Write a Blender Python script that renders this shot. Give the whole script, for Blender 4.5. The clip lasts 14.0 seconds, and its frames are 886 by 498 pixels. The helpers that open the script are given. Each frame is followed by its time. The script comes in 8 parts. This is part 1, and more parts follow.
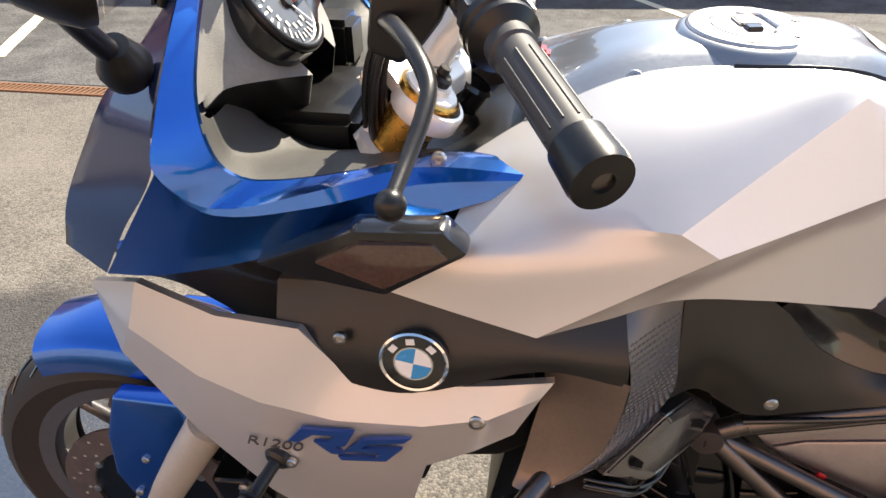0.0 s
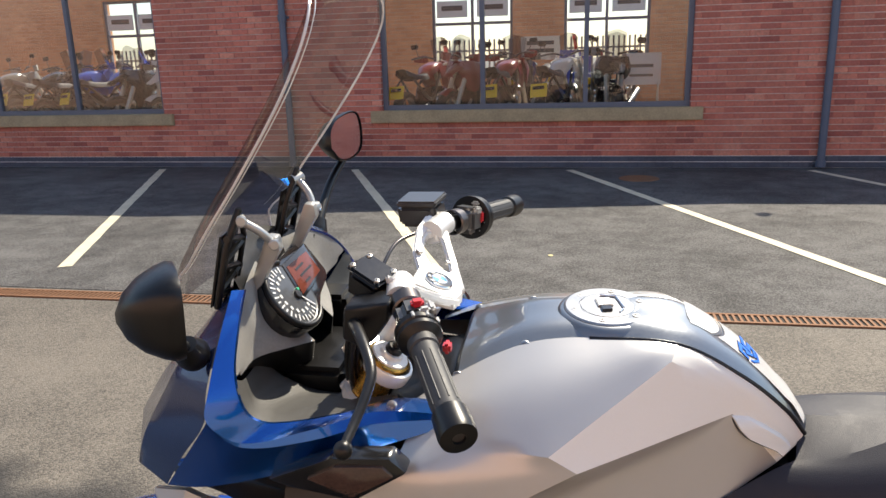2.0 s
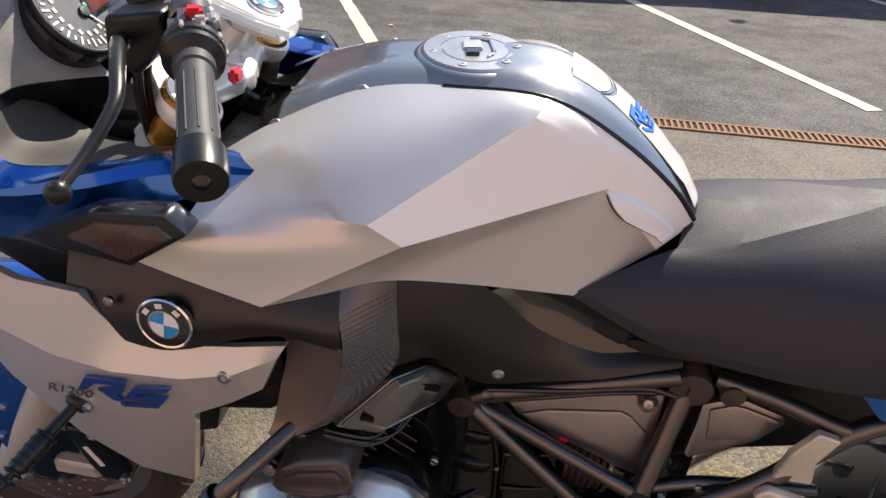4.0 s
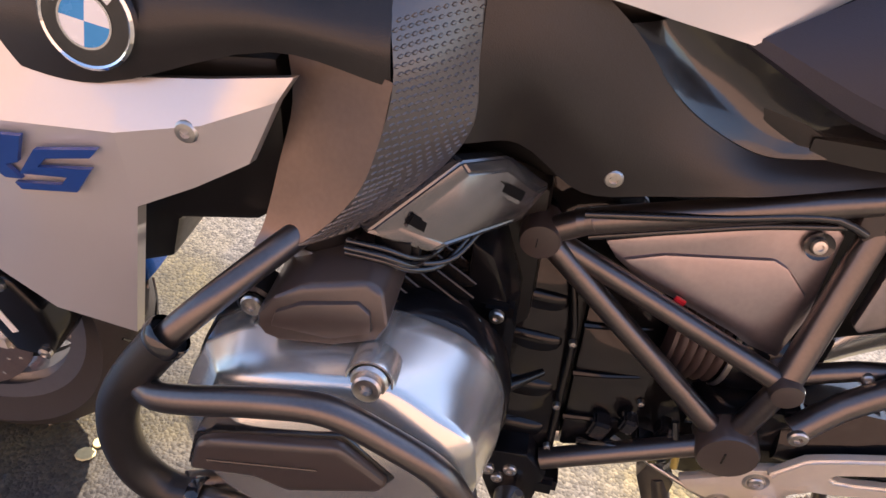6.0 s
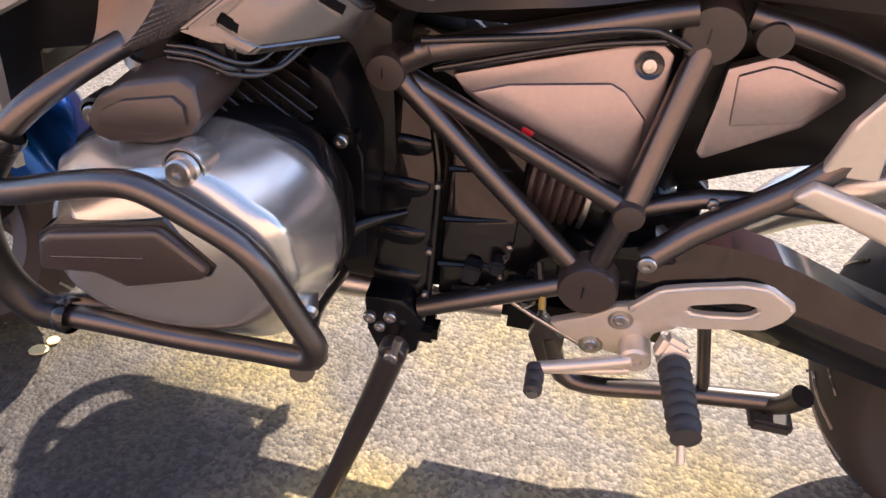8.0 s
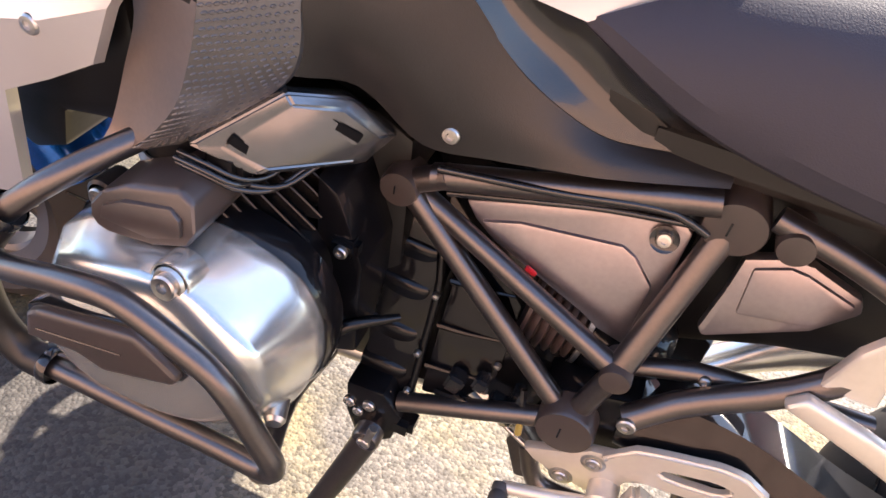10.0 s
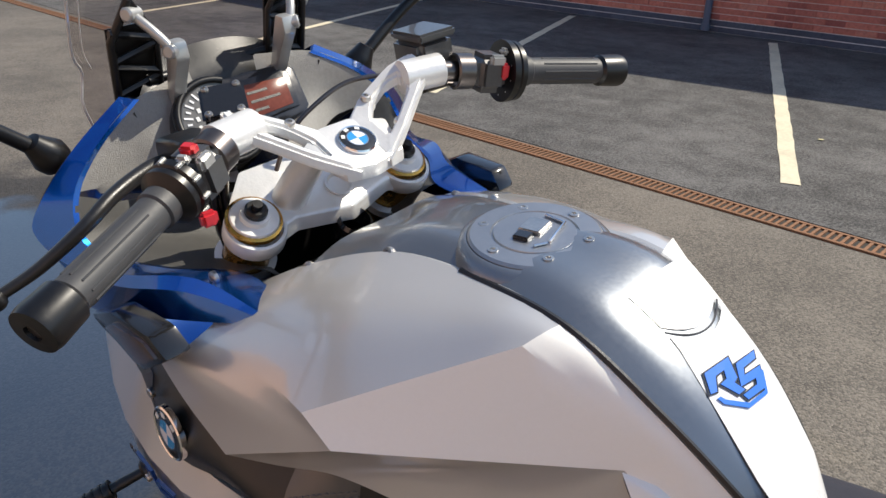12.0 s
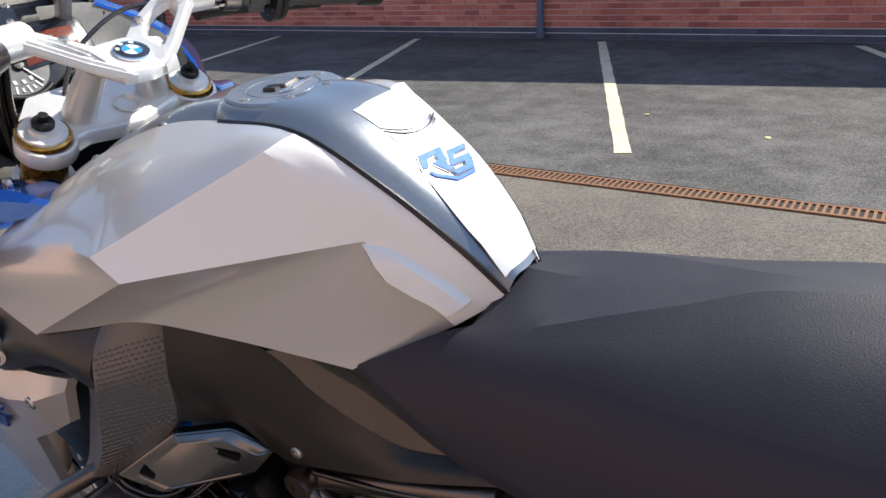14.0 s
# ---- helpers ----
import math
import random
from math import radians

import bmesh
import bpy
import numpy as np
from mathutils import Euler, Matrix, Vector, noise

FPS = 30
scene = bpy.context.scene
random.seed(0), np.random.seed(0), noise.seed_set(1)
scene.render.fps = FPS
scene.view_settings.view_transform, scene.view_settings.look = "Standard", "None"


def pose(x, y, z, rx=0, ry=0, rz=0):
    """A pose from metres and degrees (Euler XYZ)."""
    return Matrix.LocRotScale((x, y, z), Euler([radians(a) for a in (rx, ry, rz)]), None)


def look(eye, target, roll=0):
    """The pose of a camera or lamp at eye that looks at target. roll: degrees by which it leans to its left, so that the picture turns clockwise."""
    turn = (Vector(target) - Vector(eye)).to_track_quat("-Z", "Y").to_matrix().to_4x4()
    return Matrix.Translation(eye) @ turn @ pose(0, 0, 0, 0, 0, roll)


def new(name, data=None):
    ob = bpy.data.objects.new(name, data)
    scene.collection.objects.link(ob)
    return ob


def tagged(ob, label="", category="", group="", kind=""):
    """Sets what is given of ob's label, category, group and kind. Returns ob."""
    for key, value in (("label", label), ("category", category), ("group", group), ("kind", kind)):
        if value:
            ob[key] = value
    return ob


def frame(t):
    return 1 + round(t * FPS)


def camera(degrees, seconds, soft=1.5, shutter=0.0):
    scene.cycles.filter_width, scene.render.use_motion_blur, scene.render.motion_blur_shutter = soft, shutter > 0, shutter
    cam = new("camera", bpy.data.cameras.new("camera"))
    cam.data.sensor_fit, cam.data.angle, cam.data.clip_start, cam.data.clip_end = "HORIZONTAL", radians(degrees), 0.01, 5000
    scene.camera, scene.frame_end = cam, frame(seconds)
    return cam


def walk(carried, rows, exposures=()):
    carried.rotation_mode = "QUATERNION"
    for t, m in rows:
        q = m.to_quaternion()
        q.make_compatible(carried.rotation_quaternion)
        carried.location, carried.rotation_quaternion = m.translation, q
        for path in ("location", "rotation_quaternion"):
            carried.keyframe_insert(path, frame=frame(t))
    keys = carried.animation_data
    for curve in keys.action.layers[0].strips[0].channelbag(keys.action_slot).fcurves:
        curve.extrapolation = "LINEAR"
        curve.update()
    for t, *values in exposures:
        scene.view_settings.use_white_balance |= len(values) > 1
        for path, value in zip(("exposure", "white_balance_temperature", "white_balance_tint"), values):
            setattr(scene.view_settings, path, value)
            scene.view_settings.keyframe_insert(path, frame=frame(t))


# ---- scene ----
cam = camera(62.1, 14.0)
PATH = [
    (0, (-0.188, -0.761, 1.214), (-0.455, 0.978, 0.263), 0.5),
    (0.5, (-0.171, -0.876, 1.32), (-0.528, 0.92, 0.516), -1.1),
    (1, (-0.125, -0.987, 1.391), (-0.535, 0.868, 0.764), -1.6),
    (1.5, (-0.081, -1.028, 1.41), (-0.489, 0.856, 0.879), -1.6),
    (2, (-0.035, -1.021, 1.418), (-0.421, 0.876, 0.917), -1.6),
    (2.5, (0.078, -0.961, 1.395), (-0.315, 0.919, 0.839), -1.5),
    (3, (0.159, -0.93, 1.357), (-0.253, 0.9, 0.664), -1.3),
    (3.2, (0.17, -0.924, 1.343), (-0.23, 0.879, 0.577), -0.9),
    (5.3, (-0.064, -0.635, 1.085), (-0.154, 1.031, -0.019), 8.4),
    (5.5, (-0.062, -0.63, 1.038), (-0.173, 1.04, -0.057), 8.2),
    (6, (-0.012, -0.655, 0.958), (-0.179, 1.024, -0.116), 7.6),
    (6.5, (0.047, -0.691, 0.911), (-0.22, 0.999, -0.124), 6.0),
    (7, (0.085, -0.724, 0.877), (-0.284, 0.949, -0.154), 4.5),
    (7.5, (0.117, -0.745, 0.853), (-0.257, 0.898, -0.225), 4.0),
    (8, (0.189, -0.73, 0.865), (-0.073, 0.92, -0.235), 4.9),
    (8.2, (0.224, -0.729, 0.867), (0.006, 0.927, -0.233), 5.3),
    (10.3, (0.173, -0.621, 1.061), (-0.18, 0.941, -0.137), 14.1),
    (10.5, (0.16, -0.619, 1.118), (-0.219, 0.942, -0.074), 12.5),
    (11, (0.211, -0.601, 1.226), (-0.394, 0.811, -0.054), 9.4),
    (11.5, (0.308, -0.508, 1.296), (-0.741, 0.716, 0.112), 3.5),
    (12, (0.361, -0.481, 1.329), (-0.915, 0.81, 0.49), 1.4),
    (12.5, (0.465, -0.597, 1.376), (-0.862, 0.797, 0.832), -0.0),
    (13, (0.55, -0.675, 1.372), (-0.746, 0.763, 0.868), 2.0),
    (13.5, (0.59, -0.598, 1.293), (-0.653, 0.85, 0.694), -0.7),
    (14, (0.574, -0.542, 1.192), (-0.496, 0.97, 0.438), -3.6),
]
# stops and white balance as the clip's camera sets them
EXPOSE = [(0, 1.6, 7100, 8), (0.5, 1.25, 7100, 8), (1, 1.1, 7200, 8), (2, 0.98, 6950, 8), (3, 0.93, 6700, 8), (5.4, 1.5, 7000, 18), (6, 1.95, 6850, 19), (6.5, 2.15, 6900, 20), (7.5, 2.1, 6900, 18), (8.2, 2.05, 6800, 18), (10.3, 2.6, 6800, 15), (11, 1.85, 6750, 8), (11.5, 1.3, 6500, 8), (12, 0.6, 6600, 8), (13, 0.6, 6600, 8), (14, 0.88, 6350, 8)]
walk(cam, [(t, look(eye, target, roll)) for t, eye, target, roll in PATH], EXPOSE)

# ---- world, sun and exposure ----
world = bpy.data.worlds.new("sky")
scene.world = world
world.use_nodes = True
wn = world.node_tree.nodes
sky = wn.new("ShaderNodeTexSky")
sky.sky_type = "NISHITA"
sky.sun_disc = False
SUN_AWAY = Vector((0.34, 0.78, 1.0)).normalized()
sky.sun_elevation = math.asin(SUN_AWAY.z)
sky.sun_rotation = math.atan2(SUN_AWAY.x, SUN_AWAY.y)
sky.air_density, sky.dust_density, sky.ozone_density = 1.0, 0.7, 1.6
wn["Background"].inputs["Strength"].default_value = 0.115
world.node_tree.links.new(sky.outputs[0], wn["Background"].inputs["Color"])
sun_lamp = bpy.data.lights.new("sun", "SUN")
sun_lamp.energy, sun_lamp.angle, sun_lamp.color = 3.7, radians(0.6), (1.0, 0.92, 0.80)
new("sun", sun_lamp).matrix_world = look(SUN_AWAY * 40, (0, 0, 0))


# ---- materials ----
def material(name, base, rough=0.5, metal=0.0, coat=0.0, spread=0.15, scale=12.0, bump=0.0, bump_scale=80.0, wear=0.0, spec=0.5, coat_rough=0.04):
    """A surface with two scales of variation in colour and gloss, and fine relief."""
    m = bpy.data.materials.new(name)
    m.use_nodes = True
    n, l = m.node_tree.nodes, m.node_tree.links
    b = n["Principled BSDF"]
    b.inputs["Metallic"].default_value = metal
    b.inputs["Coat Weight"].default_value = coat
    b.inputs["Coat Roughness"].default_value = coat_rough
    b.inputs["Specular IOR Level"].default_value = spec
    tc = n.new("ShaderNodeTexCoord")
    big, small = n.new("ShaderNodeTexNoise"), n.new("ShaderNodeTexNoise")
    big.inputs["Scale"].default_value, small.inputs["Scale"].default_value = scale, scale * 9
    big.inputs["Detail"].default_value = small.inputs["Detail"].default_value = 4
    mixn = n.new("ShaderNodeMath")
    mixn.operation = "ADD"
    for src in (big, small):
        l.new(tc.outputs["Object"], src.inputs["Vector"])
    l.new(big.outputs["Fac"], mixn.inputs[0])
    l.new(small.outputs["Fac"], mixn.inputs[1])
    ramp = n.new("ShaderNodeMapRange")
    ramp.inputs["From Min"].default_value, ramp.inputs["From Max"].default_value = 0.6, 1.4
    ramp.inputs["To Min"].default_value, ramp.inputs["To Max"].default_value = 1 - spread, 1 + spread
    l.new(mixn.outputs[0], ramp.inputs["Value"])
    col = n.new("ShaderNodeMix")
    col.data_type, col.blend_type = "RGBA", "MULTIPLY"
    col.inputs["Factor"].default_value = 1
    col.inputs["A"].default_value = (*base, 1)
    l.new(ramp.outputs[0], col.inputs["B"])
    l.new(col.outputs["Result"], b.inputs["Base Color"])
    rr = n.new("ShaderNodeMapRange")
    rr.inputs["From Min"].default_value, rr.inputs["From Max"].default_value = 0.6, 1.4
    rr.inputs["To Min"].default_value, rr.inputs["To Max"].default_value = max(rough - 0.06 - wear, 0.02), min(rough + 0.06 + wear, 1)
    l.new(mixn.outputs[0], rr.inputs["Value"])
    l.new(rr.outputs[0], b.inputs["Roughness"])
    if bump:
        bt, bn = n.new("ShaderNodeTexNoise"), n.new("ShaderNodeBump")
        bt.inputs["Scale"].default_value, bt.inputs["Detail"].default_value = bump_scale, 6
        l.new(tc.outputs["Object"], bt.inputs["Vector"])
        bn.inputs["Strength"].default_value, bn.inputs["Distance"].default_value = bump, 0.002
        l.new(bt.outputs["Fac"], bn.inputs["Height"])
        l.new(bn.outputs["Normal"], b.inputs["Normal"])
    return m


def asphalt(name, base, wet=False, worn=0.0):
    """Tarmac: coarse chippings, patches of wear, stains and, by the motorcycle, a wet patch with shade painted into its
    tone.
    """
    m = bpy.data.materials.new(name)
    m.use_nodes = True
    n, l = m.node_tree.nodes, m.node_tree.links
    b = n["Principled BSDF"]
    tc = n.new("ShaderNodeTexCoord")
    chips = n.new("ShaderNodeTexVoronoi")
    chips.inputs["Scale"].default_value = 150
    grit, patch, stain = (n.new("ShaderNodeTexNoise") for _ in range(3))
    for tex, sc, de in ((grit, 320, 3), (patch, 0.9, 5), (stain, 4.5, 6)):
        tex.inputs["Scale"].default_value, tex.inputs["Detail"].default_value = sc, de
    for tex in (chips, grit, patch, stain):
        l.new(tc.outputs["Object"], tex.inputs["Vector"])
    tone = n.new("ShaderNodeValToRGB")
    tone.color_ramp.elements[0].position, tone.color_ramp.elements[1].position = 0.25, 0.8
    tone.color_ramp.elements[0].color = (*[c * (0.62 - 0.24 * worn) for c in base], 1)
    tone.color_ramp.elements[1].color = (*[min(c * (1.35 + 0.55 * worn), 1) for c in base], 1)
    chip_tone = n.new("ShaderNodeSeparateColor")
    l.new(chips.outputs["Color"], chip_tone.inputs[0])
    s1, s2 = n.new("ShaderNodeMath"), n.new("ShaderNodeMath")
    s1.operation = s2.operation = "MULTIPLY_ADD"
    l.new(chip_tone.outputs[0], s1.inputs[0])
    s1.inputs[1].default_value = 0.62
    l.new(patch.outputs["Fac"], s1.inputs[2])
    l.new(stain.outputs["Fac"], s2.inputs[0])
    s2.inputs[1].default_value = 0.35 + 0.45 * worn
    l.new(s1.outputs[0], s2.inputs[2])
    shift = n.new("ShaderNodeMath")
    shift.operation = "SUBTRACT"
    shift.inputs[1].default_value = 0.48 + 0.22 * worn
    l.new(s2.outputs[0], shift.inputs[0])
    l.new(shift.outputs[0], tone.inputs["Fac"])
    colour, rough = tone.outputs[0], 0.85
    b.inputs["Specular IOR Level"].default_value = 0.5
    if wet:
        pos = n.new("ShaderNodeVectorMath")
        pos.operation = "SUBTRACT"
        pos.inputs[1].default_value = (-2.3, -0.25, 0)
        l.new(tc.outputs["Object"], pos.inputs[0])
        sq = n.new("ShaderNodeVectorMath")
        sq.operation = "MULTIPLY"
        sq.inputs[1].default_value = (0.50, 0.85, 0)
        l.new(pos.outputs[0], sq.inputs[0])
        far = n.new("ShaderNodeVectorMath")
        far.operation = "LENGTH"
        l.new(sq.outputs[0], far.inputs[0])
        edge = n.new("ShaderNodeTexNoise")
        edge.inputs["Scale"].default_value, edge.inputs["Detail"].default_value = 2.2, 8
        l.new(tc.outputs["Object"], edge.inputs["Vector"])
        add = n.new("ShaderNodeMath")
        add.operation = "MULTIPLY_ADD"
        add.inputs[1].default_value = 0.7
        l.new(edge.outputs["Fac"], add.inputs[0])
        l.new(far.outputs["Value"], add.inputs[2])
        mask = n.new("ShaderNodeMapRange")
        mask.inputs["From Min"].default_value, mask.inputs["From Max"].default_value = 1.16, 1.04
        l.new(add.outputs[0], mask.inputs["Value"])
        # yellow pollen lies in drifts close to the machine
        dust, dmask, near = n.new("ShaderNodeTexNoise"), n.new("ShaderNodeMapRange"), n.new("ShaderNodeVectorMath")
        dust.inputs["Scale"].default_value, dust.inputs["Detail"].default_value = 3.2, 7
        l.new(tc.outputs["Object"], dust.inputs["Vector"])
        near.operation = "LENGTH"
        l.new(tc.outputs["Object"], near.inputs[0])
        fade = n.new("ShaderNodeMapRange")
        fade.inputs["From Min"].default_value, fade.inputs["From Max"].default_value = 1.5, 0.7
        l.new(near.outputs["Value"], fade.inputs["Value"])
        dmask.inputs["From Min"].default_value, dmask.inputs["From Max"].default_value = 0.44, 0.62
        l.new(dust.outputs["Fac"], dmask.inputs["Value"])
        both = n.new("ShaderNodeMath")
        both.operation = "MULTIPLY"
        l.new(fade.outputs[0], both.inputs[0])
        l.new(dmask.outputs[0], both.inputs[1])
        pollen = n.new("ShaderNodeMix")
        pollen.data_type, pollen.blend_type = "RGBA", "MULTIPLY"
        pollen.inputs["B"].default_value = (1.35, 1.22, 0.62, 1)
        l.new(both.outputs[0], pollen.inputs["Factor"])
        l.new(colour, pollen.inputs["A"])
        colour = pollen.outputs["Result"]
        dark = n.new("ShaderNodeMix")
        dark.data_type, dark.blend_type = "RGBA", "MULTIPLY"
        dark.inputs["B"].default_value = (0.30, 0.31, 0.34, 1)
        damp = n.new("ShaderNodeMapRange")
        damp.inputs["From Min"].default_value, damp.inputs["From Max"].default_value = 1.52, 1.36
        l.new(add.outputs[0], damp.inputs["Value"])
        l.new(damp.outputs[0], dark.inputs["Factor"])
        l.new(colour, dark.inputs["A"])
        # the water's tone is also multiplied darker and bluer, as painted shade
        soaked_shade = n.new("ShaderNodeMix")
        soaked_shade.data_type, soaked_shade.blend_type = "RGBA", "MULTIPLY"
        soaked_shade.inputs["B"].default_value = (0.45, 0.47, 0.52, 1)
        l.new(mask.outputs[0], soaked_shade.inputs["Factor"])
        l.new(dark.outputs["Result"], soaked_shade.inputs["A"])
        colour = soaked_shade.outputs["Result"]
        gloss = n.new("ShaderNodeMapRange")
        gloss.inputs["To Min"].default_value, gloss.inputs["To Max"].default_value = 0.76, 0.30
        l.new(mask.outputs[0], gloss.inputs["Value"])
        l.new(gloss.outputs[0], b.inputs["Roughness"])
        l.new(mask.outputs[0], b.inputs["Coat Weight"])
        b.inputs["Coat Roughness"].default_value, b.inputs["Coat IOR"].default_value = 0.04, 2.1
    else:
        b.inputs["Roughness"].default_value = rough
    l.new(colour, b.inputs["Base Color"])
    h = n.new("ShaderNodeMath")
    h.operation = "MULTIPLY_ADD"
    h.inputs[1].default_value = 0.5
    l.new(grit.outputs["Fac"], h.inputs[0])
    l.new(chips.outputs["Distance"], h.inputs[2])
    bump = n.new("ShaderNodeBump")
    bump.inputs["Strength"].default_value, bump.inputs["Distance"].default_value = 0.7, 0.004
    bump.invert = True
    if wet:
        calm = n.new("ShaderNodeMapRange")
        calm.inputs["To Min"].default_value, calm.inputs["To Max"].default_value = 0.7, 0.06
        l.new(mask.outputs[0], calm.inputs["Value"])
        l.new(calm.outputs[0], bump.inputs["Strength"])
    l.new(h.outputs[0], bump.inputs["Height"])
    l.new(bump.outputs["Normal"], b.inputs["Normal"])
    return m


def brickwork(name, one, two, mortar, uneven=0.5, size=1.0):
    """Stretcher-bond brick courses of 225 x 75 mm, for wall faces along x and along y."""
    m = bpy.data.materials.new(name)
    m.use_nodes = True
    n, l = m.node_tree.nodes, m.node_tree.links
    b = n["Principled BSDF"]
    tc, sep, com = n.new("ShaderNodeTexCoord"), n.new("ShaderNodeSeparateXYZ"), n.new("ShaderNodeCombineXYZ")
    l.new(tc.outputs["Object"], sep.inputs[0])
    along = n.new("ShaderNodeMath")
    along.operation = "ADD"
    l.new(sep.outputs["X"], along.inputs[0])
    l.new(sep.outputs["Y"], along.inputs[1])
    l.new(along.outputs[0], com.inputs["X"])
    l.new(sep.outputs["Z"], com.inputs["Y"])
    br = n.new("ShaderNodeTexBrick")
    br.inputs["Scale"].default_value = 1.0
    br.inputs["Brick Width"].default_value, br.inputs["Row Height"].default_value = 0.225 * size, 0.075 * size
    br.inputs["Mortar Size"].default_value, br.inputs["Mortar Smooth"].default_value = 0.005 * size, 0.2
    br.inputs["Bias"].default_value = 0.0
    br.inputs["Color1"].default_value, br.inputs["Color2"].default_value = (*one, 1), (*two, 1)
    br.inputs["Mortar"].default_value = (*mortar, 1)
    l.new(com.outputs[0], br.inputs["Vector"])
    dirt, fine = n.new("ShaderNodeTexNoise"), n.new("ShaderNodeTexNoise")
    dirt.inputs["Scale"].default_value, fine.inputs["Scale"].default_value = 1.6, 45
    dirt.inputs["Detail"].default_value = fine.inputs["Detail"].default_value = 6
    l.new(tc.outputs["Object"], dirt.inputs["Vector"])
    l.new(tc.outputs["Object"], fine.inputs["Vector"])
    su = n.new("ShaderNodeMath")
    su.operation = "ADD"
    l.new(dirt.outputs["Fac"], su.inputs[0])
    l.new(fine.outputs["Fac"], su.inputs[1])
    mr = n.new("ShaderNodeMapRange")
    mr.inputs["From Min"].default_value, mr.inputs["From Max"].default_value = 0.65, 1.35
    mr.inputs["To Min"].default_value, mr.inputs["To Max"].default_value = 1 - uneven, 1 + uneven
    l.new(su.outputs[0], mr.inputs["Value"])
    mx = n.new("ShaderNodeMix")
    mx.data_type, mx.blend_type = "RGBA", "MULTIPLY"
    mx.inputs["Factor"].default_value = 1
    l.new(br.outputs["Color"], mx.inputs["A"])
    l.new(mr.outputs[0], mx.inputs["B"])
    l.new(mx.outputs["Result"], b.inputs["Base Color"])
    b.inputs["Roughness"].default_value = 0.85
    bp = n.new("ShaderNodeBump")
    bp.invert = True
    bp.inputs["Strength"].default_value, bp.inputs["Distance"].default_value = 0.6, 0.008
    l.new(br.outputs["Fac"], bp.inputs["Height"])
    l.new(bp.outputs["Normal"], b.inputs["Normal"])
    return m


def glass(name, tint=(1, 1, 1), rough=0.0, ior=1.45, clear=0.0):
    m = bpy.data.materials.new(name)
    m.use_nodes = True
    n, l = m.node_tree.nodes, m.node_tree.links
    b = n["Principled BSDF"]
    n.remove(b)
    fr = n.new("ShaderNodeFresnel")
    fr.inputs["IOR"].default_value = ior
    tr, gl, mix = n.new("ShaderNodeBsdfTransparent"), n.new("ShaderNodeBsdfGlossy"), n.new("ShaderNodeMixShader")
    tr.inputs["Color"].default_value = (*tint, 1)
    gl.inputs["Roughness"].default_value = rough
    if clear:
        mix.inputs["Fac"].default_value = clear
    else:
        l.new(fr.outputs[0], mix.inputs["Fac"])
    l.new(tr.outputs[0], mix.inputs[1])
    l.new(gl.outputs[0], mix.inputs[2])
    l.new(mix.outputs[0], n["Material Output"].inputs["Surface"])
    return m


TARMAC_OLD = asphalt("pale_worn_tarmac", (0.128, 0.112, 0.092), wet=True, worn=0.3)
TARMAC_NEW = asphalt("dark_tarmac", (0.078, 0.075, 0.072), worn=1.0)
ROAD_PAINT = material("road_paint", (0.67, 0.595, 0.43), 0.7, spread=0.2, scale=6, bump=0.5, bump_scale=60)
RUST = material("rusted_iron", (0.23, 0.115, 0.06), 0.75, metal=0.3, spread=0.35, scale=20, bump=0.4)
DRAIN_DARK = material("drain_silt", (0.03, 0.026, 0.022), 0.9)
BRICK_RED = brickwork("red_brick", (0.60, 0.20, 0.145), (0.43, 0.125, 0.095), (0.68, 0.56, 0.50), 0.34)
BRICK_BLUE = brickwork("blue_brick", (0.085, 0.10, 0.135), (0.06, 0.07, 0.10), (0.74, 0.73, 0.72), 0.3)
BRICK_ORANGE = brickwork("orange_brick", (0.76, 0.37, 0.18), (0.66, 0.29, 0.13), (0.55, 0.40, 0.28), 0.25)
BRICK_BEHIND = brickwork("warm_brick", (0.66, 0.42, 0.31), (0.55, 0.33, 0.24), (0.66, 0.52, 0.42), 0.2)
STONE = material("sandstone_sill", (0.42, 0.34, 0.21), 0.85, spread=0.25, scale=5, bump=0.4)
FRAME_GREY = material("blue_grey_window_frame", (0.13, 0.15, 0.20), 0.45, spread=0.08)
PIPE_BLUE = material("blue_grey_downpipe", (0.10, 0.13, 0.19), 0.45, spread=0.12)
FLOOR_IN = material("showroom_floor", (0.36, 0.31, 0.27), 0.4, spread=0.2, scale=2)
PLASTER = material("pale_plaster", (0.75, 0.68, 0.58), 0.8, spread=0.06)
PANE = glass("window_glass", (0.93, 0.95, 0.96))
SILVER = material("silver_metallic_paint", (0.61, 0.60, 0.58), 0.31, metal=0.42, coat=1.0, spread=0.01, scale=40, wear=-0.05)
SILVER_DK = material("grey_metallic_paint", (0.23, 0.25, 0.275), 0.34, metal=0.75, coat=0.8, spread=0.03, scale=300)
# white that stands for the sun's reflection on the tank strip
WHITE_GLARE = material("white_sun_glare", (0.80, 0.80, 0.79), 0.3, coat=0.8, spread=0.02)
BLUE = material("blue_metallic_paint", (0.003, 0.115, 0.49), 0.22, metal=0.9, coat=1.0, spread=0.04, scale=300, wear=-0.03)
BLACK_SOFT = material("matt_black_plastic", (0.014, 0.0130, 0.0128), 0.35, metal=0.0, spread=0.14, scale=30, bump=0.12, bump_scale=900, spec=0.5)
BLACK_DEEP = material("black_control_plastic", (0.006, 0.0056, 0.0056), 0.35, spread=0.15, scale=30, spec=0.45)
BLACK_GRAIN = material("grained_black_plastic", (0.055, 0.051, 0.049), 0.34, coat=0.5, coat_rough=0.29, spread=0.1, spec=0.9, wear=-0.02)
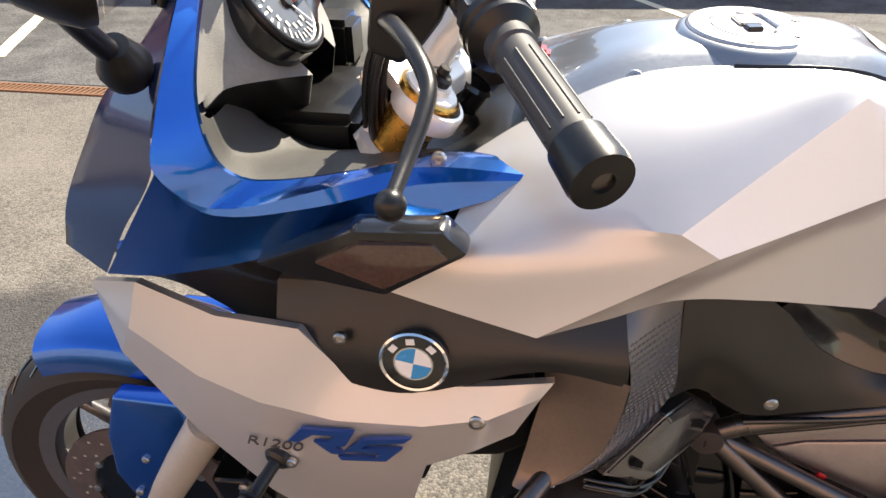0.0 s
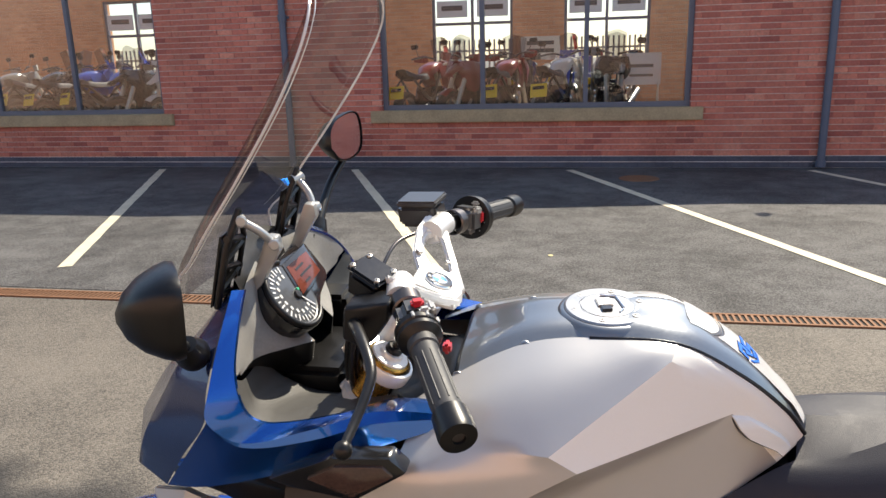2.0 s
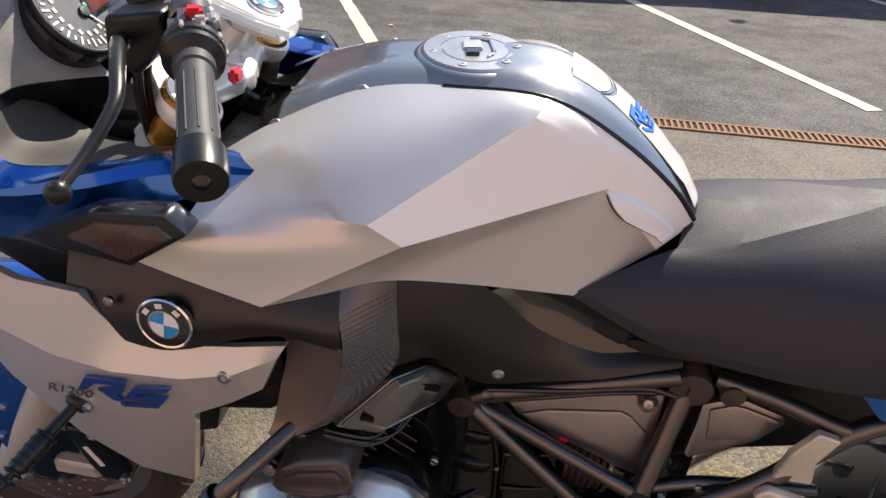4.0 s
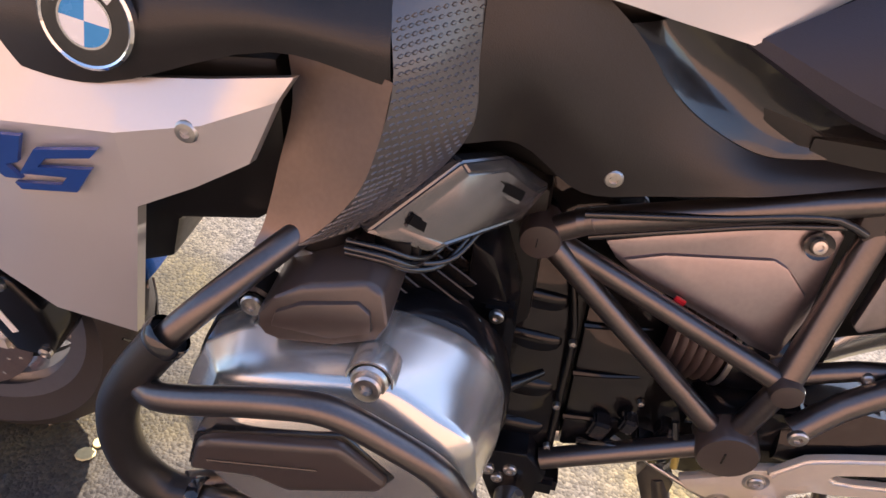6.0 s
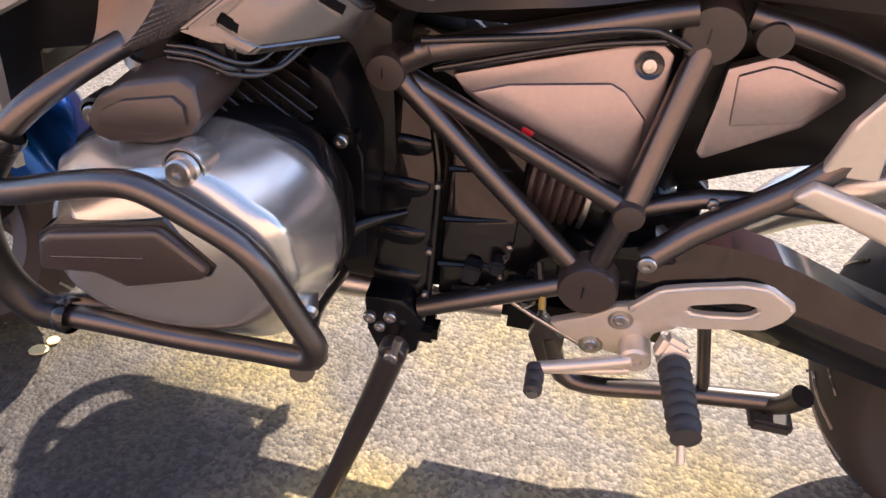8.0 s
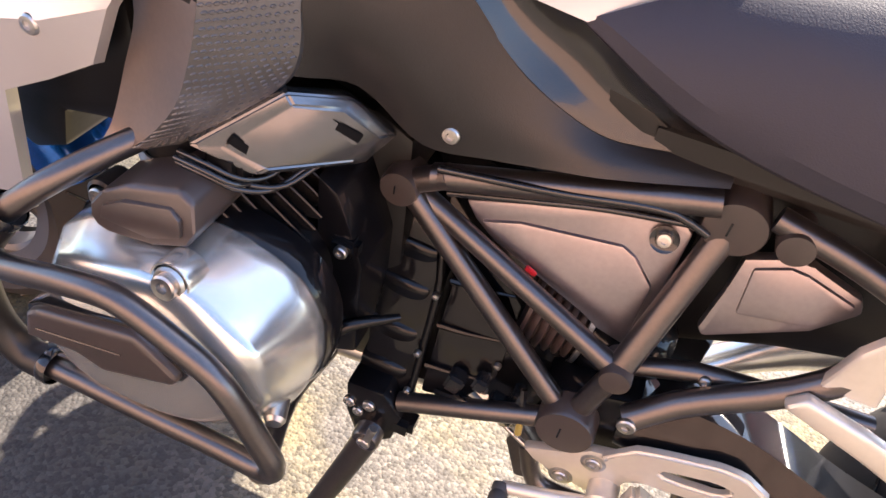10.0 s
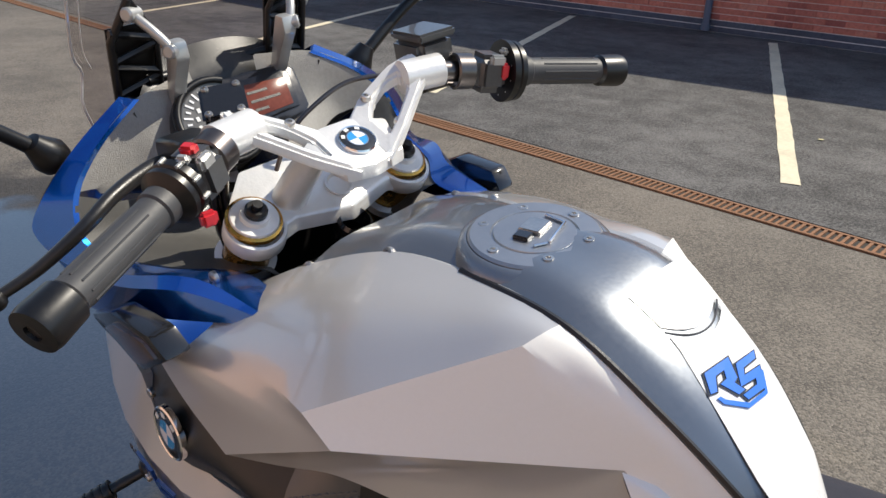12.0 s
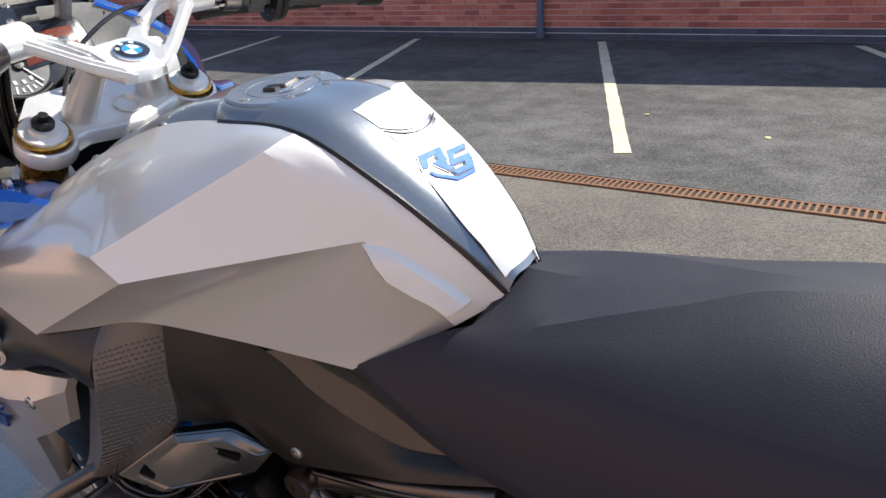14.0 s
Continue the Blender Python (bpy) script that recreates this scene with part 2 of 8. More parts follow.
DUCT = material("satin_black_duct", (0.20, 0.155, 0.13), 0.36, metal=0.8, spread=0.1, scale=25, wear=-0.03)
BLACK_GLOSS = material("gloss_black_plastic", (0.012, 0.012, 0.013), 0.16, coat=0.5, spread=0.1)
BLACK_BAR = material("black_powder_coat", (0.13, 0.115, 0.11), 0.31, metal=0.9, coat=0.3, spread=0.12, scale=30, coat_rough=0.29, wear=-0.04)
RUBBER = material("tyre_rubber", (0.030, 0.027, 0.025), 0.75, spread=0.2, scale=20, bump=0.2)
RUBBER_GRIP = material("grip_rubber", (0.045, 0.045, 0.047), 0.55, spread=0.15, scale=40)
SEAT_SKIN = material("black_seat_vinyl", (0.019, 0.019, 0.029), 0.58, spread=0.12, scale=25, bump=0.2, bump_scale=700, spec=0.5)
COCKPIT = material("grey_cockpit_plastic", (0.30, 0.29, 0.27), 0.5, spread=0.14, scale=25, bump=0.5, bump_scale=700)
CAST = material("brushed_aluminium", (0.68, 0.68, 0.64), 0.225, metal=0.85, spread=0.03, scale=3, wear=-0.045)
ALU_LIGHT = material("cast_aluminium_paint", (0.74, 0.68, 0.58), 0.36, metal=0.5, coat=0.3, spread=0.06, bump=0.1)
YOKE = material("white_silver_casting", (0.82, 0.81, 0.78), 0.36, metal=0.35, coat=0.3, spread=0.04, bump=0.15, bump_scale=300)
STEEL = material("zinc_steel", (0.55, 0.53, 0.50), 0.34, metal=1.0, spread=0.15, scale=40)
CHROME = material("chrome", (0.8, 0.8, 0.8), 0.08, metal=1.0, spread=0.03)
GOLD = material("gold_anodised", (0.62, 0.33, 0.07), 0.25, metal=0.9, spread=0.08)
ENGINE_BLACK = material("engine_black_paint", (0.004, 0.004, 0.005), 0.45, metal=0.0, coat=0.62, spread=0.2, scale=25, coat_rough=0.03, wear=-0.03, spec=0.08)
SCREEN = glass("clear_screen", (0.77, 0.72, 0.705), 0.0, 1.5, clear=0.17)
MIRROR = material("mirror_glass", (0.9, 0.9, 0.9), 0.02, metal=1.0, spread=0.0)
RED = material("red_plastic", (0.55, 0.02, 0.03), 0.35, coat=0.4)
WHITE = material("white_enamel", (0.82, 0.82, 0.82), 0.25, coat=0.6, spread=0.02)
SKY_BLUE = material("light_blue_enamel", (0.03, 0.28, 0.62), 0.25, coat=0.6, spread=0.03)
ENAMEL_BLACK = material("black_enamel", (0.012, 0.012, 0.012), 0.2, coat=0.8)
LOGO_BLUE = material("deep_blue_vinyl", (0.012, 0.055, 0.25), 0.35, coat=0.3, spread=0.04)
LOGO_BRIGHT = material("bright_blue_vinyl", (0.01, 0.16, 0.70), 0.6, coat=0.0, spread=0.04)
LOGO_GREY = material("grey_vinyl", (0.07, 0.07, 0.075), 0.4)
YELLOW = material("yellow_plate", (0.80, 0.58, 0.03), 0.45, spread=0.06)
PAPER = material("white_card", (0.75, 0.75, 0.72), 0.7, spread=0.05)
SIGN_BLUE = material("blue_poster", (0.07, 0.09, 0.45), 0.6)
LEAF = material("pale_petal", (0.62, 0.54, 0.28), 0.8, spread=0.2)
NOSE = material("smoked_headlight_cowl", (0.022, 0.042, 0.13), 0.22, metal=0.55, coat=0.3, spread=0.1, spec=0.4, wear=-0.03)
CAP_ALU = material("satin_aluminium", (0.36, 0.375, 0.40), 0.36, metal=0.8, spread=0.06, scale=30)
LENS_SMOKE = material("smoked_indicator_lens", (0.075, 0.045, 0.035), 0.12, coat=1.0, spread=0.3, scale=25)
# the tank's silver again, paler: the sky's reflection is painted into the colour
SILVER_LIT = material("lit_silver_paint", (0.94, 0.935, 0.875), 0.45, metal=0.0, coat=0.3, spread=0.015, scale=300)
DIAL = material("dial_face", (0.06, 0.06, 0.06), 0.35, coat=0.6, spread=0.2)
# the brick wall's reflection is painted into the display as red
LCD = material("dark_display", (0.16, 0.045, 0.03), 0.10, metal=0.0, coat=0.0, spread=0.3, scale=20, wear=-0.05, spec=0.25)
CLAMP_GREY = material("grey_link_paint", (0.5, 0.5, 0.48), 0.35, metal=0.6, spread=0.05)
DISC_STEEL = material("brake_disc_steel", (0.34, 0.25, 0.20), 0.38, metal=0.9, spread=0.15, scale=30)


# ---- helpers for shapes ----
def part(name, bm, mat, parent=None, label="", angle=35, smooth=True):
    """Links a bmesh as one mesh object under a thing or part, with edges sharper than angle kept crisp."""
    bmesh.ops.recalc_face_normals(bm, faces=bm.faces)
    for f in bm.faces:
        f.smooth = smooth
    for e in bm.edges:
        if len(e.link_faces) == 2 and e.calc_face_angle(0) > radians(angle):
            e.smooth = False
    me = bpy.data.meshes.new(name)
    bm.to_mesh(me)
    bm.free()
    me.materials.append(mat)
    ob = new(name, me)
    if parent is not None:
        ob.parent = parent
    if label:
        ob["label"] = label
    return ob


def empty(name, m, label, category, group="", kind=""):
    ob = new(name)
    ob.empty_display_size = 0.1
    ob.matrix_world = m
    return tagged(ob, label, category, group, kind)


def spline(pts, n, straight=False):
    """n + 1 points along a smooth curve (or polyline) through pts."""
    p = [Vector(v) for v in pts]
    seg = [max((b - a).length, 1e-6) for a, b in zip(p, p[1:])]
    total, out, acc = sum(seg), [], [0.0]
    for s in seg:
        acc.append(acc[-1] + s)
    for k in range(n + 1):
        d = total * k / n
        i = min(max(j for j in range(len(seg)) if acc[j] <= d + 1e-9), len(seg) - 1)
        u = (d - acc[i]) / seg[i]
        if straight or len(p) < 3:
            out.append(p[i].lerp(p[i + 1], u))
            continue
        a = p[i - 1] if i > 0 else p[i] * 2 - p[i + 1]
        d2 = p[i + 2] if i + 2 < len(p) else p[i + 1] * 2 - p[i]
        m1 = (p[i + 1] - a) * (seg[i] / ((seg[i - 1] if i > 0 else seg[i]) + seg[i]))
        m2 = (d2 - p[i]) * (seg[i] / ((seg[i + 1] if i + 1 < len(seg) else seg[i]) + seg[i]))
        h = (2 * u**3 - 3 * u**2 + 1, u**3 - 2 * u**2 + u, -2 * u**3 + 3 * u**2, u**3 - u**2)
        out.append(p[i] * h[0] + m1 * h[1] + p[i + 1] * h[2] + m2 * h[3])
    return out


def columns(pts, k, straight=False):
    """Like spline, but with k steps between each pair of points, so that columns of several rows match."""
    p = [Vector(v) for v in pts]
    out = []
    for i in range(len(p) - 1):
        a = p[i - 1] if i > 0 else p[i] * 2 - p[i + 1]
        d2 = p[i + 2] if i + 2 < len(p) else p[i + 1] * 2 - p[i]
        s0, s1, s2 = ((p[i] - a).length + 1e-6, (p[i + 1] - p[i]).length + 1e-6, (d2 - p[i + 1]).length + 1e-6)
        m1, m2 = (p[i + 1] - a) * (s1 / (s0 + s1)), (d2 - p[i]) * (s1 / (s1 + s2))
        for j in range(k + (i == len(p) - 2)):
            u = j / k
            if straight:
                out.append(p[i].lerp(p[i + 1], u))
                continue
            out.append(p[i] * (2 * u**3 - 3 * u**2 + 1) + m1 * (u**3 - 2 * u**2 + u) + p[i + 1] * (-2 * u**3 + 3 * u**2) + m2 * (u**3 - u**2))
    return out


def loft_into(bm, rows, k=5, m=4, cross="linear", straight=False):
    """A sheet through rows of matching control points. cross: how it runs from row to row."""
    fine = [columns(r, k, straight) for r in rows]
    if cross == "linear":
        grid = [[a.lerp(b, j / m) for a, b in zip(r0, r1)] for r0, r1 in zip(fine, fine[1:]) for j in range(m)] + [fine[-1]]
    else:
        cols = [columns([r[c] for r in fine], m) for c in range(len(fine[0]))]
        grid = [list(r) for r in zip(*cols)]
    vs = [[bm.verts.new(v) for v in r] for r in grid]
    for r0, r1 in zip(vs, vs[1:]):
        for c in range(len(r0) - 1):
            quad = (r0[c], r0[c + 1], r1[c + 1], r1[c])
            if len({tuple(round(x, 5) for x in v.co) for v in quad}) > 2:
                bm.faces.new(quad)
    return vs


def thicken(bm, depth):
    """Gives an open sheet a depth towards the inside (y = 0)."""
    bmesh.ops.remove_doubles(bm, verts=bm.verts, dist=1e-5)
    mid = sum(v.co.y for v in bm.verts) / max(len(bm.verts), 1)
    rim = [tuple(e.verts) for e in bm.edges if len(e.link_faces) == 1]
    faces = [tuple(f.verts) for f in bm.faces]
    inner = {v: bm.verts.new((v.co.x, v.co.y + (depth if mid < 0 else -depth), v.co.z - depth * 0.3)) for v in bm.verts[:]}
    for f in faces:
        bm.faces.new([inner[v] for v in reversed(f)])
    for a, b in rim:
        bm.faces.new((a, b, inner[b], inner[a]))


def sheet(name, rows, mat, parent, k=5, m=4, cross="linear", thick=0.006, label="", angle=35, mirror=False):
    """A body panel: a lofted sheet with depth. mirror: on the other side of the machine."""
    bm = bmesh.new()
    loft_into(bm, [[(x, -y if mirror else y, z) for x, y, z in r] for r in rows], k, m, cross)
    if thick:
        thicken(bm, thick)
    return part(name, bm, mat, parent, label, angle)


def tube_into(bm, pts, r, seg=12, n=0, straight=False, caps=True):
    path = [Vector(p) for p in pts] if n == 0 else spline(pts, n, straight)
    up = Vector((0.13, 0.21, 0.97))
    rings = []
    for i, p in enumerate(path):
        t = (path[min(i + 1, len(path) - 1)] - path[max(i - 1, 0)]).normalized()
        a = t.cross(up).normalized()
        up = a.cross(t).normalized()
        rad = r(i / (len(path) - 1)) if callable(r) else r
        rings.append([bm.verts.new(p + a * rad * math.cos(2 * math.pi * s / seg) + up * rad * math.sin(2 * math.pi * s / seg)) for s in range(seg)])
    for r0, r1 in zip(rings, rings[1:]):
        for s in range(seg):
            bm.faces.new((r0[s], r0[(s + 1) % seg], r1[(s + 1) % seg], r1[s]))
    if caps:
        bm.faces.new(rings[0][::-1])
        bm.faces.new(rings[-1])


def tube(name, pts, r, mat, parent, n=0, seg=12, label="", straight=False):
    bm = bmesh.new()
    tube_into(bm, pts, r, seg, n, straight)
    return part(name, bm, mat, parent, label, 50)


def lathe_into(bm, profile, centre, axis, seg=24):
    """A turned shape: profile rows of (radius, distance along axis)."""
    c, ax = Vector(centre), Vector(axis).normalized()
    a = ax.orthogonal().normalized()
    b = ax.cross(a)
    rings = []
    for r, h in profile:
        if r < 1e-6:
            rings.append([bm.verts.new(c + ax * h)])
        else:
            rings.append([bm.verts.new(c + ax * h + (a * math.cos(2 * math.pi * s / seg) + b * math.sin(2 * math.pi * s / seg)) * r) for s in range(seg)])
    for r0, r1 in zip(rings, rings[1:]):
        for s in range(seg):
            e = (s + 1) % seg
            if len(r0) == 1 and len(r1) > 1:
                bm.faces.new((r0[0], r1[s], r1[e]))
            elif len(r1) == 1 and len(r0) > 1:
                bm.faces.new((r0[s], r0[e], r1[0]))
            elif len(r0) > 1:
                bm.faces.new((r0[s], r0[e], r1[e], r1[s]))


def lathe(name, profile, centre, axis, mat, parent, seg=24, label="", angle=35):
    bm = bmesh.new()
    lathe_into(bm, profile, centre, axis, seg)
    return part(name, bm, mat, parent, label, angle)


def prism_into(bm, outline, lift, depth):
    """outline: 2D points; lift(u, v, d) gives the place; d runs over 0 and depth."""
    front = [bm.verts.new(lift(u, v, 0)) for u, v in outline]
    back = [bm.verts.new(lift(u, v, depth)) for u, v in outline]
    made = [bm.faces.new(front), bm.faces.new(back[::-1])]
    k = len(outline)
    for i in range(k):
        made.append(bm.faces.new((front[i], back[i], back[(i + 1) % k], front[(i + 1) % k])))
    return made


def prism(name, outline, lift, depth, mat, parent=None, bevel=0.0, label="", steps=2, angle=35):
    bm = bmesh.new()
    prism_into(bm, outline, lift, depth)
    bmesh.ops.recalc_face_normals(bm, faces=bm.faces)
    if bevel:
        bmesh.ops.bevel(bm, geom=bm.edges[:], offset=bevel, segments=steps, affect="EDGES", clamp_overlap=True, profile=0.6)
    return part(name, bm, mat, parent, label, angle)


def side(y, slope_x=0.0, slope_z=0.0, x0=0.0, z0=0.0):
    """A lift for prisms seen from the side: u is x, v is z, the depth runs inwards (+y)."""
    return lambda u, v, d: (u, y + slope_x * (u - x0) + slope_z * (v - z0) + d, v)


def box_into(bm, centre, size, turn=None):
    m = Matrix.Translation(centre) @ (turn or Matrix()) @ Matrix.Diagonal((*size, 1))
    return bmesh.ops.create_cube(bm, size=1, matrix=m)


def box(name, centre, size, mat, parent=None, bevel=0.004, turn=None, label="", steps=2):
    bm = bmesh.new()
    box_into(bm, centre, size, turn)
    if bevel:
        bmesh.ops.bevel(bm, geom=bm.edges[:], offset=bevel, segments=steps, affect="EDGES", clamp_overlap=True)
    return part(name, bm, mat, parent, label)


def rounded(w, h, r, n=4):
    """A rounded rectangle's outline round the origin."""
    out = []
    for cx, cy, a0 in ((w / 2 - r, h / 2 - r, 0), (-w / 2 + r, h / 2 - r, 90), (-w / 2 + r, -h / 2 + r, 180), (w / 2 - r, -h / 2 + r, 270)):
        for i in range(n + 1):
            a = radians(a0 + 90 * i / n)
            out.append((cx + r * math.cos(a), cy + r * math.sin(a)))
    return out


# ---- ground ----
def flat(name, corners, z, mat, kind="structure", label="", category="", parent=None, cuts=0):
    bm = bmesh.new()
    vs = [bm.verts.new((x, y, z)) for x, y in corners]
    bm.faces.new(vs)
    ob = part(name, bm, mat, parent, smooth=False)
    return tagged(ob, label, category, "", kind)


flat("ground", ((-400, -400), (400, -400), (400, 400), (-400, 400)), 0.0, TARMAC_OLD, label="pale worn tarmac yard, wet and shade-toned round the motorcycle", category="ground")
bm = bmesh.new()
box_into(bm, (-6, 5.86, 0.001), (52, 5.56, 0.006))
tagged(part("parking_bays", bm, TARMAC_NEW, smooth=False), "dark patched tarmac of the parking bays by the wall", "parking bays", "", "structure")

WALL_Y = 8.65


def bay_line(x0, y0, x1, y1, w=0.10):
    """A painted line, its long edges slightly worn."""
    bm = bmesh.new()
    a, b = Vector((x0, y0, 0)), Vector((x1, y1, 0))
    t = (b - a).normalized()
    s = Vector((-t.y, t.x, 0))
    n = 40
    rng = random.Random(int(abs(x0) * 100))
    rows = []
    for i in range(n + 1):
        p = a.lerp(b, i / n)
        rows.append([bm.verts.new((p + s * (w / 2 * q + rng.uniform(-0.004, 0.004))).to_tuple()[:2] + (0.0085,)) for q in (-1, 1)])
    for r0, r1 in zip(rows, rows[1:]):
        bm.faces.new((r0[0], r0[1], r1[1], r1[0]))
    return tagged(part("bay_line", bm, ROAD_PAINT), "faded white painted parking bay line on tarmac", "road marking", "parking bay lines", "structure")


for k in range(-4, 3):
    x = -3.126 + 2.84 * k
    bay_line(x, 8.39, x + 2.15, 3.56)
bay_line(-17.5, 3.35, -13.4, 6.9)


def drain():
    """A slotted iron drainage channel, each bar its own strip between two rails."""
    root = empty("drain_channel", pose(0, 2.985, 0, 0, 0, 0.45), "rusty slotted iron drainage channel set in tarmac", "drain", kind="structure")
    for y in (-0.062, 0.062):
        box("rail", (-5, y, 0.004), (34, 0.022, 0.012), RUST, root, 0.002)
    box("channel", (-5, 0, -0.001), (34, 0.11, 0.006), DRAIN_DARK, root, 0)
    bm0 = bmesh.new()
    box_into(bm0, (0, 0, 0.0045), (0.014, 0.108, 0.009))
    first = part("bar", bm0, RUST, root, smooth=False)
    first.location = (-3.6, 0, 0)
    for i in range(1, 200):
        o = new("bar", first.data)
        o.parent, o.location = root, (-3.6 + 0.033 * i, 0, 0)
    bm = bmesh.new()
    for i in range(1, 330):
        box_into(bm, (-3.6 - 0.033 * i, 0, 0.0045), (0.014, 0.108, 0.009))
    tagged(part("far_bars", bm, RUST, root, smooth=False), kind="stuff")


drain()
lathe("manhole_cover", [(0, 0.012), (0.2, 0.012), (0.225, 0.010), (0.23, 0.004)], (0.53, 7.75, 0), (0, 0, 1), RUST, None, 32)
tagged(bpy.data.objects["manhole_cover"], "round rusty iron manhole cover in dark tarmac", "manhole cover", "", "structure")


# ---- the showroom building ----
ROOF = 4.0
OPENINGS = [(-19.0, -17.35, 0.0, 2.5), (-15.5, -13.9, 0.76, 3.0), (-10.12, -6.0, 0.76, 3.0), (-2.78, 1.17, 0.76, 3.0)]


def roofline(x):
    """Height of the wall's unseen top: level over the windows, then sloped to slant its shadow on the bays."""
    return 4.3 if x < -2.5 else 4.3 - (min(x, 3.5) + 2.5) * 0.257


def wall_with_openings():
    """The street wall in red brick over a blue brick plinth, with its openings cut right through."""
    red, blue = bmesh.new(), bmesh.new()
    t, lo, hi = 0.32, 0.15, ROOF
    yc = WALL_Y + t / 2
    x = -70.0
    for a, b, z0, z1 in OPENINGS:
        box_into(red, ((x + a) / 2, yc, (lo + hi) / 2), (a - x, t, hi - lo))
        box_into(red, ((a + b) / 2, yc, (z1 + hi) / 2), (b - a, t, hi - z1))
        if z0 > lo:
            box_into(red, ((a + b) / 2, yc, (lo + z0 - 0.16) / 2), (b - a, t, z0 - 0.16 - lo))
            box_into(blue, ((a + b) / 2, yc, lo / 2), (b - a, t, lo))
        box_into(blue, ((x + a) / 2, yc, lo / 2), (a - x, t, lo))
        x = b
    box_into(red, ((x + 3.5) / 2, yc, (lo + hi) / 2), (3.5 - x, t, hi - lo))
    box_into(red, (8.75, yc, (lo + hi) / 2), (10.5, t, hi - lo))
    for v in red.verts:
        if v.co.z > hi - 0.01:
            v.co.z = roofline(v.co.x)
    box_into(blue, ((x + 14) / 2, yc, lo / 2), (14 - x, t, lo))
    tagged(part("wall_south", red, BRICK_RED, smooth=False), "red brick showroom wall with flush pale mortar", "wall", "", "structure")
    tagged(part("plinth", blue, BRICK_BLUE, smooth=False), "blue engineering brick plinth of the showroom wall", "plinth", "", "structure")


wall_with_openings()


def window(name, a, b, z0, z1, mullions, label):
    root = empty(name, pose(0, WALL_Y, 0), label, "window", kind="structure")
    y, d, w = 0.11, 0.07, 0.065
    box("window_sill", ((a + b) / 2, 0.09, z0 - 0.08), (b - a + 0.30, 0.30, 0.16), STONE, root, 0.008, label="weathered sandstone sill")
    box("window_frame", ((a + b) / 2, y, z0 + w / 2), (b - a, d, w), FRAME_GREY, root, 0.004)
    box("window_frame", ((a + b) / 2, y, z1 - w / 2), (b - a, d, w), FRAME_GREY, root, 0.004)
    for x in (a + w / 2, b - w / 2):
        box("window_frame", (x, y, (z0 + z1) / 2), (w, d, z1 - z0 - 2 * w), FRAME_GREY, root, 0.004)
    edges = [a + w] + [m for m in mullions] + [b - w]
    for m in mullions:
        box("mullion", (m, y, (z0 + z1) / 2), (0.06, d, z1 - z0 - 2 * w), FRAME_GREY, root, 0.004)
    for e0, e1 in zip(edges, edges[1:]):
        bm = bmesh.new()
        box_into(bm, ((e0 + e1) / 2, y, (z0 + z1) / 2), (e1 - e0 - 0.05, 0.006, z1 - z0 - 2 * w))
        part("pane", bm, PANE, root, smooth=False).visible_shadow = False
    return root


window("window_1", -15.5, -13.9, 0.76, 3.0, (), "grey-framed shop window with blue and orange posters")
window("window_2", -10.12, -6.0, 0.76, 3.0, (-8.75, -7.42), "wide grey-framed showroom window with three panes")
window("window_3", -2.78, 1.17, 0.76, 3.0, (-1.43, -0.11), "wide grey-framed showroom window with three panes")


def door():
    root = empty("door_1", pose(0, WALL_Y + 0.12, 0), "dark grey glazed shop door with small notices", "door", kind="structure")
    for x in (-18.95, -17.4):
        box("door_frame", (x, 0, 1.25), (0.1, 0.08, 2.5), FRAME_GREY, root, 0.004)
    box("door_frame", (-18.175, 0, 2.44), (1.45, 0.08, 0.1), FRAME_GREY, root, 0.004)
    box("door_leaf", (-18.175, 0.01, 0.4), (1.43, 0.05, 0.78), FRAME_GREY, root, 0.004)
    box("door_leaf", (-18.175, 0.01, 1.57), (0.08, 0.05, 1.56), FRAME_GREY, root, 0.004)
    bm = bmesh.new()
    box_into(bm, (-18.175, 0.02, 1.57), (1.43, 0.01, 1.56))
    part("pane", bm, PANE, root, smooth=False)
    box("notice", (-17.8, -0.02, 1.8), (0.25, 0.01, 0.35), SIGN_BLUE, root, 0.002)
    box("notice", (-17.8, -0.02, 1.15), (0.35, 0.01, 0.1), PAPER, root, 0.002)


door()


def downpipe(x):
    root = empty("downpipe", pose(x, WALL_Y - 0.06, 0), "blue-grey painted round iron downpipe on brick wall", "downpipe", "downpipes", "structure")
    tube("pipe", [(0, 0, 0.02), (0, 0, 2.0), (0, 0, min(ROOF, roofline(x)) - 0.05)], 0.045, PIPE_BLUE, root, seg=16)
    for z in (0.06, 2.0, 3.6):
        lathe("collar", [(0.046, -0.04), (0.058, -0.04), (0.058, 0.04), (0.046, 0.04)], (0, 0, z), (0, 0, 1), PIPE_BLUE, root, 16)
        box("bracket", (0, 0.04, z), (0.16, 0.02, 0.03), PIPE_BLUE, root, 0.003)


for x in (-12.1, -4.08, 2.71):
    downpipe(x)

# Rooms behind the windows, left open to the sky on the far side to light the stock.
bm = bmesh.new()
box_into(bm, (-8, 12.0, 0.03), (44, 6.1, 0.06))
tagged(part("floor", bm, FLOOR_IN, smooth=False), "worn brown showroom floor", "floor", "", "structure")
# unseen ceiling strip, added to stop sun shining out through the windows
bm = bmesh.new()
box_into(bm, (-16.35, 10.0, ROOF - 0.06), (27.3, 2.9, 0.12))
box_into(bm, (-0.6, 10.0, ROOF - 0.06), (4.2, 2.9, 0.12))
box_into(bm, (7.75, 10.0, ROOF - 0.06), (12.5, 2.9, 0.12))
for v in bm.verts:
    if v.co.x > -2.8:
        v.co.z += roofline(max(v.co.x, -2.5)) - 4.3
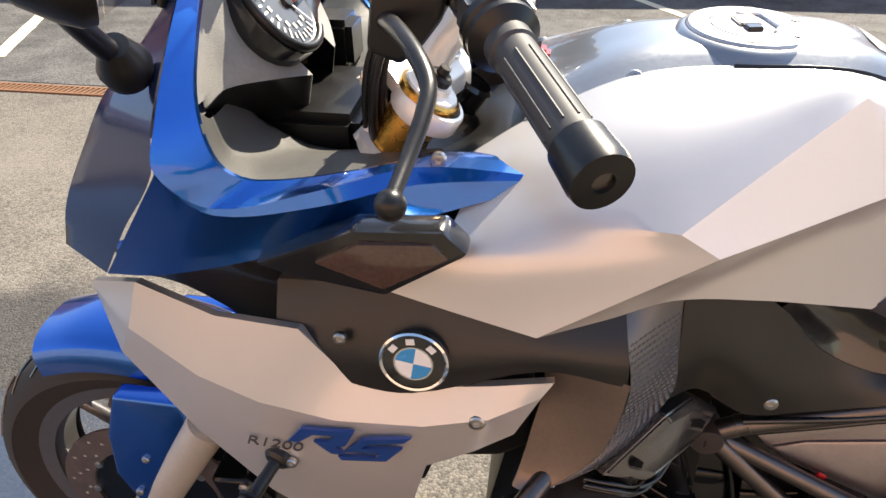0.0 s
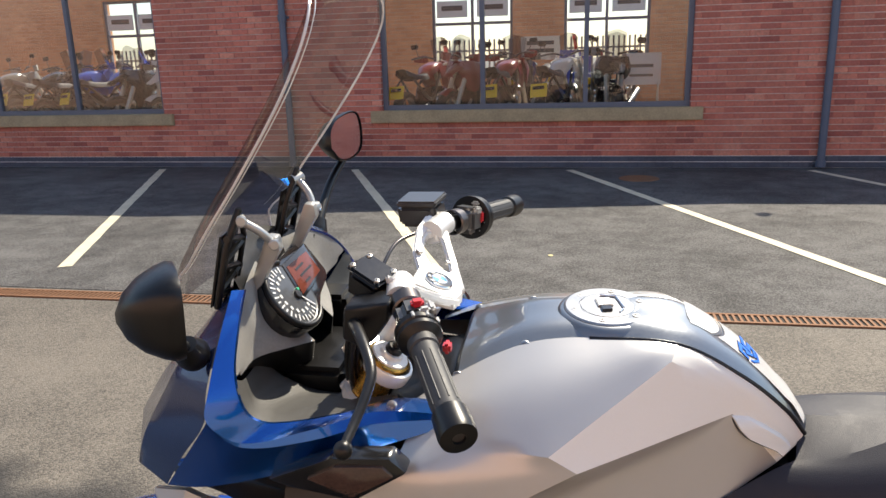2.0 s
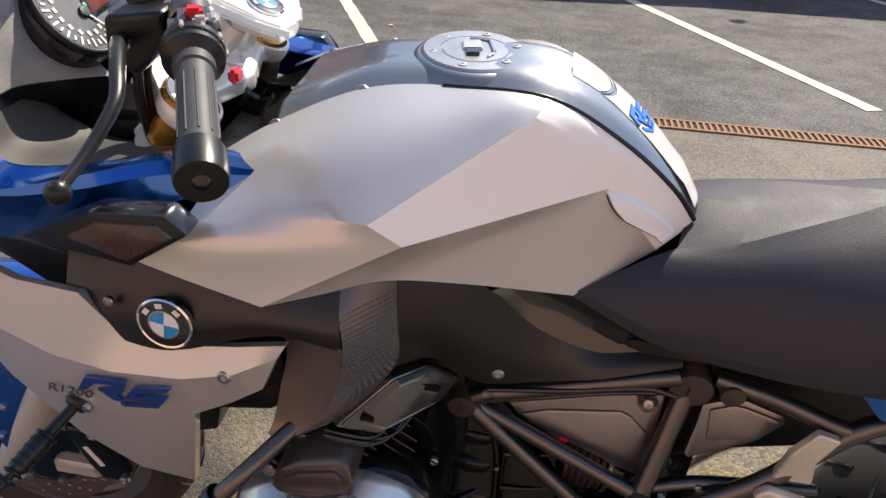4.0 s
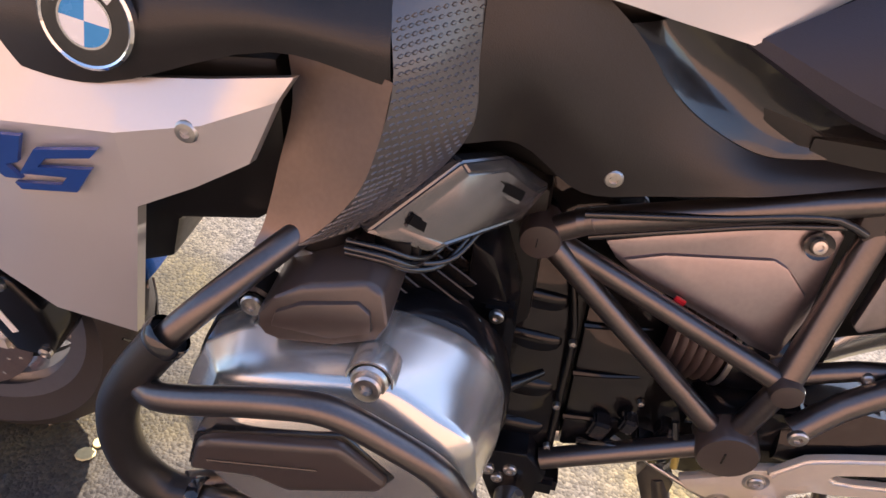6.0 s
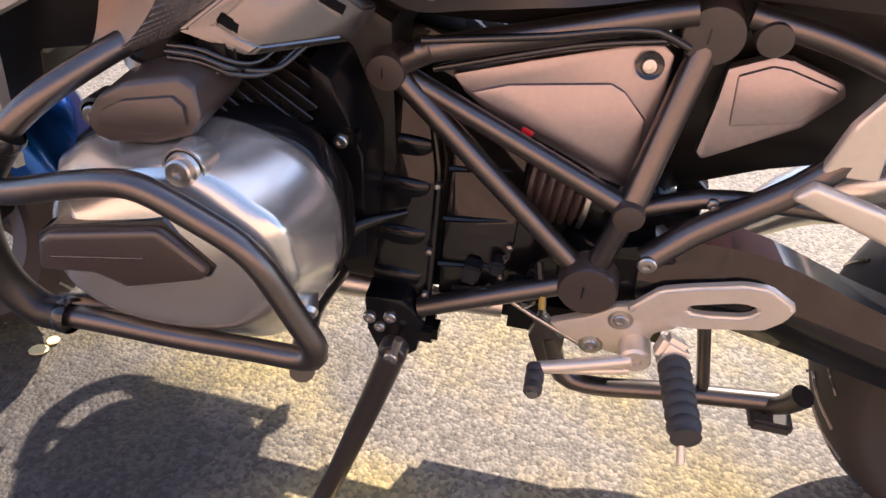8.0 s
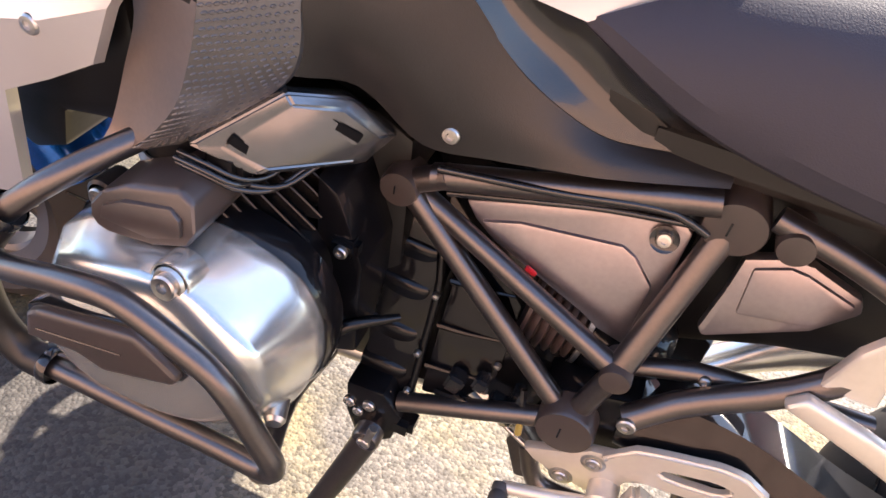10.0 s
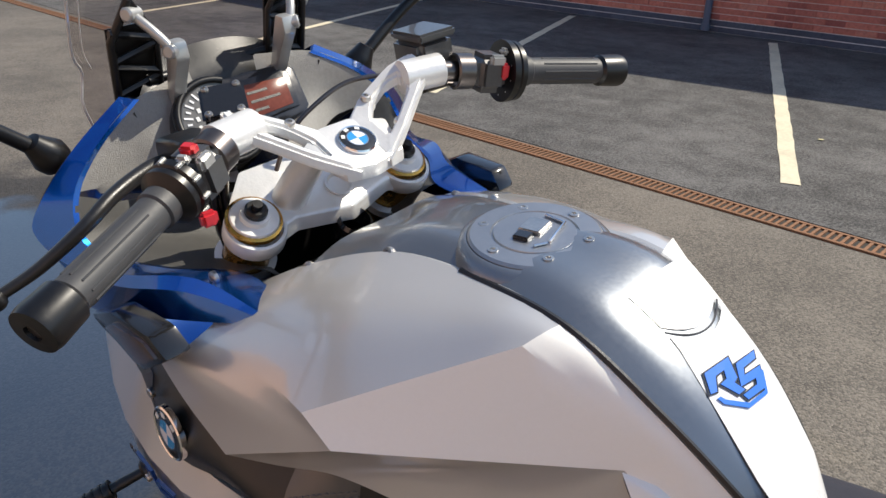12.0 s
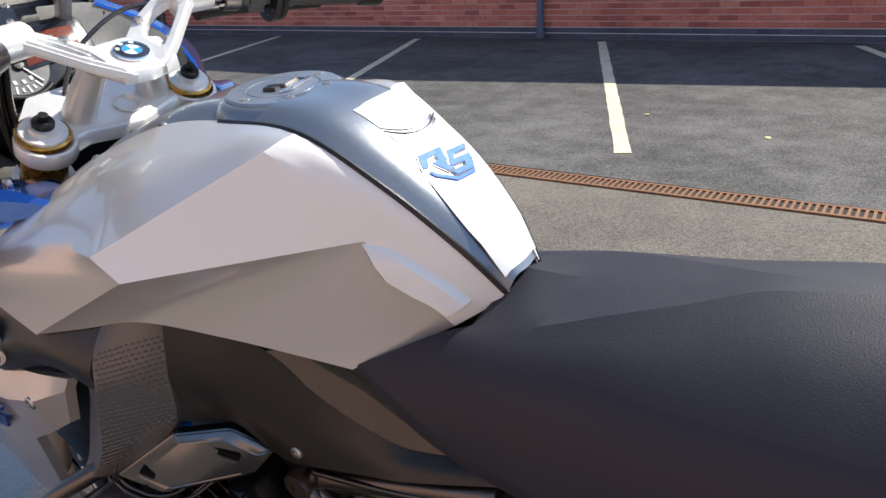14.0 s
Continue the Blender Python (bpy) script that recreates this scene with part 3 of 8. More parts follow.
tagged(part("ceiling", bm, PLASTER, smooth=False), "pale plaster ceiling strip, unseen, added to block the sun", "ceiling", "", "structure")
BACK_Y, BACK = 15.0, [(-11.2, -9.6), (-8.9, -7.3), (-3.4, -1.68), (-0.62, 1.1)]


def back_wall():
    bm = bmesh.new()
    x = -30.0
    for a, b in BACK:
        box_into(bm, ((x + a) / 2, BACK_Y + 0.15, ROOF / 2), (a - x, 0.3, ROOF))
        box_into(bm, ((a + b) / 2, BACK_Y + 0.15, 0.5), (b - a, 0.3, 1.0))
        box_into(bm, ((a + b) / 2, BACK_Y + 0.15, (2.9 + ROOF) / 2), (b - a, 0.3, ROOF - 2.9))
        x = b
    box_into(bm, ((x + 14) / 2, BACK_Y + 0.15, ROOF / 2), (14 - x, 0.3, ROOF))
    tagged(part("wall_north", bm, BRICK_ORANGE, smooth=False), "warm orange brick inner wall of the showroom", "wall", "", "structure")
    for i, (a, b) in enumerate(BACK):
        root = empty("window_%d" % (i + 4), pose(0, BACK_Y, 0), "brown-framed back window with advertising strips on its top lights", "window", kind="structure")
        for x in (a + 0.03, (a + b) / 2, b - 0.03):
            box("window_frame", (x, 0.1, 1.95), (0.06, 0.08, 1.9), FRAME_GREY, root, 0.004)
        for z in (1.03, 2.12, 2.87):
            box("transom", ((a + b) / 2, 0.1, z), (b - a - 0.13, 0.07, 0.06), FRAME_GREY, root, 0.004)
        for k in (0.25, 0.75):
            xs = a + (b - a) * k
            box("sign_strip", (xs, 0.07, 2.42), (0.66, 0.01, 0.34), PAPER, root, 0.002)
            box("sign_bar", (xs, 0.06, 2.44), (0.45, 0.008, 0.10), LOGO_GREY, root, 0)


back_wall()
for x in (-21.5, 6.0):
    bm = bmesh.new()
    box_into(bm, (x, 11.98, 1.25 if x > 0 else ROOF / 2), (0.2, 6.0, 2.45 if x > 0 else ROOF - 0.13))
    tagged(part("wall_side", bm, BRICK_ORANGE, smooth=False), "plain inner brick wall of the showroom", "wall", "", "structure")


def palisade():
    bm = bmesh.new()
    for i in range(190):
        x = -16 + i * 0.14
        box_into(bm, (x, 20, 0.95), (0.05, 0.01, 1.9))
    for z in (0.4, 1.6):
        box_into(bm, (-3, 20.03, z), (27, 0.04, 0.05))
    tagged(part("palisade_fence", bm, FRAME_GREY, smooth=False), "grey steel palisade fence behind the showroom", "fence", "", "stuff")


palisade()
# A plain brick building closes the yard behind the camera.
bm = bmesh.new()
box_into(bm, (-4, -6.65, 2.2), (60, 0.3, 4.4))
tagged(part("wall_behind", bm, BRICK_BEHIND, smooth=False), "warm brick building closing the yard", "wall", "", "structure")


# ---- the motorcycle: body ----
LEAN = 6.65
BASE_Y = 1.075 * math.tan(radians(LEAN))
BIKE = empty("motorcycle", pose(0, BASE_Y, 0, LEAN, 0, 0), "blue and silver sports touring motorcycle leaning on its side stand", "motorcycle")

# rows of the tank's side, from the seam down to its lower edge; both sides alike
TANK_SEAM = [(-0.272, -0.135, 0.982), (-0.207, -0.108, 1.018), (-0.117, -0.076, 1.051), (-0.03, -0.066, 1.060), (0.085, -0.073, 1.060), (0.17, -0.066, 1.014), (0.235, -0.05, 0.955), (0.268, -0.033, 0.908)]
TANK_SHOULDER = [(-0.264, -0.16, 0.980), (-0.195, -0.158, 1.004), (-0.098, -0.152, 1.024), (-0.01, -0.118, 1.044), (0.08, -0.090, 1.058), (0.168, -0.076, 1.003), (0.231, -0.057, 0.945), (0.263, -0.038, 0.902)]
TANK_FACET = [(-0.262, -0.195, 0.968), (-0.19, -0.207, 0.972), (-0.077, -0.218, 0.972), (-0.002, -0.163, 1.0125), (0.074, -0.108, 1.053), (0.165, -0.082, 0.990), (0.226, -0.064, 0.934), (0.255, -0.045, 0.895)]
TANK_CREASE = [(-0.285, -0.232, 0.940), (-0.19, -0.232, 0.943), (-0.042, -0.217, 0.950), (0.025, -0.176, 0.957), (0.092, -0.133, 0.963), (0.158, -0.091, 0.969), (0.2, -0.078, 0.917), (0.228, -0.066, 0.880)]
TANK_LOW = [(-0.355, -0.234, 0.909), (-0.270, -0.245, 0.893), (-0.187, -0.249, 0.873), (-0.125, -0.226, 0.883), (-0.067, -0.200, 0.890), (0.015, -0.168, 0.874), (0.084, -0.140, 0.854), (0.138, -0.120, 0.839)]


def broken(row, stops, k):
    """Fine points of a row that runs smoothly between stops and may turn sharply at them."""
    out, cuts = [], [0] + list(stops) + [len(row) - 1]
    for a, c in zip(cuts, cuts[1:]):
        out += columns(row[a:c + 1], k)[:-1]
    return out + [Vector(row[-1])]


def tank():
    k, m = 6, 4
    fine = [broken(r, s, k) for r, s in ((TANK_SEAM, ()), (TANK_SHOULDER, ()), (TANK_FACET, (2, 4)), (TANK_CREASE, (2, 5)), (TANK_LOW, (2,)))]
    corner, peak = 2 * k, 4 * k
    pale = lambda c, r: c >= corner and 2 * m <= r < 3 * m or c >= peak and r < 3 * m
    grid = []
    for c in range(len(fine[0])):
        pts = [r[c] for r in fine]
        flow = columns(pts, m)
        hard = columns(pts[:3], m) + columns(pts[2:4], m)[1:] + columns(pts[3:], m)[1:]
        w = min(max((c - k) / k, 0), 1)
        grid.append([a.lerp(b, w) for a, b in zip(flow, hard)])
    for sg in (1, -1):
        # faces picked as pale get the painted lit tone of the same silver
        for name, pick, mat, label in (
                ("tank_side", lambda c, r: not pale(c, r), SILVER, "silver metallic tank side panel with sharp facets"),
                ("tank_facet", lambda c, r: pale(c, r), SILVER_LIT, "silver knee facet of the tank, its sky reflection painted pale")):
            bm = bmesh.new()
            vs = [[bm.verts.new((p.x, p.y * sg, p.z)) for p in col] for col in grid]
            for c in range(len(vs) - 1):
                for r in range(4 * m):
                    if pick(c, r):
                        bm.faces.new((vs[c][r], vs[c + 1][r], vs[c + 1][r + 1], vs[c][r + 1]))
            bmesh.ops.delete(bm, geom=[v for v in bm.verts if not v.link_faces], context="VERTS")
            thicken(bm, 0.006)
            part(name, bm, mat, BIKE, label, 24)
    # grey centre strip, slightly sunk, with its crown
    rows = []
    for s in (-1, -0.6, 0, 0.6, 1):
        row = []
        for x, y, z in TANK_SEAM[1:]:
            lift = 0.0135 * (1 - s**8)
            row.append((x + (0.006 if x > 0.24 else 0) * (1 - s * s), y * -s, z - 0.003 + lift))
        rows.append(row)
    bm = bmesh.new()
    loft_into(bm, rows, 6, 4, "smooth")
    part("tank_top", bm, SILVER_DK, BIKE, "dark grey metallic tank centre strip")
    fronts = [[r[0] for r in rows], [(r[0][0] - 0.006, r[0][1], r[0][2] - 0.006) for r in rows], [(r[0][0] - 0.004, r[0][1] * 0.95, r[0][2] - 0.09) for r in rows]]
    sheet("tank_front", fronts, BLACK_DEEP, BIKE, 4, 3, thick=0, label="black front wall of the tank under the yokes", angle=50)
    # the dark seam on both sides
    for sg in (-1, 1):
        tube("seam", [(x, y * -sg, z - (0.001 if sg < 0 else 0.005)) for x, y, z in TANK_SEAM[3:]], 0.0032, BLACK_SOFT, BIKE, n=30, seg=6)


tank()


KNEE = [
    [(-0.11, -0.214, 0.888), (-0.085, -0.198, 0.896), (-0.055, -0.180, 0.898)],
    [(-0.106, -0.238, 0.862), (-0.082, -0.214, 0.866), (-0.054, -0.186, 0.868)],
    [(-0.100, -0.252, 0.828), (-0.078, -0.229, 0.829), (-0.053, -0.197, 0.830)],
    [(-0.106, -0.258, 0.788), (-0.080, -0.233, 0.789), (-0.050, -0.203, 0.788)],
    [(-0.120, -0.263, 0.745), (-0.098, -0.244, 0.750), (-0.060, -0.207, 0.760)],
    [(-0.158, -0.266, 0.698), (-0.135, -0.258, 0.708), (-0.096, -0.240, 0.725)],
    [(-0.187, -0.268, 0.684), (-0.165, -0.262, 0.688), (-0.128, -0.250, 0.702)]]


def grain(panel, flip):
    """Rows of small raised dashes moulded into the knee panel."""
    fine = [columns(r, 12) for r in KNEE]
    lines = [columns([r[c] for r in fine], 14) for c in range(len(fine[0]))]
    sg = -1 if flip else 1
    bm = bmesh.new()
    across, down = len(lines), len(lines[0])
    for j in range(14, down - 6, 2):
        for c in range(1 + (j // 2) % 2, across - 1, 2):
            p = lines[c][j]
            along = (lines[c + 1][j] - lines[c - 1][j]).normalized()
            fall = (lines[c][j + 1] - lines[c][j - 1]).normalized()
            out = along.cross(fall).normalized()
            out = out if out.y < 0 else -out
            low, top = [], []
            for a, b in ((-1, 0), (-0.4, 1), (0.4, 1), (1, 0), (0.4, -1), (-0.4, -1)):
                low.append(p + along * a * 0.0031 + fall * b * 0.0017 - out * 0.0003)
                top.append(p + along * a * 0.0017 + fall * b * 0.0008 + out * 0.0009)
            v0 = [bm.verts.new((q.x, q.y * sg, q.z)) for q in low]
            v1 = [bm.verts.new((q.x, q.y * sg, q.z)) for q in top]
            for a in range(6):
                bm.faces.new((v0[a], v0[(a + 1) % 6], v1[(a + 1) % 6], v1[a]))
            bm.faces.new(v1)
    bmesh.ops.recalc_face_normals(bm, faces=bm.faces)
    ob = part("grain", bm, BLACK_GRAIN, panel, "raised dash grain", 30)
    tagged(ob, kind="stuff")


def body_panels():
    for flip in (False, True):
        # badge panel under the tank
        sheet("badge_panel", [
            [(-0.445, -0.19, 0.872), (-0.352, -0.205, 0.906), (-0.27, -0.224, 0.898), (-0.186, -0.236, 0.880), (-0.11, -0.214, 0.888)],
            [(-0.44, -0.225, 0.825), (-0.36, -0.245, 0.835), (-0.29, -0.258, 0.838), (-0.184, -0.254, 0.855), (-0.104, -0.247, 0.850)],
            [(-0.43, -0.235, 0.810), (-0.365, -0.25, 0.795), (-0.30, -0.256, 0.795), (-0.18, -0.252, 0.836), (-0.102, -0.249, 0.824)]],
            BLACK_SOFT, BIKE, label="matt black badge panel", mirror=flip, cross="smooth")
        # flank with the grained knee area and the cover under the seat
        knee = sheet("knee_panel", KNEE,
            BLACK_GRAIN, BIKE, label="grained black plastic knee panel", mirror=flip, cross="smooth", k=8)
        grain(knee, flip)
        sheet("side_cover", [
            [(-0.055, -0.180, 0.898), (0.0, -0.160, 0.884), (0.05, -0.143, 0.846), (0.10, -0.128, 0.790), (0.15, -0.117, 0.758), (0.19, -0.109, 0.746), (0.285, -0.087, 0.752)],
            [(-0.053, -0.197, 0.826), (-0.01, -0.182, 0.815), (0.045, -0.160, 0.768), (0.10, -0.143, 0.746), (0.15, -0.131, 0.738), (0.19, -0.123, 0.735), (0.285, -0.10, 0.743)],
            [(-0.056, -0.200, 0.764), (-0.017, -0.166, 0.752), (0.04, -0.155, 0.711), (0.10, -0.146, 0.714), (0.15, -0.138, 0.719), (0.19, -0.131, 0.723), (0.285, -0.106, 0.737)]],
            BLACK_SOFT, BIKE, label="matt black side cover", mirror=flip, cross="smooth")
        sheet("cover_edge", [
            [(0.045, -0.1445, 0.850), (0.10, -0.1285, 0.791), (0.15, -0.1175, 0.759), (0.19, -0.1095, 0.747), (0.285, -0.0875, 0.753)],
            [(0.070, -0.122, 0.848), (0.122, -0.103, 0.808), (0.17, -0.098, 0.782), (0.215, -0.094, 0.768), (0.285, -0.085, 0.768)],
            [(0.095, -0.116, 0.856), (0.145, -0.104, 0.835), (0.19, -0.106, 0.816), (0.24, -0.106, 0.800), (0.285, -0.100, 0.793)]],
            BLACK_GLOSS, BIKE, label="gloss black cover edge", mirror=flip, cross="smooth")
        sheet("duct", [
            [(-0.178, -0.226, 0.832), (-0.140, -0.236, 0.831), (-0.100, -0.2515, 0.829)],
            [(-0.176, -0.226, 0.788), (-0.142, -0.240, 0.788), (-0.106, -0.2575, 0.788)],
            [(-0.184, -0.236, 0.745), (-0.153, -0.247, 0.745), (-0.120, -0.2625, 0.745)],
            [(-0.193, -0.250, 0.698), (-0.176, -0.257, 0.697), (-0.158, -0.2655, 0.698)],
            [(-0.199, -0.260, 0.681), (-0.193, -0.264, 0.682), (-0.187, -0.2675, 0.684)]],
            DUCT, BIKE, label="satin black air duct flank", mirror=flip, cross="smooth")
        # silver lower fairing
        bm = bmesh.new()
        sg = -1 if flip else 1
        top = [(-0.680, -0.158, 0.815), (-0.600, -0.196, 0.850), (-0.505, -0.222, 0.838), (-0.412, -0.238, 0.846), (-0.358, -0.250, 0.795), (-0.287, -0.250, 0.799)]
        mid = [(-0.678, -0.162, 0.810), (-0.612, -0.212, 0.800), (-0.525, -0.245, 0.775), (-0.455, -0.262, 0.765), (-0.375, -0.270, 0.760), (-0.287, -0.272, 0.768)]
        step = [(-0.677, -0.162, 0.806), (-0.622, -0.209, 0.780), (-0.535, -0.243, 0.735), (-0.458, -0.260, 0.700), (-0.372, -0.265, 0.688), (-0.287, -0.262, 0.699)]
        low = [(-0.676, -0.162, 0.802), (-0.635, -0.205, 0.757), (-0.548, -0.238, 0.685), (-0.468, -0.250, 0.610), (-0.398, -0.247, 0.552), (-0.326, -0.244, 0.537)]
        loft_into(bm, [[(x, y * sg, z) for x, y, z in r] for r in (top, mid, step, low)], 5, 5, straight=True)
        wing_top = [(-0.287, -0.250, 0.799), (-0.225, -0.249, 0.808), (-0.167, -0.246, 0.818)]
        wing_mid = [(-0.287, -0.272, 0.768), (-0.225, -0.268, 0.783), (-0.178, -0.250, 0.800)]
        wing_low = [(-0.287, -0.262, 0.699), (-0.240, -0.258, 0.724), (-0.201, -0.250, 0.747)]
        loft_into(bm, [[(x, y * sg, z) for x, y, z in r] for r in (wing_top, wing_mid, wing_low)], 4, 4, straight=True)
        thicken(bm, 0.012)
        part("lower_fairing", bm, SILVER, BIKE, "silver metallic lower fairing with model lettering", 18)
        # black shroud between the fairing and the duct, with the radiator edge behind it
        prism("radiator_shroud", [(-0.36, 0.80), (-0.185, 0.82), (-0.185, 0.69), (-0.215, 0.665), (-0.285, 0.650), (-0.30, 0.60), (-0.345, 0.58), (-0.40, 0.64)], lambda u, v, d: (u, (-0.225 + 0.1 * (0.8 - v) + d) * sg, v), 0.10, BLACK_DEEP, BIKE, 0.008, "black radiator shroud behind the fairing")
        # dark scoop between fairing and badge panel
        sheet("scoop", [
            [(-0.69, -0.12, 0.835), (-0.56, -0.19, 0.905), (-0.45, -0.215, 0.905), (-0.352, -0.2, 0.868)],
            [(-0.69, -0.10, 0.82), (-0.56, -0.17, 0.86), (-0.45, -0.185, 0.85), (-0.36, -0.185, 0.84)],
            [(-0.66, -0.12, 0.80), (-0.56, -0.17, 0.83), (-0.45, -0.20, 0.80), (-0.36, -0.21, 0.77)]],
            BLACK_GLOSS, BIKE, label="gloss black fairing scoop", mirror=flip, cross="smooth")
        # blue upper fairing: bright rim band, outer face, and the smoked cowl in front of the cockpit
        band = [(-0.494, -0.128, 1.142), (-0.482, -0.188, 1.106), (-0.472, -0.230, 1.064), (-0.456, -0.243, 1.022), (-0.430, -0.231, 1.002), (-0.345, -0.196, 1.001), (-0.284, -0.150, 0.998), (-0.215, -0.146, 0.994)]
        rim = [(-0.506, -0.140, 1.146), (-0.498, -0.207, 1.106), (-0.494, -0.258, 1.062), (-0.492, -0.278, 1.030), (-0.458, -0.262, 0.991), (-0.375, -0.236, 1.000), (-0.300, -0.188, 1.002), (-0.195, -0.170, 0.991)]
        waist = [(-0.496, -0.276, 1.024), (-0.458, -0.264, 0.986), (-0.375, -0.242, 0.988), (-0.300, -0.202, 0.992), (-0.194, -0.172, 0.988)]
        foot = [(-0.614, -0.213, 0.872), (-0.535, -0.242, 0.900), (-0.440, -0.250, 0.932), (-0.320, -0.222, 0.960), (-0.193, -0.173, 0.983)]
        under = [(-0.610, -0.190, 0.866), (-0.535, -0.215, 0.890), (-0.440, -0.222, 0.920), (-0.320, -0.195, 0.948), (-0.200, -0.150, 0.976)]
        bm = bmesh.new()
        loft_into(bm, [[(x, y * sg, z) for x, y, z in r] for r in (band, rim)], 5, 3)
        loft_into(bm, [[(x, y * sg, z) for x, y, z in r] for r in (rim[3:], waist)], 5, 2)
        loft_into(bm, [[(x, y * sg, z) for x, y, z in r] for r in (waist, foot)], 5, 5)
        loft_into(bm, [[(x, y * sg, z) for x, y, z in r] for r in (foot, under)], 5, 1)
        thicken(bm, 0.006)
        part("upper_fairing", bm, BLUE, BIKE, "blue metallic upper fairing", 16)
        edge = [(-0.508, -0.138, 1.145), (-0.500, -0.207, 1.105), (-0.497, -0.258, 1.061), (-0.498, -0.273, 1.026), (-0.558, -0.243, 0.950), (-0.616, -0.211, 0.871)]
        cheek = [(-0.535, -0.100, 1.125), (-0.548, -0.165, 1.090), (-0.574, -0.195, 1.056), (-0.598, -0.200, 1.018), (-0.650, -0.190, 0.940), (-0.690, -0.165, 0.868)]
        centre = [(-0.550, 0.0, 1.120), (-0.575, 0.0, 1.095), (-0.610, 0.0, 1.055), (-0.650, 0.0, 1.010), (-0.730, 0.0, 0.930), (-0.790, 0.0, 0.845)]
        bm = bmesh.new()
        loft_into(bm, [[(x, y * sg, z) for x, y, z in r] for r in (edge, cheek, centre)], 5, 5, straight=False)
        part("headlight_cowl", bm, NOSE, BIKE, "smoked grey headlight cowl", 40)


body_panels()


def seat():
    bm = bmesh.new()
    crown = [(0.268, 0, 0.917), (0.320, 0, 0.918), (0.375, 0, 0.926), (0.435, 0, 0.937), (0.500, 0, 0.950), (0.680, 0, 0.968), (0.800, 0, 0.969)]
    edge = [(0.250, -0.070, 0.889), (0.312, -0.072, 0.905), (0.370, -0.056, 0.921), (0.432, -0.034, 0.935), (0.496, -0.012, 0.9497), (0.680, -0.008, 0.9678), (0.800, -0.008, 0.9688)]
    brow = [(0.222, -0.084, 0.882), (0.304, -0.098, 0.890), (0.372, -0.098, 0.898), (0.455, -0.092, 0.912), (0.535, -0.086, 0.930), (0.680, -0.085, 0.948), (0.800, -0.085, 0.952)]
    bulge = [(0.185, -0.098, 0.864), (0.290, -0.122, 0.862), (0.380, -0.135, 0.852), (0.480, -0.143, 0.864), (0.560, -0.150, 0.874), (0.680, -0.15, 0.884), (0.800, -0.135, 0.894)]
    lower = [(0.135, -0.117, 0.838), (0.24, -0.138, 0.797), (0.38, -0.150, 0.778), (0.48, -0.156, 0.778), (0.56, -0.160, 0.785), (0.68, -0.152, 0.80), (0.80, -0.13, 0.84)]
    under = [(0.15, -0.08, 0.825), (0.24, -0.095, 0.785), (0.38, -0.10, 0.768), (0.48, -0.11, 0.768), (0.56, -0.11, 0.775), (0.68, -0.1, 0.79), (0.80, -0.09, 0.83)]
    for sg in (1, -1):
        turned = lambda row: [(x, y * sg, z) for x, y, z in row]
        loft_into(bm, [turned(r) for r in (under, lower, bulge, brow, edge)], 6, 4, "smooth")
        loft_into(bm, [turned(r) for r in (edge, crown)], 6, 3)
    bmesh.ops.remove_doubles(bm, verts=bm.verts, dist=0.0003)
    bmesh.ops.recalc_face_normals(bm, faces=bm.faces)
    part("seat", bm, SEAT_SKIN, BIKE, "black vinyl rider seat", 16)


seat()


def strip_at(x, s, up):
    """A point of the tank's centre strip at station x; s runs from seam (-1) to seam (1)."""
    fine = columns(TANK_SEAM, 10)
    i = next(k for k in range(len(fine) - 1) if fine[k + 1].x >= x or k == len(fine) - 2)
    p = fine[i].lerp(fine[i + 1], (x - fine[i].x) / (fine[i + 1].x - fine[i].x))
    lift = 0.0135 * (1 - s**8)
    return (x + (0.006 if x > 0.24 else 0) * (1 - s * s) + up * 0.6, p.y * -s, p.z - 0.003 + lift + up)


def text_mesh(name, text, size, m, mat, parent, shear=0.0, bold=0.0, label=""):
    """Letters in the built-in font, as a mesh."""
    cu = bpy.data.curves.new(name, "FONT")
    cu.body, cu.size, cu.shear, cu.offset, cu.extrude = text, size, shear, bold, 0.0006
    cu.align_x, cu.align_y = "CENTER", "CENTER"
    tmp = bpy.data.objects.new("letters", cu)
    scene.collection.objects.link(tmp)
    bpy.context.view_layer.update()
    me = bpy.data.meshes.new_from_object(tmp.evaluated_get(bpy.context.evaluated_depsgraph_get()))
    bpy.data.objects.remove(tmp)
    me.materials.clear()
    me.materials.append(mat)
    ob = new(name, me)
    ob.parent, ob.matrix_local = parent, m
    if label:
        ob["label"] = label
    return ob


YELLOW_TAG = material("yellow_brass", (0.55, 0.42, 0.12), 0.4, metal=0.5)
BOOT = material("reddish_black_rubber", (0.045, 0.030, 0.027), 0.45, spread=0.2, scale=20)


def screw(x, y, z, r, mat=STEEL, axis=(0, -1, 0), parent=None):
    """A button-head screw with its driver recess."""
    return lathe("screw", [(r, -0.003), (r, 0.001), (r * 0.85, 0.0026), (r * 0.45, 0.003), (r * 0.42, 0.0008), (0, 0.0008)], (x, y, z), axis, mat, parent or BIKE, 16, "", 25)


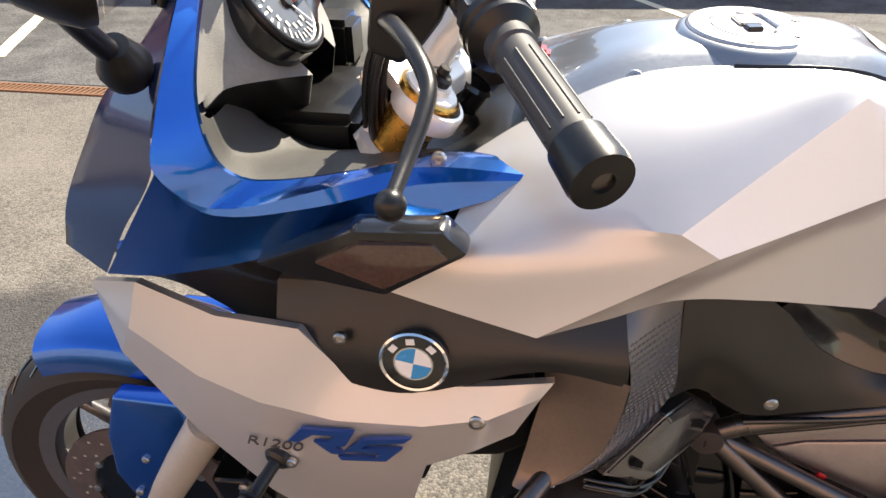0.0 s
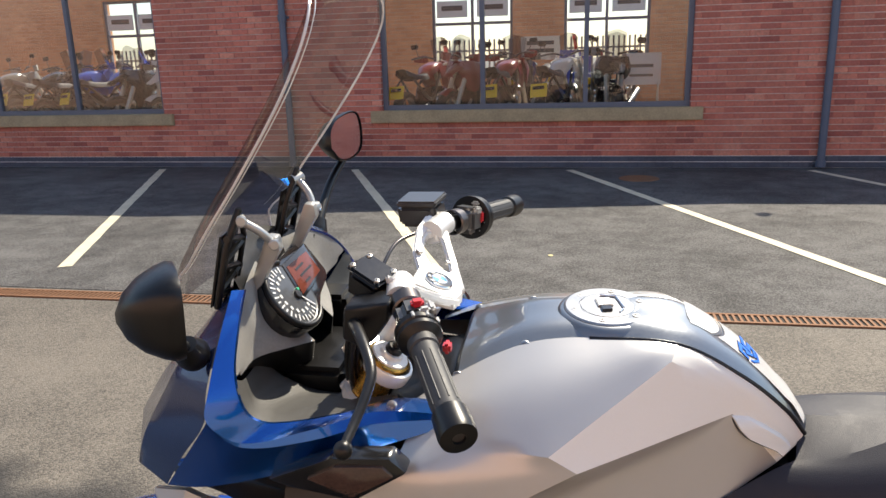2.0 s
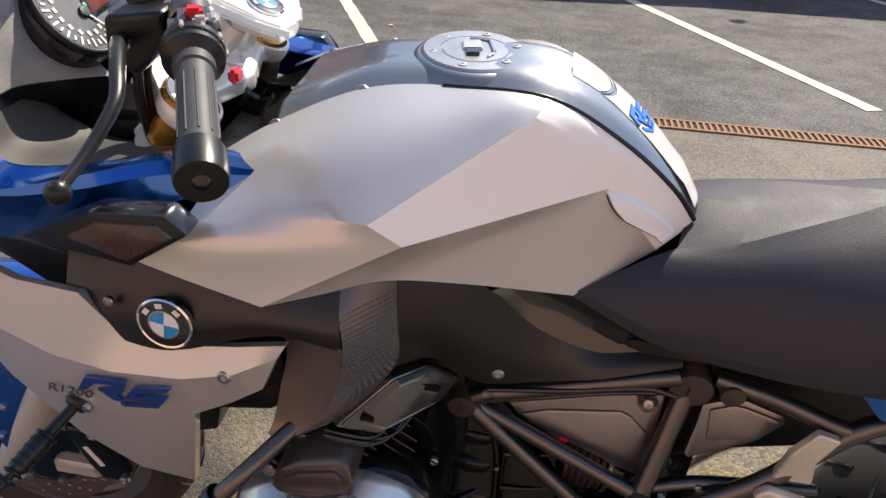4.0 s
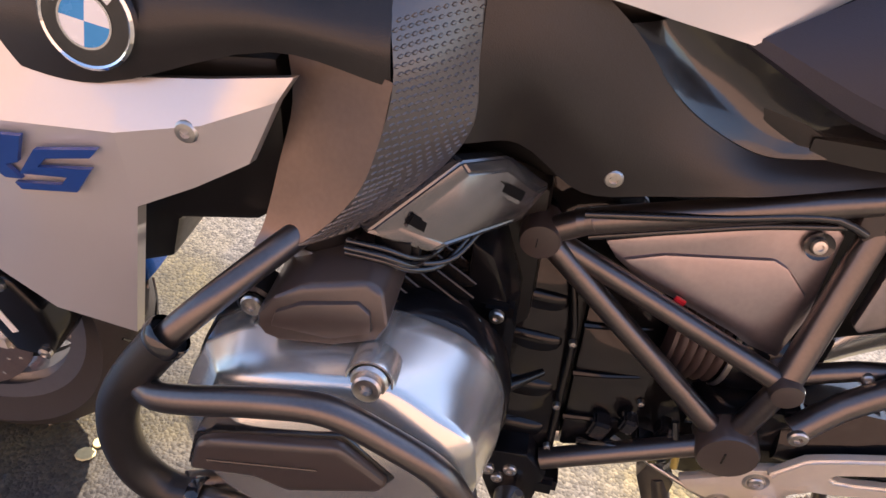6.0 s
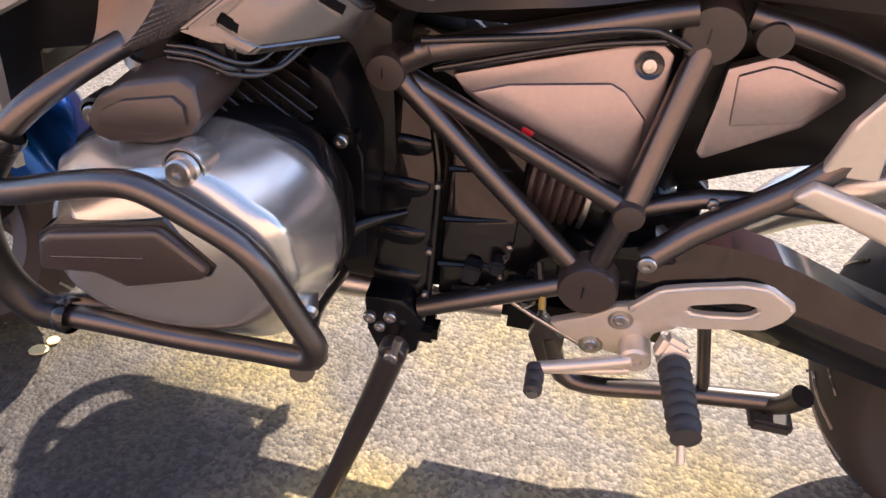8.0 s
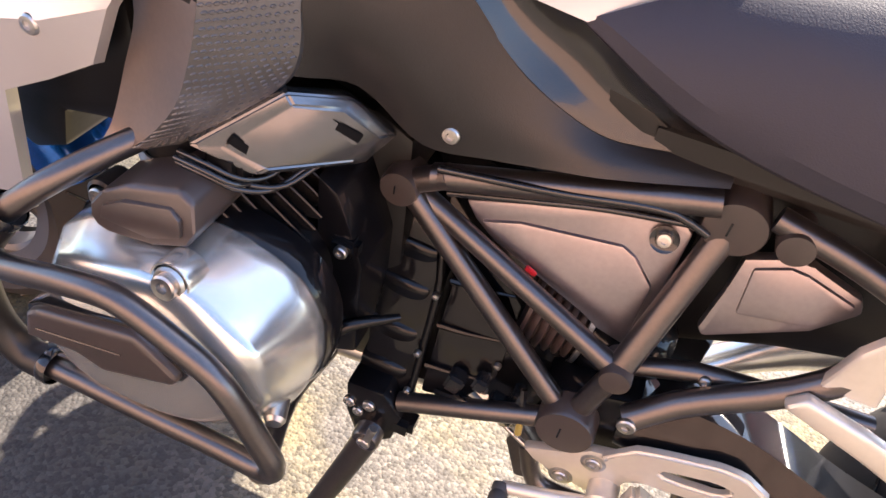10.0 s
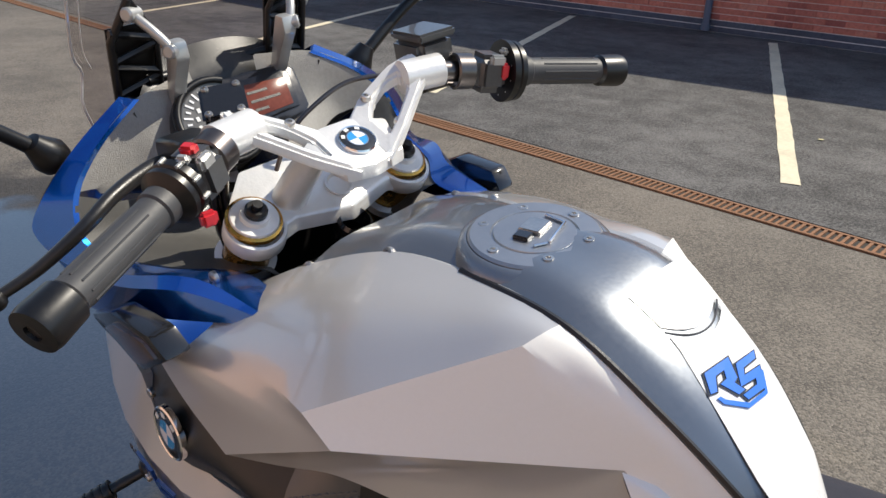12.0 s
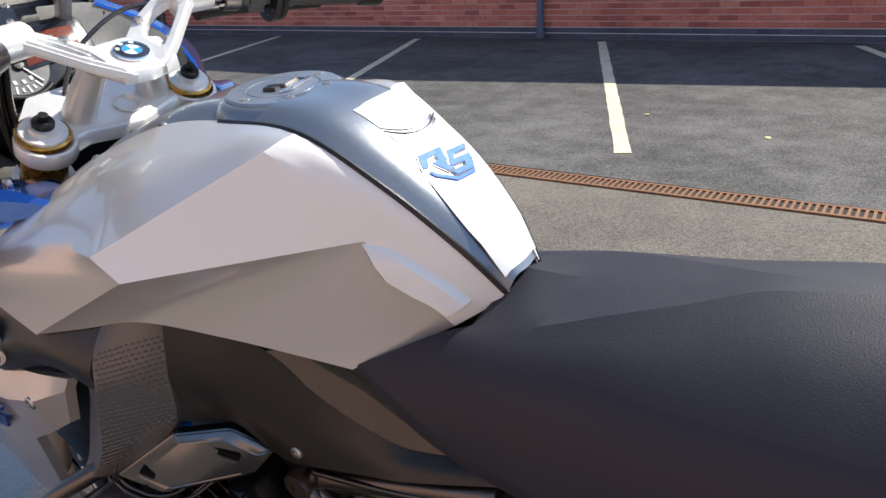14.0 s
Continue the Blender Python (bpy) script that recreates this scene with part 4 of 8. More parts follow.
def roundel(x, y, z, r, axis, up):
    """A round enamel badge: black ring with a bright edge, blue and white quarters."""
    ax, v = Vector(axis).normalized(), Vector(up).normalized()
    u = v.cross(ax).normalized()
    v = ax.cross(u)
    c = Vector((x, y, z))
    root = lathe("badge", [(r * 1.06, -0.004), (r * 1.06, 0.002), (r, 0.0035), (r * 0.95, 0.0025)], c, ax, CHROME, BIKE, 40, "round enamel badge with bright rim")
    lathe("ring", [(r * 0.96, 0.0022), (r * 0.6, 0.0032), (r * 0.58, 0.0032)], c, ax, ENAMEL_BLACK, root, 40)
    for q in range(4):
        bm = bmesh.new()
        mid = bm.verts.new(c + ax * 0.0036)
        arc = [bm.verts.new(c + ax * 0.0034 + (u * math.cos(a) + v * math.sin(a)) * r * 0.56) for a in [radians(90 * q + 7.5 * i) for i in range(13)]]
        for a, b in zip(arc, arc[1:]):
            bm.faces.new((mid, a, b))
        part("quarter", bm, SKY_BLUE if q in (1, 3) else WHITE, root)
    bm = bmesh.new()
    ring = [[c + ax * 0.0037 + (u * math.cos(a) + v * math.sin(a)) * r * k for a in [2 * math.pi * i / 40 for i in range(40)]] for k in (0.55, 0.60)]
    vs = [[bm.verts.new(p) for p in q] for q in ring]
    for i in range(40):
        bm.faces.new((vs[0][i], vs[0][(i + 1) % 40], vs[1][(i + 1) % 40], vs[1][i]))
    part("bright_line", bm, CHROME, root)
    # short pale bars stand for the raised marks on the ring
    for a0 in (150, 105, 55):
        a = radians(a0)
        p = c + ax * 0.0036 + (u * math.cos(a) + v * math.sin(a)) * r * 0.78
        turn = Matrix((u, v, ax)).transposed().to_4x4() @ Matrix.Rotation(a - math.pi / 2, 4, "Z")
        box("mark", p, (r * 0.26, r * 0.20, 0.0008), PAPER, root, 0, turn)
    return root


def model_letters(name, place, mat, depth=0.0012, label="", grow=0.0):
    """The slanting two-letter model mark; place(u, v, d) maps it, u and v from 0 to 1."""
    r_shape = ((0.094, 0.99), (0.540, 0.99), (0.492, 0.52), (0.405, 0.47), (0.503, 0.22), (0.387, 0.22), (0.218, 0.60), (0.347, 0.62), (0.387, 0.82), (0.202, 0.82), (0.089, 0.53), (0.0, 0.56))
    s_shape = ((0.613, 0.77), (1.0, 0.80), (0.952, 0.65), (0.677, 0.62), (0.621, 0.46), (0.956, 0.45), (0.855, 0.02), (0.487, 0.02), (0.448, 0.14), (0.758, 0.15), (0.798, 0.29), (0.492, 0.32))
    bm = bmesh.new()
    for shape in (r_shape, s_shape):
        if grow:
            n = len(shape)
            area = sum(shape[i][0] * shape[(i + 1) % n][1] - shape[(i + 1) % n][0] * shape[i][1] for i in range(n))
            sgn = -1 if area > 0 else 1
            grown = []
            for i in range(n):
                a, b, c = Vector(shape[i - 1]), Vector(shape[i]), Vector(shape[(i + 1) % n])
                e = (b - a).normalized() + (c - b).normalized()
                e = e.normalized() if e.length > 1e-4 else (b - a).normalized()
                grown.append(b + Vector((-e.y, e.x)) * grow * sgn)
            shape = [(p.x, p.y) for p in grown]
        prism_into(bm, shape, place, depth)
    return part(name, bm, mat, BIKE, label, 30, False)


def tank_details():
    # the sun's glare, painted white in two pieces on the rear of the strip
    for lo, hi in ((lambda s: 0.104 + 0.002 * (s < 0), lambda s: 0.151 - 0.016 * ((s - 0.35) / 0.6) ** 2), (lambda s: 0.159 - 0.016 * ((s - 0.35) / 0.6) ** 2, lambda s: 0.264)):
        rows = []
        for j in range(9):
            row = []
            for i in range(13):
                s = -0.24 + 1.12 * j / 8
                x = lo(s) + (hi(s) - lo(s)) * i / 12
                s -= 0.6 * max(0, (x - 0.15) / 0.11) * (1 - j / 8)
                row.append(strip_at(x, s, 0.0011))
            rows.append(row)
        sheet("tank_glare", rows, WHITE_GLARE, BIKE, 1, 1, "linear", 0, "white sun glare painted on the tank strip")
    tube("glare_gap", [strip_at(0.155 - 0.016 * ((q - 0.35) / 0.6) ** 2, q, 0.0003) for q in (-0.24, -0.1, 0.04, 0.18, 0.32, 0.46, 0.6, 0.74, 0.86)], 0.0009, LOGO_GREY, BIKE, n=24, seg=6, label="grey gap between the painted glare patches")
    # the mark on the painted glare: blue letters, pale line, blue and black chevron below
    mark = lambda lift: (lambda u, v, d: strip_at(0.199 - 0.026 * v + 0.006 * u, (-0.027 + 0.066 * u + 0.006 * v) / 0.062, 0.0016 + lift - d))
    model_letters("lettering_shadow", mark(0.0004), ENAMEL_BLACK, 0.0004, "", 0.055)
    model_letters("tank_lettering", mark(0.0009), LOGO_BRIGHT, 0.0005, "bright blue model lettering", 0.012)
    bm = bmesh.new()
    for shape in (((0.04, 0.40), (0.09, 0.22), (0.42, -0.14), (0.46, -0.05), (0.15, 0.28), (0.10, 0.40)), ((0.42, -0.14), (0.86, -0.12), (0.99, 0.34), (0.94, 0.36), (0.83, -0.03), (0.46, -0.05))):
        prism_into(bm, shape, mark(0.0008), 0.0006)
    part("lettering_chevron", bm, LOGO_BRIGHT, BIKE, "bright blue chevron under the lettering", 30, False)
    cx, cy, cz = -0.006, 0.006, 1.0728
    cap = lathe("fuel_cap", [(0.0615, -0.016), (0.0610, 0.000), (0.0585, 0.0022), (0.0400, 0.0026), (0.0392, 0.0008), (0.0380, 0.0008), (0.0372, 0.0028), (0, 0.0032)], (cx, cy, cz), (0.02, 0, 1), CAP_ALU, BIKE, 56, "round brushed aluminium fuel filler cap", 20)
    lathe("cap_collar", [(0.0600, -0.004), (0.0618, -0.0008), (0.0640, -0.0012), (0.0675, -0.0035), (0.0720, -0.0085), (0.0760, -0.0150)], (cx, cy, cz), (0.02, 0, 1), SILVER_DK, cap, 56, "grey metallic collar round the cap", 40)
    for i in range(6):
        a = radians(60 * i + 22)
        lathe("cap_bolt", [(0.0048, -0.001), (0.0048, 0.0014), (0.0022, 0.0016), (0.0020, 0.0004), (0, 0.0004)], (cx + 0.0490 * math.cos(a), cy + 0.0490 * math.sin(a), cz + 0.0022), (0, 0, 1), STEEL, cap, 12)
    turn = Matrix.Rotation(radians(12), 4, "Z")
    box("lock_flap", Vector((cx, cy, cz + 0.0045)) + turn @ Vector((-0.003, 0.006, 0)), (0.022, 0.026, 0.0045), STEEL, cap, 0.0012, turn, "bright lock flap")
    box("lock_slot", Vector((cx, cy, cz + 0.0045)) + turn @ Vector((-0.004, -0.015, 0)), (0.015, 0.013, 0.005), BLACK_GLOSS, cap, 0.001, turn)
    tube("finger_lip", [Vector((cx, cy, cz + 0.0045)) + turn @ Vector(p) for p in ((-0.004, 0.030, 0), (0.018, 0.024, 0), (0.021, -0.014, 0))], 0.0017, CHROME, cap, seg=8)
    tube("finger_lip", [Vector((cx, cy, cz + 0.0040)) + turn @ Vector(p) for p in ((0.020, -0.016, 0), (0.012, -0.026, 0))], 0.0014, CHROME, cap, seg=8)
    for x, y, z in ((-0.117, -0.079, 1.0505), (-0.207, -0.113, 1.0165), (-0.220, -0.199, 0.9725)):
        for sg in (1, -1):
            screw(x, (y + 0.0036) * sg, z - 0.0030, 0.0078, STEEL, (-0.1, -0.75 * sg, 0.6))
    # knee pods with a raised edge
    for sg in (1, -1):
        rim = [(0.157, -0.089, 0.967), (0.168, -0.091, 0.948), (0.181, -0.092, 0.935), (0.205, -0.087, 0.921), (0.221, -0.081, 0.911), (0.232, -0.074, 0.898), (0.243, -0.062, 0.906), (0.228, -0.070, 0.925), (0.205, -0.078, 0.944), (0.180, -0.084, 0.961)]
        mid = sum((Vector(p) for p in rim), Vector()) / len(rim)
        bm = bmesh.new()
        rings = [[bm.verts.new(((mid.x + (x - mid.x) * g), (mid.y + (y - mid.y) * g - up) * sg, mid.z + (z - mid.z) * g)) for x, y, z in rim] for g, up in ((1.0, -0.008), (1.0, 0.0035), (0.93, 0.0060))]
        for r0, r1 in zip(rings, rings[1:]):
            for i in range(len(rim)):
                j = (i + 1) % len(rim)
                bm.faces.new((r0[i], r0[j], r1[j], r1[i]))
        bm.faces.new(rings[-1])
        bmesh.ops.recalc_face_normals(bm, faces=bm.faces)
        pod = part("knee_pod", bm, SILVER_LIT, BIKE, "silver raised knee pod in the painted lit tone", 40)
        tube("pod_groove", [(x - 0.0012, (y - 0.0015) * sg, z - 0.0008) for x, y, z in rim[:6]], 0.0011, LOGO_GREY, pod, n=20, seg=6)


tank_details()


def fairing_details():
    roundel(-0.295, -0.2615, 0.842, 0.0305, (0.0, -1, 0.12), (0.15, 0, 1))
    roundel(-0.295, 0.2615, 0.842, 0.0305, (0.0, 1, 0.12), (0.15, 0, 1))
    for x, y, z, r in ((-0.368, -0.247, 0.848, 0.0065), (-0.236, -0.2668, 0.776, 0.0085), (0.062, -0.1530, 0.728, 0.008), (-0.284, -0.176, 1.004, 0.007)):
        screw(x, y, z, r)
    model_letters("model_lettering", lambda u, v, d: (-0.435 + 0.127 * u + 0.013 * v, -0.2655 - 0.011 * min(u, 0.6) - 0.008 * v + d, 0.691 + 0.0213 * u + 0.0546 * v), LOGO_BLUE, 0.004, "deep blue model lettering")
    small = Matrix.Translation((-0.448, -0.2640, 0.707)) @ Matrix.Rotation(radians(-3), 4, "Z") @ Matrix.Rotation(radians(90), 4, "X") @ Matrix.Rotation(radians(1), 4, "Z")
    text_mesh("model_lettering", "R1200", 0.021, small @ Matrix.Diagonal((1.15, 0.9, 1, 1)), LOGO_GREY, BIKE, 0.3, 0, "small grey model lettering")
    # flush indicators with smoked lenses
    for sg in (1, -1):
        outline = [(-0.246, 0.962), (-0.266, 0.986), (-0.340, 0.985), (-0.432, 0.940), (-0.400, 0.930), (-0.318, 0.914)]
        lift = lambda u, v, d: (u, (-0.268 + 0.10 * (u + 0.34) * (1 if u > -0.34 else -0.1) - 0.10 * (0.96 - v) * -1 + d) * sg, v)
        ind = prism("indicator", outline, lift, 0.03, BLACK_GLOSS, BIKE, 0.006, "black flush indicator with smoked lens")
        inner = [(-0.262, 0.959), (-0.275, 0.975), (-0.335, 0.974), (-0.375, 0.950), (-0.318, 0.924)]
        lift2 = lambda u, v, d: (u, (-0.2715 + 0.10 * (u + 0.34) * (1 if u > -0.34 else -0.1) - 0.10 * (0.96 - v) * -1 + d) * sg, v)
        prism("lens", inner, lift2, 0.01, LENS_SMOKE, ind, 0.003, "smoked orange-brown lens")
    # ribbed black turn signal standing out from the fairing
    b0, b1 = Vector((-0.447, -0.258, 0.680)), Vector((-0.484, -0.378, 0.652))
    sig = tube("turn_signal", [b0, b0.lerp(b1, 0.25), b0.lerp(b1, 0.45), b0.lerp(b1, 0.8), b1], lambda k: (0.007, 0.0075, 0.0125, 0.0115, 0.005)[min(4, int(k * 4.999))], BLACK_SOFT, BIKE, n=16, seg=12, label="black rubber turn signal stalk with ribs")
    for i in range(7):
        c = b0.lerp(b1, 0.40 + 0.08 * i)
        lathe("rib", [(0.009, -0.002), (0.0140 - 0.0004 * i, -0.0014), (0.0140 - 0.0004 * i, 0.0014), (0.009, 0.002)], c, b1 - b0, BLACK_DEEP, sig, 14)
    lathe("stalk_base", [(0.016, -0.006), (0.016, 0.004), (0.012, 0.008), (0.0, 0.008)], b0, b1 - b0, BLACK_SOFT, sig, 18)
    screw(-0.431, -0.2655, 0.681, 0.0062)


fairing_details()


POCKET = material("dark_grey_cockpit_plastic", (0.07, 0.068, 0.064), 0.5, spread=0.14, scale=25, bump=0.4, bump_scale=700)


def cockpit():
    for sg in (1, -1):
        sheet("cockpit_trim", [
            [(-0.472, -0.230 * sg, 1.062), (-0.456, -0.243 * sg, 1.020), (-0.430, -0.231 * sg, 1.000), (-0.345, -0.196 * sg, 0.999), (-0.284, -0.150 * sg, 0.996)],
            [(-0.490, -0.175 * sg, 1.030), (-0.476, -0.175 * sg, 0.998), (-0.445, -0.160 * sg, 0.984), (-0.365, -0.140 * sg, 0.985), (-0.290, -0.125 * sg, 0.988)],
            [(-0.500, -0.100 * sg, 1.020), (-0.480, -0.092 * sg, 0.990), (-0.430, -0.080 * sg, 0.958), (-0.365, -0.088 * sg, 0.962), (-0.290, -0.100 * sg, 0.968)]],
            POCKET, BIKE, thick=0.004, label="dark grey cockpit pocket", cross="smooth")
        sheet("dash_shelf", [
            [(-0.473, -0.228 * sg, 1.066), (-0.483, -0.187 * sg, 1.106), (-0.495, -0.128 * sg, 1.141), (-0.512, -0.050 * sg, 1.152)],
            [(-0.478, -0.205 * sg, 1.060), (-0.488, -0.150 * sg, 1.072), (-0.486, -0.110 * sg, 1.082), (-0.492, -0.045 * sg, 1.085)],
            [(-0.480, -0.200 * sg, 1.052), (-0.484, -0.145 * sg, 1.046), (-0.456, -0.088 * sg, 1.034), (-0.438, -0.045 * sg, 1.022)]],
            COCKPIT, BIKE, thick=0.004, label="grey grained dash shelf", cross="smooth")
        sheet("shelf_lip", [
            [(-0.480, -0.200 * sg, 1.051), (-0.484, -0.145 * sg, 1.045), (-0.456, -0.088 * sg, 1.033), (-0.438, -0.045 * sg, 1.021)],
            [(-0.500, -0.170 * sg, 1.035), (-0.500, -0.120 * sg, 1.015), (-0.480, -0.075 * sg, 0.985), (-0.450, -0.050 * sg, 0.960)]],
            BLACK_DEEP, BIKE, thick=0.004, label="black panel under the dash shelf")
        sheet("inner_liner", [
            [(-0.500, -0.100 * sg, 1.020), (-0.480, -0.092 * sg, 0.990), (-0.430, -0.080 * sg, 0.958), (-0.365, -0.088 * sg, 0.962), (-0.270, -0.102 * sg, 0.966)],
            [(-0.510, -0.06 * sg, 0.95), (-0.470, -0.075 * sg, 0.92), (-0.430, -0.075 * sg, 0.89), (-0.365, -0.08 * sg, 0.87), (-0.270, -0.10 * sg, 0.86)]],
            BLACK_DEEP, BIKE, thick=0.004, label="black cockpit liner")
    sheet("cockpit_floor", [
        [(-0.51, -0.062, 0.955), (-0.40, -0.10, 0.885), (-0.24, -0.10, 0.865)],
        [(-0.53, 0.0, 0.955), (-0.40, 0.0, 0.88), (-0.24, 0.0, 0.86)],
        [(-0.51, 0.062, 0.955), (-0.40, 0.10, 0.885), (-0.24, 0.10, 0.865)]], BLACK_DEEP, BIKE, thick=0, label="black liner under the yokes")
    box("cowl_inner", (-0.47, 0, 0.925), (0.17, 0.15, 0.13), BLACK_DEEP, BIKE, 0.01)
    sheet("dash_shroud", [
        [(-0.49, -0.135, 1.127), (-0.545, -0.07, 1.165), (-0.55, 0.0, 1.175), (-0.545, 0.07, 1.165), (-0.49, 0.135, 1.127)],
        [(-0.494, -0.12, 1.10), (-0.515, -0.07, 1.125), (-0.52, 0.0, 1.13), (-0.515, 0.07, 1.125), (-0.494, 0.12, 1.10)],
        [(-0.485, -0.11, 1.05), (-0.50, -0.06, 1.04), (-0.505, 0.0, 1.035), (-0.50, 0.06, 1.04), (-0.485, 0.11, 1.05)]],
        BLACK_SOFT, BIKE, thick=0, label="black dash surround", cross="smooth")


cockpit()


GREEN_LAMP = material("green_lens", (0.03, 0.45, 0.20), 0.3, coat=0.5)


def dash():
    n = Vector((0.80, 0.0, 0.60)).normalized()
    u, c = Vector((0, 1, 0)), Vector((-0.470, 0.005, 1.100))
    v = n.cross(u)
    if v.z < 0:
        v = -v
    place = lambda a, b, d: tuple(c + u * a + v * b - n * d)
    outline = []
    for i in range(17):
        a = radians(58 + i * 250 / 16)
        outline.append((-0.044 + 0.060 * math.cos(a), -0.006 + 0.060 * math.sin(a)))
    outline += [(0.02, -0.040), (0.070, -0.030), (0.082, -0.020), (0.086, 0.034), (0.078, 0.044), (0.02, 0.047)]
    root = prism("instrument_panel", outline, place, 0.045, BLACK_GLOSS, BIKE, 0.004, "gloss black instrument panel with dial and display")
    dial = place(-0.044, -0.006, 0.0)
    turn0 = Matrix((u, v, n)).transposed().to_4x4()
    lathe("dial", [(0.050, 0.0), (0.050, 0.003), (0.048, 0.002), (0.0, 0.002)], dial, n, DIAL, root, 40, "silver-grey speedometer dial", 20)
    tube("dial_rim", [place(-0.044 + 0.0545 * math.cos(radians(a)), -0.006 + 0.0545 * math.sin(radians(a)), -0.003) for a in range(64, 306, 8)], 0.0048, BLACK_DEEP, root, seg=10)
    for i in range(21):
        a = radians(72 + i * 222 / 20)
        p = place(-0.044 + 0.0415 * math.cos(a), -0.006 + 0.0415 * math.sin(a), -0.0028)
        box("dial_mark", p, (0.011 if i % 2 == 0 else 0.006, 0.0026, 0.0006), WHITE, root, 0, turn0 @ Matrix.Rotation(a, 4, "Z"))
        if i % 2 == 0:
            p = place(-0.044 + 0.030 * math.cos(a), -0.006 + 0.030 * math.sin(a), -0.0028)
            box("dial_figure", p, (0.0045, 0.0060, 0.0006), PAPER, root, 0, turn0)
    a = radians(-62)
    box("needle", place(-0.036 + 0.018 * math.cos(a), -0.012 + 0.018 * math.sin(a), -0.004), (0.034, 0.002, 0.001), WHITE, root, 0, turn0 @ Matrix.Rotation(a, 4, "Z"))
    lathe("hub", [(0.0075, 0.002), (0.0065, 0.006), (0, 0.0065)], place(-0.036, -0.012, 0), n, BLACK_SOFT, root, 16)
    lathe("ready_lamp", [(0.0030, 0.002), (0.0026, 0.005), (0, 0.0055)], place(-0.028, -0.006, 0), n, GREEN_LAMP, root, 12, "small green indicator lamp")
    bezel = prism("display_bezel", [(-0.034, -0.024), (0.066, -0.018), (0.074, 0.030), (0.062, 0.036), (-0.016, 0.036)], lambda a, b, d: place(a, b, d - 0.0035), 0.006, BLACK_GLOSS, root, 0.0015, "black display bezel")
    prism("display", [(-0.026, -0.018), (0.058, -0.013), (0.064, 0.025), (-0.011, 0.029)], lambda a, b, d: place(a, b, d - 0.0042), 0.003, LCD, bezel, 0.0006, "dark display glass with a brick reflection painted red")
    for b, w in ((0.016, 0.030), (0.004, 0.044), (-0.008, 0.020)):
        box("display_bar", place(0.002 + w / 2, b, -0.0045), (w, 0.0035, 0.0005), BLACK_SOFT, bezel, 0, turn0)
    box("key_pad", (-0.462, 0.118, 1.004), (0.060, 0.060, 0.060), BLACK_DEEP, BIKE, 0.008)


dash()


def handlebars():
    # forks and lower clamp
    for sg in (1, -1):
        top, low = Vector((-0.298, -0.108 * sg, 1.045)), Vector((-0.775, -0.108 * sg, 0.295))
        t = (low - top).normalized()
        tube("fork_tube", [top + t * 0.015, top + t * 0.22], 0.0265, GOLD, BIKE, seg=24, label="gold anodised fork tube")
        tube("fork_stanchion", [top + t * 0.22, top + t * 0.62], 0.023, STEEL, BIKE, seg=24, label="polished fork stanchion")
        tube("fork_lower", [top + t * 0.60, top + t * 0.66, low], lambda k: 0.031 if k < 0.9 else 0.028, ALU_LIGHT, BIKE, n=6, seg=24, label="cast aluminium fork lower")
        cap = lathe("fork_cap", [(0.028, -0.026), (0.028, -0.006), (0.026, -0.003), (0.017, -0.002), (0.016, 0.004), (0.006, 0.005), (0, 0.005)], top, -t, YOKE, BIKE, 28, "cast fork cap with gold collar")
        lathe("damping_knob", [(0.0125, 0.004), (0.0125, 0.010), (0.010, 0.013), (0.006, 0.013), (0.0055, 0.020), (0, 0.020)], top, -t, BLACK_DEEP, cap, 18)
        lathe("fork_ring", [(0.0275, -0.092), (0.0345, -0.090), (0.0355, -0.078), (0.0275, -0.076)], top, -t, YOKE, BIKE, 28, "cast silver fork clamp ring")
        tube("ring_arm", [top + t * 0.085 + Vector((-0.030, 0.0, 0.010)), Vector((-0.352, -0.104 * sg, 1.010)), Vector((-0.366, -0.100 * sg, 1.048))], 0.0085, YOKE, BIKE, n=8, seg=10, label="cast silver clamp arm")
        screw(-0.362, -0.1085 * sg, 1.050, 0.006, STEEL, (0.3, -0.9 * sg, 0.3))
        lathe("collar", [(0.028, -0.014), (0.0310, -0.013), (0.0310, -0.007), (0.028, -0.005)], top, -t, GOLD, cap, 28)
    tilt = lambda a, b, d: (a, b, 1.026 + (a + 0.29) * -0.62 - d)
    yoke = prism("lower_yoke", [(-0.362, -0.085), (-0.330, -0.122), (-0.296, -0.126), (-0.285, -0.100), (-0.292, -0.062), (-0.284, -0.022), (-0.278, 0.007), (-0.284, 0.035), (-0.292, 0.070), (-0.285, 0.100), (-0.296, 0.126), (-0.330, 0.122), (-0.362, 0.085)], tilt, 0.020, YOKE, BIKE, 0.004, "cast silver lower fork yoke")
    for y in (-0.108, 0.108):
        lathe("fork_clamp", [(0.026, -0.022), (0.0335, -0.021), (0.0350, -0.018), (0.0350, -0.003), (0.0335, 0.0), (0.030, 0.0005)], (-0.300, y, 1.032), (0.53, 0, 0.85), YOKE, yoke, 32, "cast fork clamp")
    lathe("yoke_pocket", [(0.016, -0.004), (0.018, 0.0030), (0.015, 0.0035), (0.012, -0.001), (0, -0.001)], (-0.306, 0.010, 1.0365), (0.53, 0, 0.85), YOKE, yoke, 24, "round pocket in the casting")
    lathe("stem_nut", [(0.021, -0.030), (0.022, -0.004), (0.018, 0.0)], (-0.272, 0.004, 1.004), (0.53, 0, 0.85), BLACK_GLOSS, yoke, 20, "black steering stem nut")
